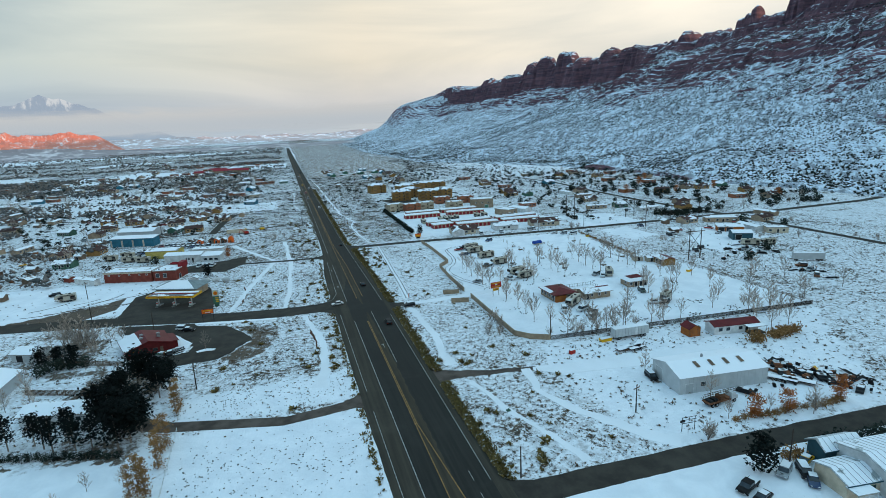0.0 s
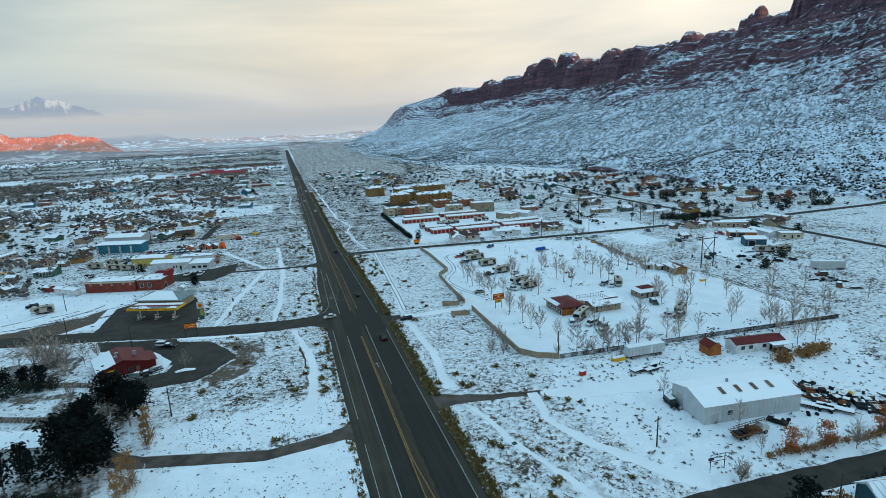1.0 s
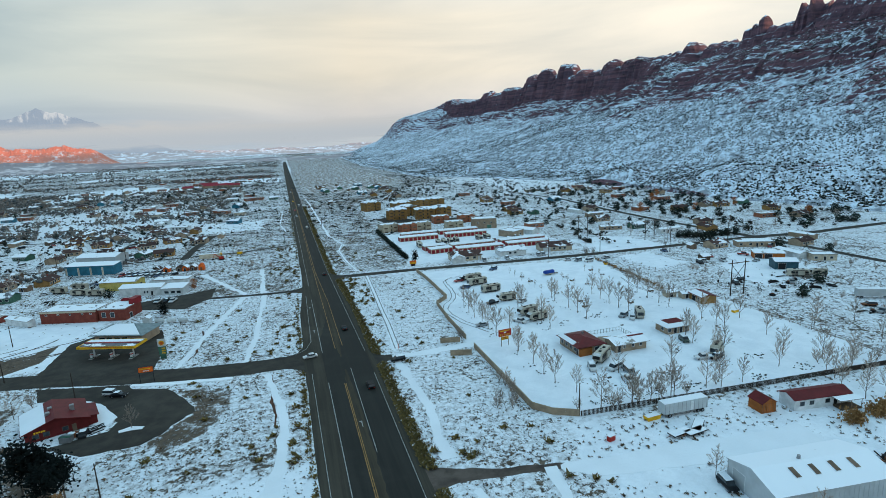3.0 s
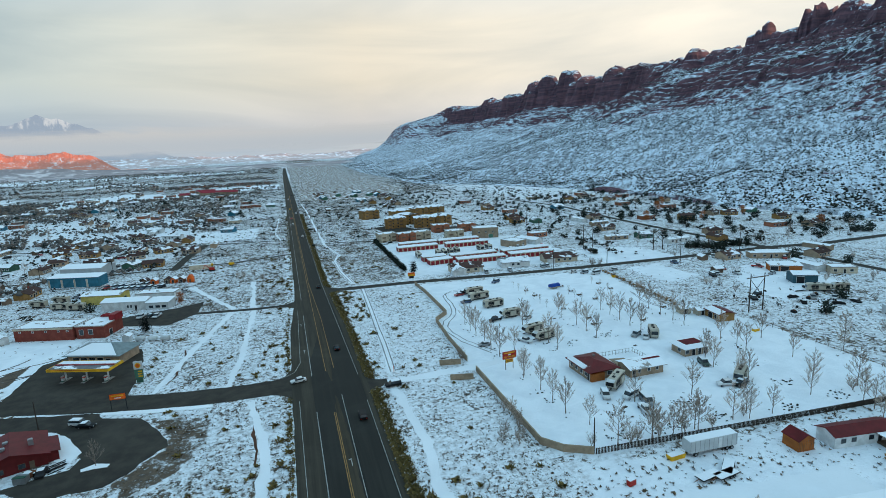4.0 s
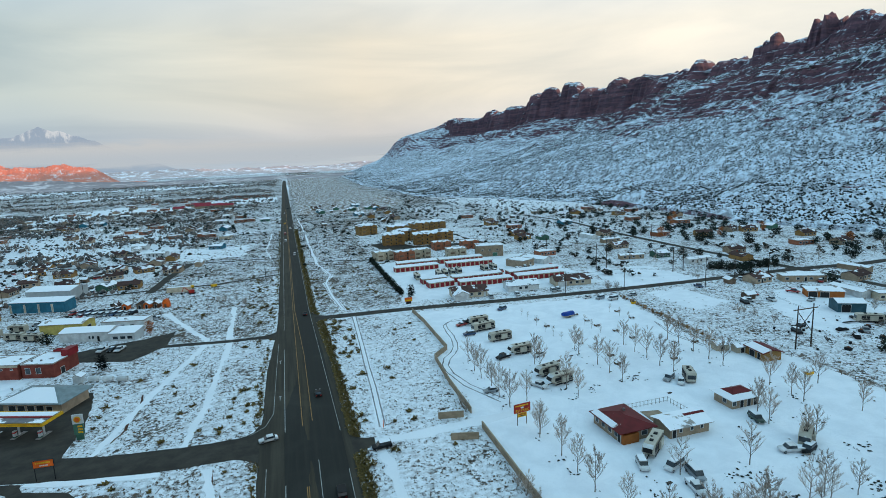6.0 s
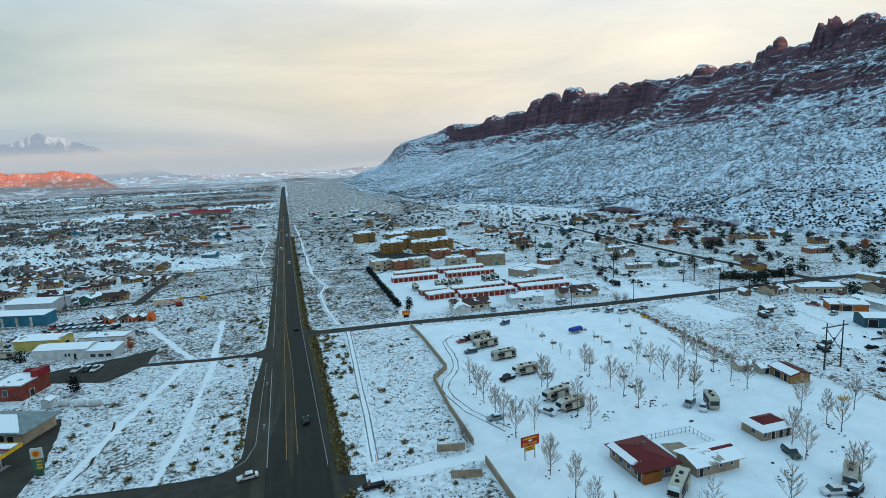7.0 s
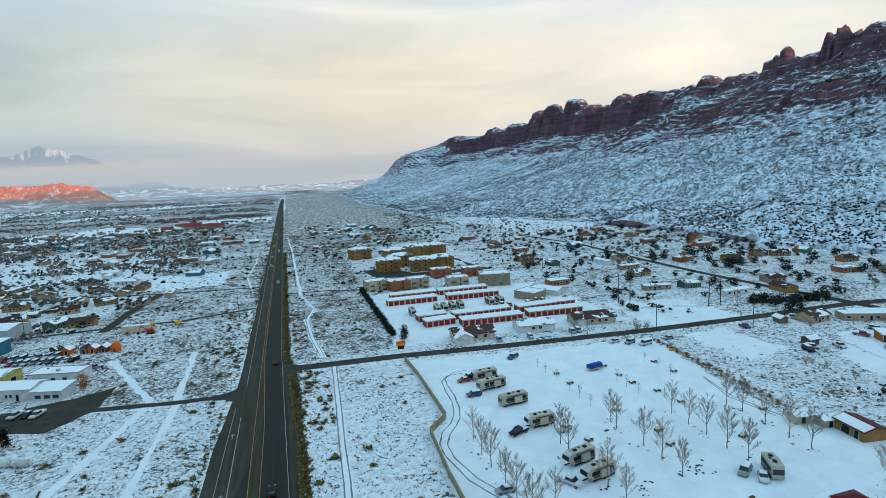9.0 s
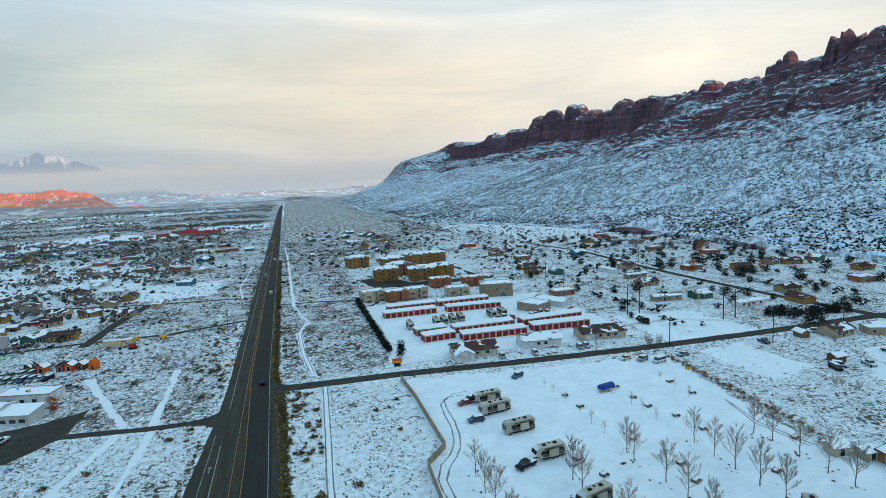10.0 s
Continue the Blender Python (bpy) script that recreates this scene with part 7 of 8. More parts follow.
excav = thing("excavator", "red tracked excavator with a raised arm", "excavator", at=(-28.5, 388, 0), turn=20)
for y in (-0.9, 0.9):
    part("track", box(-1.6, 1.6, y - 0.3, y + 0.3, 0.0, 0.8, 0.2), M["dark"], excav)
part("house", box(-1.4, 1.2, -1.0, 1.0, 0.8, 2.3, 0.1), M["red"], excav)
part("boom", rod((-1.2, 0, 1.8), (-3.6, 0, 4.4), 0.28, 0.2, 6), M["red"], excav)
part("stick", rod((-3.6, 0, 4.4), (-5.0, 0, 1.6), 0.2, 0.15, 6), M["red"], excav)
part("bucket", box(-5.5, -4.6, -0.5, 0.5, 0.6, 1.5, 0.1), M["dark"], excav)
for x, y, s in ((-18.6, 399.4, "yellow"), (-34.0, 401.2, "white"), (-31, 402, "yellow")):
    t = thing("road_sign_board", "small work vehicle beside the lane", "vehicle", "work vehicles", (x, y, 0), 10)
    part("body", box(-1.6, 1.6, -0.9, 0.9, 0.5, 1.9, 0.1), M[s], t)
    for xx in (-1.0, 1.0):
        for yy in (-0.85, 0.85):
            wheel(t, xx, yy, 0.45, 0.25)
tr = thing("box_trailer", "long white trailer beside the lane", "trailer", at=(-35.5, 392.8, 0), turn=-6)
part("box", box(-6, 6, -1.3, 1.3, 0.9, 3.6, 0.04), M["cream"], tr)
part("snow", box(-5.9, 5.9, -1.2, 1.2, 3.59, 3.7), M["roof_snow"], tr)
for x in (-4, 3.4, 4.6):
    for y in (-1.05, 1.05):
        wheel(tr, x, y, 0.48, 0.3)

# gardens and trees south of the restaurant
building("metal_shed", "pale grey steel barn with a snowy roof", (-86, 168.5), (12, 16), 3.6, 1.4, "gable_y", "grey_metal", "metal_roof", -3, [], [("s", 0, 0.05, 3, 3)])
building("metal_shed", "small pale grey steel shed", (-84.6, 195.4), (8, 6.5), 2.8, 1.0, "gable_x", "grey_metal", "flat_roof", -24, [], [("s", -1, 0.05, 2.4, 2.2)])
garden = building("garden_house", "low pale house among dark pines", (-60, 147.5), (17, 7), 2.8, 1.2, "gable_x", "white", "flat_roof", -14, W3("s", (-6, -2, 2, 6), 0.9, 1.3, 1.1), [("s", 4.2, 0.05, 1.0, 2.1)])
scatter(PINE, [(-40.6, 136.4), (-45.4, 134.6), (-38.8, 132.4), (-40.2, 128.4), (-43.0, 131.0), (-42.0, 125.6), (-47.8, 136.2)], (0.85, 1.05), "dark pines round a garden")
scatter(PINE, [(-45.0, 158), (-38.9, 156.3), (-42.0, 158.4), (-36.4, 154.4), (-47.2, 150.4), (-48.4, 146.6), (-38.2, 150)], (0.75, 0.95), "dark pines beside a lot")
scatter(SPRUCE, [(-78.4, 185.8), (-73.1, 184.5), (-68.6, 182.7), (-47.6, 146), (-52.6, 150)], (0.75, 1.0), "small evergreens behind a fence")
scatter(TALL_PINE, [(-66.8, 134.6), (-61.6, 134.8), (-56.4, 130.2), (-51.6, 129.2), (-48.0, 128.4), (-70, 136), (-59, 132.6), (-54, 133)], (0.8, 1.0), "slender pines along a garden")
scatter(JUNIPER, [(-72 + 1.9 * k, 131.6 - 0.55 * k + 0.3 * math.sin(2 * k)) for k in range(17)], (0.45, 0.62), "low dark hedge under pines")
scatter(JUNIPER, [(-74.4, 180.4), (-71.6, 181), (-68.4, 180.4), (-65, 181), (-76, 178)], (0.9, 1.2))
scatter(BIG_BARE, [(-69.4, 154.2), (-72, 160), (-71, 196), (-66, 195), (-62, 197), (-76, 156), (-75, 166.3)], (0.62, 0.85))
scatter(BIG_BARE, [(-76.6, 202.9), (-71, 200), (-80, 199)], (1.0, 1.25))
scatter(THICKET, [(-74, 201.5), (-70.5, 199), (-78, 203), (-67, 197.5), (-72, 196.5)], (1.5, 2.0), "", "broad dense crown of bare tan twigs behind a shed")
scatter(THICKET, [(-65, 190), (-70, 200), (-60, 203), (-58, 173)], (0.8, 1.2))
scatter(BIG_BARE, [(-44.4, 112), (-37.4, 110.6), (-48, 106.4)], (0.42, 0.55))
scatter(POPLAR, [(-33.8, 107.4), (-35.2, 106.2), (-32.4, 106), (-32, 115.4), (-31.9, 124.2), (-32.6, 121.6), (-32.4, 139), (-32.2, 141.6)], (0.75, 1.0), "golden poplars along a fence")
fence([(-29.6, 100), (-30.8, 130.2)], 0.8, 3.0, "low white rail fence in the snow", (0.3, 0.7), "white")
fence([(-31.4, 135), (-31.8, 153)], 0.8, 3.0, "low white rail fence in the snow", (0.3, 0.7), "white")
utility_pole(-29.2, 151.4, 8.0, True, 90)
utility_pole(-50.2, 204.6, 8.0, False)
utility_pole(-88, 262, 8.0, True, 40)
utility_pole(-76, 226, 7.5, False)

# tyre tracks churned into the slush beside the filling station
rm = random.Random(3)
for k in range(15):
    x, y, a = rm.uniform(-108, -70), rm.uniform(232, 256), rm.uniform(-0.3, 0.5)
    pts, step = [], 2.5
    for j in range(rm.randint(5, 10)):
        pts.append((x, y, 0.30, 0.30))
        x, y, a = x + step * math.cos(a), y + step * math.sin(a), a + 0.09
    ribbon("tyre_rut", pts, 0.006 + 0.004 * (k % 4), M["mud"], "dark muddy tyre track in the snow", category="rut", wobble=0.35, seed=k)

# ---- storage rows, apartments and houses down the valley ----
def storage_row(x, y, L, D, turn=0.0, doors=8, h=2.7):
    t = thing("storage_units", "long cream storage row with red roller doors", "storage building", "storage rows", (x, y, 0), turn)
    FEET.append((x, y, L / 2))
    part("wall", box(-L / 2, L / 2, -D / 2, D / 2, 0, h), M["cream"], t)
    part("roof", roof_mesh("shed", L, D, h, 0.25, 0.25, 0.16), M["flat_roof"], t)
    part("snow", prism([(-D / 2 + 0.4, h + 0.20), (D / 2 - 0.1, h + 0.42), (D / 2 - 0.1, h + 0.50), (-D / 2 + 0.4, h + 0.30)], -L / 2 + 0.3, L / 2 - 0.3, "x"), M["roof_snow"], t)
    w = L / doors
    for k in range(doors):
        x0 = -L / 2 + k * w
        part("roller_door", box(x0 + 0.14 * w, x0 + 0.90 * w, -D / 2 - 0.05, -D / 2 + 0.02, 0.04, h - 0.35), M["red_door"], t)
    part("end_panel", box(-L / 2 - 0.05, -L / 2 + 0.02, -D / 2 + 0.3, D / 2 - 0.3, 0.04, h - 0.4), M["red_door"], t)


for a in ((97.5, 392, 27, 6, 0, 9), (101, 405, 26, 6, 0, 9), (130, 404.5, 29, 6, -1, 10), (131, 390, 29, 6, -3, 10), (98.5, 355.5, 14, 6, 3, 5), (99.5, 345.6, 14, 6, 5, 5), (122.5, 352.5, 29, 6, 0, 10), (122.8, 340, 29, 6, -2, 10), (156, 352, 31, 6, 3, 11), (154.5, 340, 27, 6, -3, 9)):
    storage_row(*a)
building("tan_store", "tan block building with a snowy flat roof", (158.5, 374), (11, 13), 4.0, 0, "flat", "tan", "flat_roof", 28, W3("s", (-3, 2), 1.2), [], over=0.15)
building("white_hall", "long white arched shed under snow", (172, 380), (9, 18), 3.0, 1.2, "gable_y", "white", "flat_roof", 30)
building("ranch_house", "pale house with a brown shingle roof and garage", (106.5, 320.5), (17, 9), 3.0, 2.0, "gable_x", "cream", "shingle", -4, W3("s", (0.5, 4.5), 1.0, 1.6, 1.2), [("s", -5.4, 0.05, 4.2, 2.3), ("s", 7.2, 0.05, 1.0, 2.1)], door_mat="white", over=0.6)
building("house_wing", "white garage wing with a gable front", (101, 315.5), (7, 6), 2.8, 1.6, "gable_y", "white", "flat_roof", -4, [], [("s", 0, 0.05, 4.4, 2.3)], door_mat="white", over=0.5)
building("ranch_house", "white house with a dark snowy roof", (135, 321.5), (16, 9), 3.0, 1.8, "gable_x", "white", "grey_roof", -6, W3("s", (-1.5, 1.5), 1.0, 1.4, 1.2), [("s", -5.4, 0.05, 4.4, 2.3), ("s", 5.4, 0.05, 4.4, 2.3)], door_mat="white", over=0.6)
building("ranch_house", "yellow-cream house with a brown snowy roof", (162.5, 320.5), (19, 9), 3.0, 2.0, "gable_x", "cream", "shingle", -7, W3("s", (-1.5, 2, 5), 1.0, 1.4, 1.2), [("s", -6, 0.05, 4.4, 2.3)], door_mat="white", over=0.6)
for x, y, a in ((92, 367, 8), (105, 368, 6), (109, 369, 6), (113.5, 370, 6), (118, 371, 6), (134, 371, 10), (140, 372, 10)):
    motorhome("white camper stored in a snowy yard", (x, y), 80 + a, 8.0, "coach", "stored campers")
for k in range(14):
    car(rw.choice(["suv", "pickup", "sedan", "van"]), rw.choice(["white_car", "silver_car", "black_car", "red_car"]), "car parked among storage rows", (132 + 3.2 * k, 362 + 3 * math.sin(k)), 80, PARKED)
for x, y in ((115, 311.5), (128, 310), (147, 309.5), (150, 310)):
    car("suv", "silver_car", "silver car in a driveway", (x, y), 80, PARKED)
scatter(JUNIPER, [(76.2 + 0.5 * math.sin(k * 1.7), 336 + 1.75 * k) for k in range(58)], (0.62, 0.95), "dark evergreen hedge")
scatter(SPRUCE, [(79.4, 328)], (0.75, 0.8))
ys_ = thing("yellow_sign_trailer", "orange-yellow sign trailer beside the road", "sign", at=(76, 318.6, 0), turn=-8)
part("panel", box(-1.8, 1.8, -0.12, 0.12, 1.0, 2.9, 0.05), M["orange"], ys_)
part("stripe", box(-1.6, 1.6, -0.16, -0.12, 1.2, 1.9), M["yellow"], ys_)
part("base", box(-1.2, 1.2, -0.7, 0.7, 0.0, 1.05), M["dark"], ys_)


def apartment(x, y, W, D, storeys, turn, wall_mat, group, roof="hip"):
    h = 2.8 * storeys
    wins = [(s, u, 2.8 * k + 0.9, 1.3, 1.2) for k in range(storeys) for s in "sw" for u in np.linspace(-W / 2 + 2, W / 2 - 2, 4 if s == "s" else 2) * (1.0 if s == "s" else D / W)]
    t = building("apartment_building", "three-storey ochre apartment block with snowy roofs" if wall_mat == "ochre" else "two-storey stucco apartments with stepped walls and snow", (x, y), (W, D), h, 2.0 if roof != "flat" else 0, roof, wall_mat, "grey_roof" if roof != "flat" else "flat_roof", turn, wins, [], "building", group, 0.7 if roof != "flat" else 0.15, "tan")
    for s in (-1, 1):
        g = wall_mesh("gable_y", 4.4, 2.2, h * 0.96, 1.3)
        bmesh.ops.translate(g, verts=g.verts[:], vec=(s * W * 0.28, -D / 2 - 0.9, 0))
        part("bay", g, M[wall_mat], t)
        if roof != "flat":
            g = roof_mesh("gable_y", 4.4, 2.6, h * 0.96, 1.3, 0.3)
            bmesh.ops.translate(g, verts=g.verts[:], vec=(s * W * 0.28, -D / 2 - 0.9, 0))
            part("bay_roof", g, M["grey_roof"], t)
        for k in range(storeys):
            part("balcony", box(s * W * 0.28 - 1.3, s * W * 0.28 + 1.3, -D / 2 - 2.6, -D / 2 - 2.0, 2.8 * k + 0.2, 2.8 * k + 1.1), M["wood"], t)
    return t


for x, y, a in ((93, 566, 12), (104, 496, -6), (116, 512, 14), (127, 486, -8), (142, 490, 6), (118, 545, 10), (140, 556, 6), (156, 556, -4)):
    apartment(x, y, 17, 11, 3, a, "ochre", "ochre apartments")
for x, y, a, m in ((85, 436, 8, "cream"), (98, 430, 8, "terracotta"), (110, 432, 4, "cream"), (133, 423, -4, "cream"), (132, 456, 0, "terracotta"), (152, 450, -6, "terracotta")):
    apartment(x, y, 13, 9, 2, a, m, "stucco apartments", "flat")
building("tan_hall", "tall tan stucco hall with a flat roof", (154.5, 416), (18, 12), 7.2, 0, "flat", "tan", "flat_roof", -14, W3("s", (-5, 0, 5), 4.0, 1.2, 0.8), [("s", 3.5, 0.05, 3, 2.6)], over=0.15, door_mat="green")


# the common houses: a few kinds, copied
HOUSES = []


def house(x, y, turn, kind):
    specs = [
        ("house", "tan stucco house with a snowy brown roof", (10.8, 7.6), 2.8, 1.6, "gable_x", "tan", "shingle"),
        ("house", "cream house with a snowy hip roof", (10.2, 8.2), 2.8, 1.8, "hip", "cream", "grey_roof"),
        ("house", "ochre house with a snowy gable roof", (11.4, 7.2), 2.8, 1.6, "gable_x", "ochre", "shingle"),
        ("mobile_home", "white mobile home with a snowy roof", (16, 4.6), 2.8, 0.7, "gable_x", "white", "flat_roof"),
        ("house", "grey-blue house with a snowy roof", (11, 8), 2.9, 1.8, "gable_x", "blue_metal", "grey_roof"),
        ("house", "red-brown adobe house with a flat roof", (12, 8), 3.0, 0.0, "flat", "terracotta", "flat_roof"),
        ("metal_shed", "pale steel barn with a snowy roof", (12, 8), 3.6, 1.2, "gable_x", "grey_metal", "metal_roof"),
        ("mobile_home", "tan mobile home with a snowy roof", (15, 4.4), 2.7, 0.6, "gable_x", "tan", "flat_roof"),
        ("garden_shed", "small brown wooden shed with snow", (4.5, 3.5), 2.3, 0.9, "gable_x", "wood", "flat_roof"),
        ("house", "green-grey house with a snowy roof", (10, 7), 2.8, 1.5, "gable_x", "green", "grey_roof"),
    ]
    while len(HOUSES) < len(specs):
        HOUSES.append(None)
    if HOUSES[kind] is None:
        nm, lb, sz, h, rise, roof, wm, rm = specs[kind]
        big = sz[0] > 6
        HOUSES[kind] = building(nm, lb, (x, y), sz, h, rise, roof, wm, rm, turn, [("s", u * sz[0], 1.0, 1.4, 1.1) for u in ((-0.32, 0.05, 0.34) if big else ())], [("s", -0.12 * sz[0], 0.05, 1.0, 2.0)] if kind != 6 else [("s", 0, 0.05, 3.4, 3.0)], group="houses in the valley", over=0.5, chimney=kind in (0, 2))
    else:
        FEET.append((x, y, 6))
        copy_thing(HOUSES[kind], pose(x, y, 0, 0, 0, turn))


# the yards east of the camp
building("metal_shed", "dark teal steel workshop with a snowy roof", (238, 233), (10, 7.5), 3.8, 1.1, "gable_x", "teal", "metal_roof", -28, [], [("s", -2, 0.05, 3.2, 3.0)], over=0.3)
building("long_shed", "low open shed with a snowy roof and ochre end", (249, 252), (14, 6.5), 2.8, 0.7, "shed", "shed_wood", "flat_roof", -32, [], [("s", -5, 0.05, 3.4, 2.4), ("s", -0.5, 0.05, 3.4, 2.4)], over=0.4)
building("flat_house", "long tan flat-roofed house under snow", (266, 277), (20, 6.5), 2.8, 0, "flat", "tan", "flat_roof", -24, W3("s", (-8, -3, 3, 8), 1.0, 1.4, 1.1), [("s", 0.5, 0.05, 1.0, 2.1)], over=0.2)
building("flat_house", "tan block house with a snowy flat roof", (268, 238), (11, 7), 3.0, 0, "flat", "cream", "flat_roof", -26, W3("s", (-4, 3), 1.0, 1.4, 1.1), [("s", 0, 0.05, 1.0, 2.1)], over=0.2)
motorhome("white motorhome parked before a teal workshop", (230.4, 219), -32, 9.0, "coach", "campers in yards")
motorhome("white travel trailer in a cluttered yard", (238.6, 216), -14, 7.5, "trailer", "campers in yards")
lt = thing("semi_trailer", "long pale grey box trailer in the snow", "trailer", at=(228, 184, 0), turn=-26)
part("box", box(-6.5, 6.5, -1.3, 1.3, 1.0, 3.8, 0.04), M["grey_metal"], lt)
part("snow", box(-6.4, 6.4, -1.2, 1.2, 3.79, 3.9), M["roof_snow"], lt)
for x in (-5, 4.2, 5.4):
    for y in (-1.05, 1.05):
        wheel(lt, x, y, 0.5, 0.3)
rq = random.Random(91)
for k, (x, y) in enumerate([(rq.uniform(184, 232), rq.uniform(200, 228)) for _ in range(26)] + [(rq.uniform(205, 222), rq.uniform(160, 180)) for _ in range(10)]):
    junk_piece(500 + k, x, y)
for x, y, a in ((214, 171, 10), (209, 164, 40), (203, 224, 12), (197, 220, 70), (226, 208, 20), (219, 212, 50), (217, 178, -26)):
    car(rq.choice(["suv", "pickup", "sedan"]), rq.choice(["white_car", "silver_car", "black_car", "rust"]), "old vehicle standing in a snowy yard", (x, y), a, PARKED)
scatter(JUNIPER, [(229, 207.4), (275, 268), (252, 300), (206, 196), (283, 246)], (1.5, 1.9), "junipers in yards")
scatter(BIG_BARE, [(196, 168), (186, 152), (205, 150), (189, 176), (178, 168)], (0.7, 1.0), "bare trees in the field")

rh = random.Random(77)
# those whose place is known: x, y, kind
for x, y, k in ((-118, 478, 2), (-114, 510, 0), (-88, 480, 0), (-70, 471, 2), (-67, 496, 0), (-66, 420, 2), (-97, 583, 6), (-75, 537, 3), (-37, 480, 7), (-33, 552, 4), (-50, 460, 0), (-84, 455, 0), (-104, 440, 2), (-60, 512, 2), (-130, 455, 0), (-140, 492, 2), (-88, 520, 0),
                (-227, 800, 2), (-215, 830, 4), (-198, 834, 4), (-160, 660, 0), (-131, 658, 0), (-123, 760, 2), (-81, 644, 5), (-49, 635, 5), (-1, 748, 9), (-19, 760, 5), (-30, 756, 5), (-97, 573, 3),
                (359, 628, 5), (408, 630, 5), (362, 476, 5), (301, 427, 5), (327, 411, 2), (359, 418, 0), (370, 411, 2), (453, 440, 0), (353, 351, 5), (254, 334, 3), (247, 358, 9), (228, 361, 7), (252, 420, 7), (249, 445, 3), (246, 284, 0), (232, 287, 8), (270, 280, 7), (218, 262, 8), (290, 268, 0), (262, 250, 3), (308, 282, 7)):
    house(x, y, rh.choice((0, 90, 0, -12, 12)) + rh.uniform(-12, 12), k)


def free(x, y, r):
    return all((x - a) ** 2 + (y - b) ** 2 > (r + c) ** 2 for a, b, c in FEET)


def fill(n, x0, x1, y0, y1, kinds, turn=0.0):
    made = 0
    for _ in range(n * 6):
        if made >= n:
            break
        x, y = rh.uniform(x0, x1), rh.uniform(y0, y1)
        if free(x, y, 6) and not (6 < x < 40):
            house(x, y, turn + rh.choice((0, 90)) + rh.uniform(-10, 10), rh.choice(kinds))
            made += 1


fill(26, -260, -70, 410, 560, (0, 0, 2, 1, 7, 8, 8, 9, 2), -14)
fill(18, -190, -110, 270, 400, (7, 0, 2, 8, 8, 9), -16)
fill(30, -330, -30, 580, 860, (0, 1, 3, 7, 4, 8, 5, 6), -10)
fill(22, -420, -60, 880, 1040, (5, 5, 0, 3, 7, 6), -6)
fill(16, -260, 0, 1080, 1400, (5, 5, 0, 7), 0)
fill(26, 60, 150, 620, 900, (0, 7, 4, 9, 4, 2, 8, 8), 8)
fill(13, 185, 282, 320, 640, (2, 7, 8, 4, 9, 0, 5), 4)
fill(13, 292, 400, 330, 640, (5, 0, 2, 0, 7, 8, 9), 0)
# the long red roofs
for x, y, L in ((-94, 1024, 44), (-66, 1012, 18), (-112, 1060, 30), (-136, 1000, 16)):
    building("long_hall", "long hall with a dark red metal roof", (x, y), (L, 12), 4.0, 2.6, "gable_x", "tan", "red_sheet", 0, [], [])
for k in range(12):
    building("row_house", "brown row house below bare trees", (-190 + 16 * k, 1250 + 8 * math.sin(k)), (13, 9), 3.2, 2.0, "gable_x", "terracotta", "shingle", 0, [], [("s", 0, 0.05, 1.2, 2.1)], group="row houses")

# poles along the roads
h_frame(185.6, 208, 15, 0)
h_frame(196, 344, 15, 0)
h_frame(228.6, 319.6, 13, 0)
t = utility_pole(215.6, 285, 15, False, 0, "tall dark steel utility pole")
for x, y in ((180, 299), (202, 446), (202, 532), (170, 660), (206, 610), (190, 400), (240, 292), (266, 296), (150, 303), (212, 480), (218, 700), (288, 420), (291, 470), (286, 520), (38.4, 470), (37.8, 560), (9.6, 400), (-84, 402), (-120, 400)):
    utility_pole(x, y, 11, True, 90 * (x > 100))


def wires(points, z, sag, label):
    t = thing("power_lines", label, "cables", "power lines")
    for off in (-1.0, 0.0, 1.0):
        bm = bmesh.new()
        for (x0, y0), (x1, y1) in zip(points, points[1:]):
            q = [Vector((x0 + (x1 - x0) * k / 6 + 0.7 * off, y0 + (y1 - y0) * k / 6 + 0.7 * off, z - sag * 4 * (k / 6) * (1 - k / 6))) for k in range(7)]
            for a, b in zip(q, q[1:]):
                add_rod(bm, a, b, 0.02, 0.02, 3)
        part("cable", bm, M["dark"], t)


wires([(150, 303), (180, 299), (215.6, 285), (240, 292), (266, 296)], 10.4, 0.8, "thin dark power lines strung between poles")
wires([(185.6, 208), (215.6, 285), (228.6, 319.6), (196, 344), (202, 446), (202, 532), (206, 610)], 13.6, 1.4, "thin dark power lines along the valley")

# trees and bushes among the houses
def sow(kind, n, x0, x1, y0, y1, s, group):
    for _ in range(n):
        x, y = rh.uniform(x0, x1), rh.uniform(y0, y1)
        if free(x, y, 1.5) and not (8 < x < 40) and not (66 < x < 178 and 140 < y < 420):
            rh.choice(kind)(x, y, rh.uniform(*s), rh.uniform(0, 360), group)


sow(BIG_BARE, 34, -260, -64, 300, 600, (0.6, 1.1), "bare trees among houses")
sow(BIG_BARE, 40, -360, -30, 600, 900, (0.8, 1.3), "bare trees among houses")
sow(JUNIPER, 24, -240, -60, 260, 560, (0.8, 1.5), "junipers among houses")
sow(JUNIPER, 20, -330, -20, 560, 900, (1.0, 1.8), "junipers among houses")
sow(JUNIPER, 92, 286, 430, 300, 660, (1.0, 2.1), "junipers below the cliffs")
sow(JUNIPER, 50, 190, 285, 300, 640, (0.8, 1.5), "junipers below the cliffs")
sow(BIG_BARE, 20, 190, 400, 300, 640, (0.6, 1.0), "bare trees below the cliffs")
sow(RUSSET, 6, 286, 400, 320, 520, (1.0, 1.4), "russet trees below the cliffs")
sow(THICKET, 26, 180, 300, 180, 300, (0.5, 0.9), "bare thickets in the field")
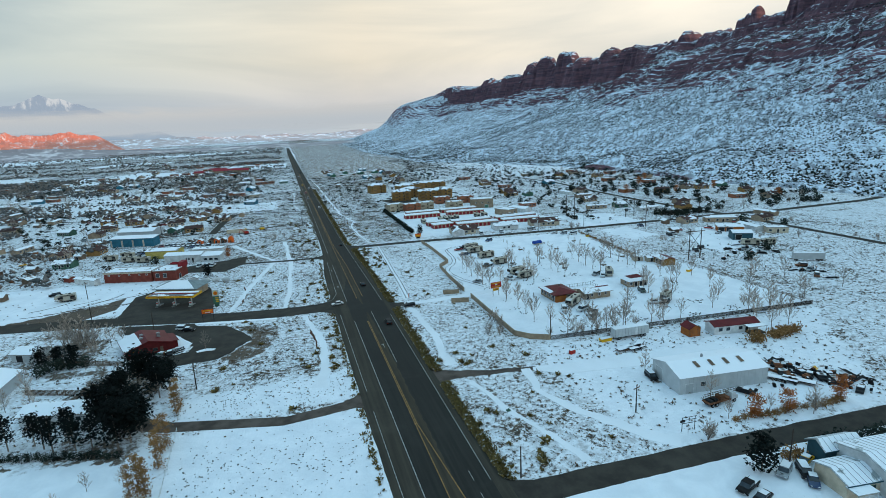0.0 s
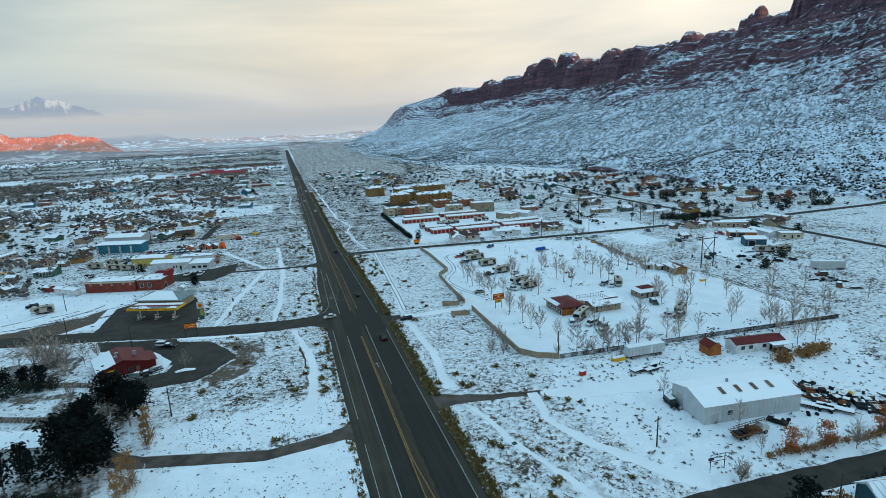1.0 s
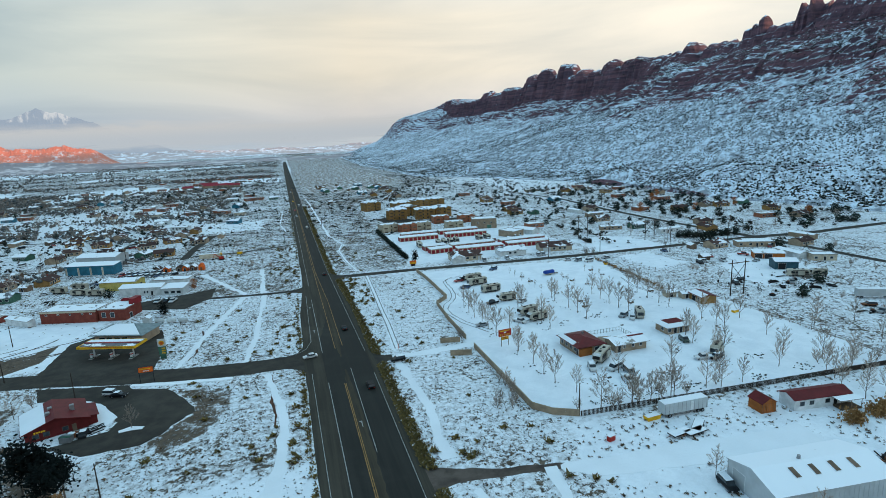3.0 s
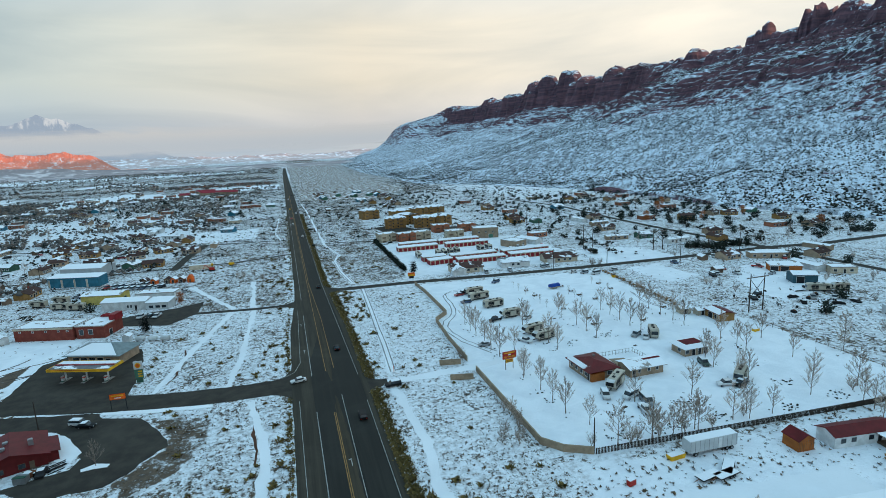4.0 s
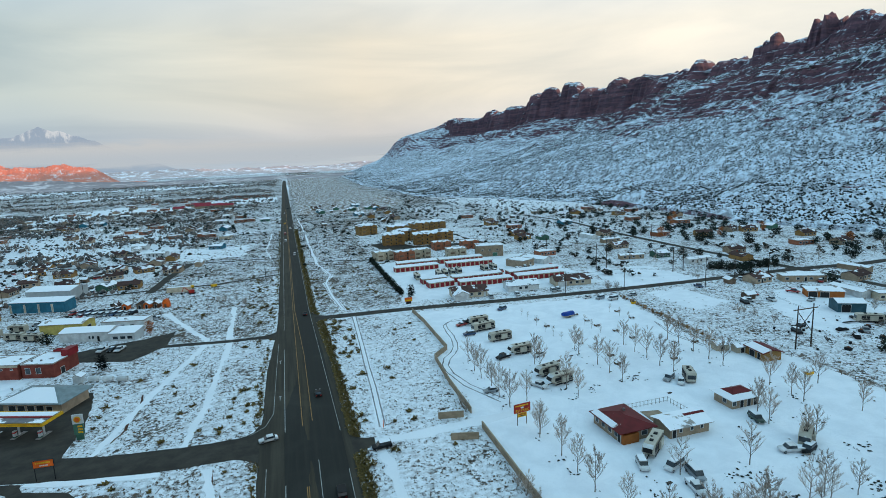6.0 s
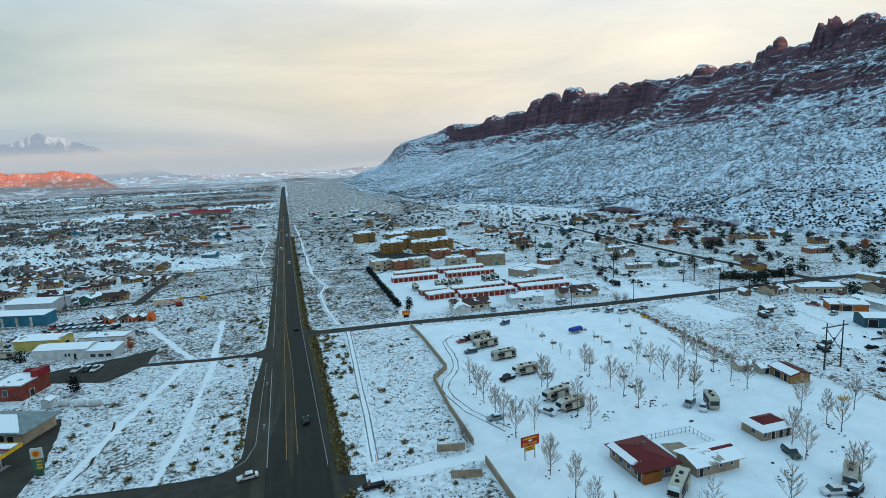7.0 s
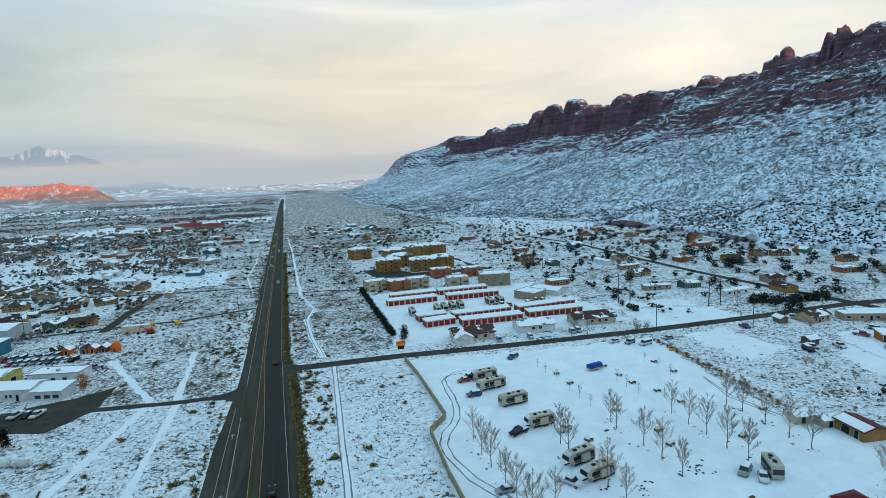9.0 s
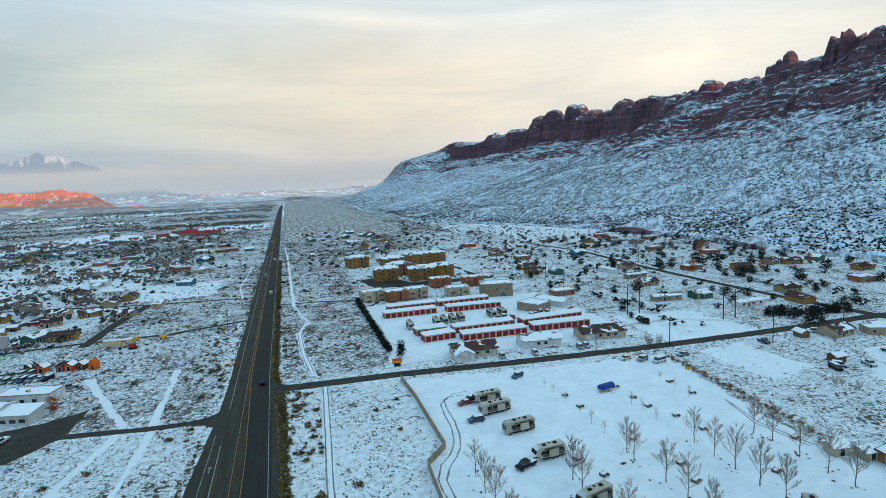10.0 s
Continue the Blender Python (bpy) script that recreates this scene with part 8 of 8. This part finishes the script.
scatter(JUNIPER, [(247 + 1.95 * k + rh.uniform(-1, 1), 315.5 - 0.55 * k + rh.uniform(-2, 3)) for k in range(18)], (0.9, 1.5), "junipers beside the road")
scatter(THICKET, [(-12, 362), (-4, 363), (1, 351), (-9, 360), (173, 303), (172, 300), (177, 301)], (0.7, 1.0))
for k in range(30):
    x, y = rh.uniform(-200, -112), rh.uniform(280, 390)
    junk_piece(400 + k, x, y)
for k in range(26):
    car(rh.choice(["suv", "sedan", "pickup", "van"]), rh.choice(["white_car", "silver_car", "black_car", "red_car", "blue_car"]), "car parked among houses in the snow", (rh.uniform(-190, -60), rh.uniform(410, 540)), rh.uniform(0, 180), PARKED)
for k in range(14):
    car(rh.choice(["suv", "sedan", "pickup", "van"]), rh.choice(["white_car", "silver_car", "black_car", "red_car", "blue_car"]), "car parked near houses in the snow", (rh.uniform(206, 280), rh.uniform(245, 292)), rh.uniform(0, 180), PARKED)

# ---- weeds, grass and far woods: what nobody could count ----
def keep_free(x, y, margin=0.3):
    """True where no road, yard or building lies."""
    ok = np.ones(x.shape, bool)
    for line in ROADS:
        for (x0, y0, a0, b0), (x1, y1, a1, b1) in zip(line, line[1:]):
            d2 = (x1 - x0) ** 2 + (y1 - y0) ** 2
            f = np.clip(((x - x0) * (x1 - x0) + (y - y0) * (y1 - y0)) / d2, 0, 1)
            w = np.maximum(a0 + (a1 - a0) * f, b0 + (b1 - b0) * f) + margin
            ok &= (x - x0 - f * (x1 - x0)) ** 2 + (y - y0 - f * (y1 - y0)) ** 2 > w * w
    for poly in PATCHES:
        ok &= ~inside(x, y, poly)
    for a, b, r in FEET:
        ok &= (x - a) ** 2 + (y - b) ** 2 > (0.85 * r) ** 2
    return ok


OCTA = np.array([(1, 0, 0.3), (0, 1, 0.35), (-1, 0, 0.3), (0, -1, 0.35), (0.2, 0.1, 1), (0, 0, -0.25)])
OCTA_F = np.array([(0, 1, 4), (1, 2, 4), (2, 3, 4), (3, 0, 4), (1, 0, 5), (2, 1, 5), (3, 2, 5), (0, 3, 5)])


def tufts(name, xyz, size, tall, material, label, category, rg):
    n = len(xyz)
    v = OCTA[None] * np.stack([size, size, size * tall], 1)[:, None, :]
    v = v * rg.uniform(0.45, 1.35, v.shape)
    a = rg.uniform(0, 6.28, n)
    c, s = np.cos(a)[:, None], np.sin(a)[:, None]
    v = np.stack([v[..., 0] * c - v[..., 1] * s, v[..., 0] * s + v[..., 1] * c, v[..., 2]], -1) + xyz[:, None, :]
    f = OCTA_F[None] + 6 * np.arange(n)[:, None, None]
    me = bpy.data.meshes.new(name)
    me.vertices.add(6 * n)
    me.vertices.foreach_set("co", v.astype(np.float32).ravel())
    me.loops.add(24 * n)
    me.loops.foreach_set("vertex_index", f.astype(np.int32).ravel())
    me.polygons.add(8 * n)
    me.polygons.foreach_set("loop_start", np.arange(0, 24 * n, 3, dtype=np.int32))
    me.update(calc_edges=True)
    me.validate()
    me.materials.append(material)
    return tagged(new(name, me), label, category, kind="stuff")


def blades(name, xyz, size, tall, material, label, category, rg, m=9):
    """Low bushes of many thin leaves that spread from one root."""
    n = len(xyz)
    a = rg.uniform(0, 6.283, (n, m))
    reach = size[:, None] * rg.uniform(0.35, 1.0, (n, m))
    up = size[:, None] * tall * rg.uniform(0.25, 1.0, (n, m))
    w = size[:, None] * rg.uniform(0.16, 0.34, (n, m))
    cx, cy = size[:, None] * 0.28 * rg.normal(0, 1, (n, m)), size[:, None] * 0.28 * rg.normal(0, 1, (n, m))
    c, s = np.cos(a), np.sin(a)
    v = np.empty((n, m, 3, 3))
    v[:, :, 0] = np.stack([cx - s * w, cy + c * w, 0 * w - 0.02], -1)
    v[:, :, 1] = np.stack([cx + s * w, cy - c * w, 0.5 * up], -1)
    v[:, :, 2] = np.stack([cx + c * reach, cy + s * reach, up], -1)
    v += xyz[:, None, None, :]
    me = bpy.data.meshes.new(name)
    me.vertices.add(3 * m * n)
    me.vertices.foreach_set("co", v.astype(np.float32).ravel())
    me.loops.add(3 * m * n)
    me.loops.foreach_set("vertex_index", np.arange(3 * m * n, dtype=np.int32))
    me.polygons.add(m * n)
    me.polygons.foreach_set("loop_start", np.arange(0, 3 * m * n, 3, dtype=np.int32))
    me.update(calc_edges=True)
    me.materials.append(material)
    return tagged(new(name, me), label, category, kind="stuff")


def brush_material(name, cols, snow):
    """Weeds in several browns, clump by clump, some capped with snow."""
    m, nt, N, L, bsdf = nodes(name)
    g = N("ShaderNodeNewGeometry")
    cr = N("ShaderNodeValToRGB")
    while len(cr.color_ramp.elements) < len(cols):
        cr.color_ramp.elements.new(0.5)
    for k, (e, c) in enumerate(zip(cr.color_ramp.elements, cols)):
        e.position, e.color = k / (len(cols) - 1), (*c, 1)
    L(g.outputs["Random Per Island"], cr.inputs[0])
    nz = N("ShaderNodeSeparateXYZ")
    L(g.outputs["Normal"], nz.inputs[0])
    lie = math_node(nt, 'MULTIPLY', ramp(nt, nz.outputs["Z"], 0.35, 0.8), ramp(nt, noise_node(nt, g.outputs["Position"], 1.3, 3), 0.62 - 0.4 * snow, 0.72 - 0.4 * snow))
    L(mix(nt, lie, cr.outputs[0], SNOW), bsdf.inputs["Base Color"])
    bsdf.inputs["Roughness"].default_value = 0.95
    bsdf.inputs["Specular IOR Level"].default_value = 0.1
    return m


M["brush"] = brush_material("brown_brush", [(0.04, 0.033, 0.028), (0.11, 0.075, 0.05), (0.18, 0.12, 0.075), (0.07, 0.055, 0.04), (0.24, 0.16, 0.09)], 0.22)
M["shrub"] = brush_material("dark_shrubs", [(0.018, 0.024, 0.02), (0.035, 0.036, 0.028), (0.022, 0.028, 0.024), (0.06, 0.048, 0.038)], 0.12)
# bare-branch greys, lightened so that distance haze sits in the colour
M["woods"] = brush_material("hazed_bare_woods", [(0.16, 0.145, 0.135), (0.20, 0.165, 0.145), (0.12, 0.12, 0.12), (0.07, 0.08, 0.08), (0.20, 0.145, 0.115)], 0.05)


def sow_brush(name, n, area, size, power, material, label, seed, tall=0.8):
    rg = np.random.default_rng(seed)
    x, y = rg.uniform(area[0], area[1], n), rg.uniform(area[2], area[3], n)
    clump = np.array([noise.noise((a * 0.09, b * 0.09, 4.0)) + 0.6 * noise.noise((a * 0.35, b * 0.35, 9.0)) for a, b in zip(x, y)])
    ok = (rg.uniform(0, 1, n) < scrub_at(x, y) ** power * np.clip(0.62 + 0.75 * clump, 0.02, 1)) & keep_free(x, y)
    x, y = x[ok], y[ok]
    s = rg.uniform(size[0], size[1], len(x)) * rg.choice([1.0, 1.0, 1.0, 1.7], len(x))
    make = blades if area[3] < 1000 else tufts
    return make(name, np.stack([x, y, 0 * x], 1), s, tall, material, label, "weeds", rg) if make is blades else tufts(name, np.stack([x, y, 0 * x], 1), s, tall * np.ones(len(x)), material, label, "weeds", rg)


sow_brush("sagebrush", 74000, (-34, 68, 84, 330), (0.12, 0.32), 1.3, M["brush"], "low brown sagebrush and weeds poking through snow", 1)
sow_brush("field_brush", 26000, (-60, 84, 330, 640), (0.25, 0.6), 1.3, M["brush"], "brown weeds scattered over snowy fields", 2)
sow_brush("east_brush", 46000, (150, 330, 80, 330), (0.16, 0.42), 1.3, M["brush"], "brown brush on the snowy eastern field", 3)
sow_brush("west_brush", 26000, (-220, -30, 130, 420), (0.2, 0.5), 1.2, M["brush"], "weeds between yards in the snow", 4)
sow_brush("far_brush", 26000, (-420, 420, 420, 1100), (0.5, 1.3), 1.2, M["shrub"], "dark scrub far down the valley", 5)
sow_brush("yard_brush", 5000, (68, 150, 84, 142), (0.2, 0.5), 1.0, M["brush"], "weeds round the workshop yard", 6)


def verge():
    rg = np.random.default_rng(8)
    n = 30000
    y = np.where(rg.uniform(0, 1, n) < 0.65, rg.uniform(86, 320, n), rg.uniform(320, 640, n))
    side = rg.uniform(0, 1, n)
    edge = np.interp(y, [86, 210, 300, 330, 700], [34.6, 34.7, 33.2, 31.2, 30.6])
    x = edge + np.abs(rg.normal(0, 1.0, n)) + 0.1
    west = side < 0.03
    x[west] = np.interp(y[west], [86, 210, 255, 300, 330, 700], [13.0, 12.9, 13.3, 16.2, 16.8, 17.2]) - np.abs(rg.normal(0, 0.7, west.sum())) - 0.1
    ok = keep_free(x, y, 0.0)
    x, y = x[ok], y[ok]
    blades("verge_grass", np.stack([x, y, 0 * x], 1), rg.uniform(0.35, 0.9, len(x)), 0.9, M["straw_mix"], "olive-brown dry grass along the highway's edge", "grass", rg, 7)


M["straw_mix"] = brush_material("verge_straw", [(0.12, 0.09, 0.035), (0.21, 0.15, 0.05), (0.07, 0.06, 0.03), (0.16, 0.105, 0.04)], 0.05)
verge()


def cliff_shrubs():
    rg = np.random.default_rng(9)
    pts, size = [], []
    for _ in range(112000):
        u = rg.uniform(0.03, 0.86) ** 0.9 if rg.uniform() < 0.96 else rg.uniform(0.015, 0.12)
        y = rg.uniform(240, 2700) if rg.uniform() < 0.5 else rg.uniform(240, 1300)
        if noise.noise((y / 34.0, u * 15, 2.0)) < -0.15 - 0.4 * rg.uniform() or rg.uniform() < (0.12 if u > 0.3 else 0.34):
            continue
        if 0.60 < u < 0.63:
            continue
        x, yy, z = cliff_point(y, u)
        pts.append((x, yy, z - 0.2))
        size.append(rg.uniform(0.5, 1.25) * (1.25 if u < 0.22 else 1.05))
    tufts("slope_shrubs", np.array(pts), np.array(size), 1.15 * np.ones(len(pts)), M["shrub"], "dark juniper scrub dotting the snowy slope", "shrubs", rg)


cliff_shrubs()


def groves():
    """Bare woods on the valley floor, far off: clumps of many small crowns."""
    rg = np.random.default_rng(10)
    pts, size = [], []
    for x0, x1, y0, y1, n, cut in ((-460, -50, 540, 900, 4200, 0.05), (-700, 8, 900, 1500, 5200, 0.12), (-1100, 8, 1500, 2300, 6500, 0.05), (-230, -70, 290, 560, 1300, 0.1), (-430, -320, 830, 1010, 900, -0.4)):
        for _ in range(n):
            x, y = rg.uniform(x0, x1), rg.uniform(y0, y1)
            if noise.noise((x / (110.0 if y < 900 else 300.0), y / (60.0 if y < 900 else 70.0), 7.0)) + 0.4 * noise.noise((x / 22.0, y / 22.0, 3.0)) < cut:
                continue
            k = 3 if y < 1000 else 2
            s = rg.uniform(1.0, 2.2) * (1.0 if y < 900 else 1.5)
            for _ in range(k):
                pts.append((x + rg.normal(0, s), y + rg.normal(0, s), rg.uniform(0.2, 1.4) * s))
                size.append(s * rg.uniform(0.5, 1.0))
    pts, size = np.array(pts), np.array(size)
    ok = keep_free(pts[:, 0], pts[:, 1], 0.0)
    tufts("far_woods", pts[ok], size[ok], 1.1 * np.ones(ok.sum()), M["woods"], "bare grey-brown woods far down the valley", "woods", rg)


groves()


def big_clumps():
    """Wide olive and brown bushes here and there, thickest near the highway."""
    rg = np.random.default_rng(12)
    n = 5200
    x, y = rg.uniform(-34, 70, n), rg.uniform(86, 420, n)
    near = np.exp(-((np.where(x > 24, x - 37, 11 - x)) / 9.0) ** 2)
    group = np.array([noise.noise((a * 0.06, b * 0.06, 14.0)) for a, b in zip(x, y)])
    ok = (rg.uniform(0, 1, n) < (0.10 + 0.55 * near + 0.25 * ((x < 13) & (y < 204))) * np.clip(0.35 + 1.6 * group, 0, 1) * (scrub_at(x, y) > 0.3)) & keep_free(x, y, 0.6)
    x, y = x[ok], y[ok]
    blades("bush_clumps", np.stack([x, y, 0 * x], 1), rg.uniform(0.7, 1.5, len(x)), 0.75, M["straw_mix"], "olive-brown bushes standing in snowy fields", "bushes", rg, 26)
    n = 700
    x, y = rg.normal(0, 4.0, n) + rg.choice([-14, -2, 6, -22], n), rg.normal(0, 4.0, n) + rg.choice([100, 108, 114, 139, 143], n)
    ok = keep_free(x, y, 0.4)
    tufts("field_stones", np.stack([x[ok], y[ok], 0 * x[ok]], 1), rg.uniform(0.10, 0.26, ok.sum()), 0.7 * np.ones(ok.sum()), M["shrub"], "small dark stones and stubble in a snowy field", "stones", rg)


big_clumps()


def far_junipers():
    """Dark junipers below the cliffs and between far houses, each a clump of small crowns."""
    rg = np.random.default_rng(15)
    pts, size = [], []
    for x0, x1, y0, y1, n in ((286, 430, 300, 660, 160), (190, 285, 300, 640, 64), (-430, -20, 560, 980, 240), (-260, -60, 300, 560, 80), (60, 190, 560, 920, 80), (-500, 0, 980, 1300, 60), (180, 330, 620, 1000, 110)):
        for _ in range(n):
            x, y, s = rg.uniform(x0, x1), rg.uniform(y0, y1), rg.uniform(1.2, 2.6)
            for _ in range(14):
                pts.append((x + rg.normal(0, 0.45 * s), y + rg.normal(0, 0.45 * s), rg.uniform(0.1, 1.1) * s))
                size.append(s * rg.uniform(0.3, 0.55))
    pts, size = np.array(pts), np.array(size)
    ok = keep_free(pts[:, 0], pts[:, 1], 0.5)
    tufts("juniper_scrub", pts[ok], size[ok], 0.9 * np.ones(ok.sum()), M["shrub"], "dark junipers scattered below the cliffs", "shrubs", rg)


far_junipers()


def tree_feet():
    """Dark stones, stubs and weeds in the snow at the feet of the campground's trees."""
    rg = np.random.default_rng(21)
    pts, size = [], []
    for x, ys in ROWS_OF_TREES:
        for y in ys:
            for _ in range(rg.integers(2, 9)):
                pts.append((x + rg.normal(0, 1.6), y + rg.normal(0, 1.3), 0.0))
                size.append(rg.uniform(0.14, 0.42))
    for x, y, n in ((110, 158, 26), (124, 170, 14), (128, 157, 22), (91, 160, 16), (120, 208, 20), (104, 206, 14), (146, 172, 12), (142, 158, 18), (86, 150, 30), (98, 150, 34), (112, 149, 30), (132, 147, 26), (150, 147, 26)):
        for _ in range(n):
            pts.append((x + rg.normal(0, 2.6), y + rg.normal(0, 1.5), 0.0))
            size.append(rg.uniform(0.12, 0.45))
    pts, size = np.array(pts), np.array(size)
    ok = keep_free(pts[:, 0], pts[:, 1], 0.2)
    tufts("camp_stones", pts[ok], size[ok], 0.8 * np.ones(ok.sum()), M["shrub"], "dark stones and stubs in the snow under trees", "stones", rg)


tree_feet()
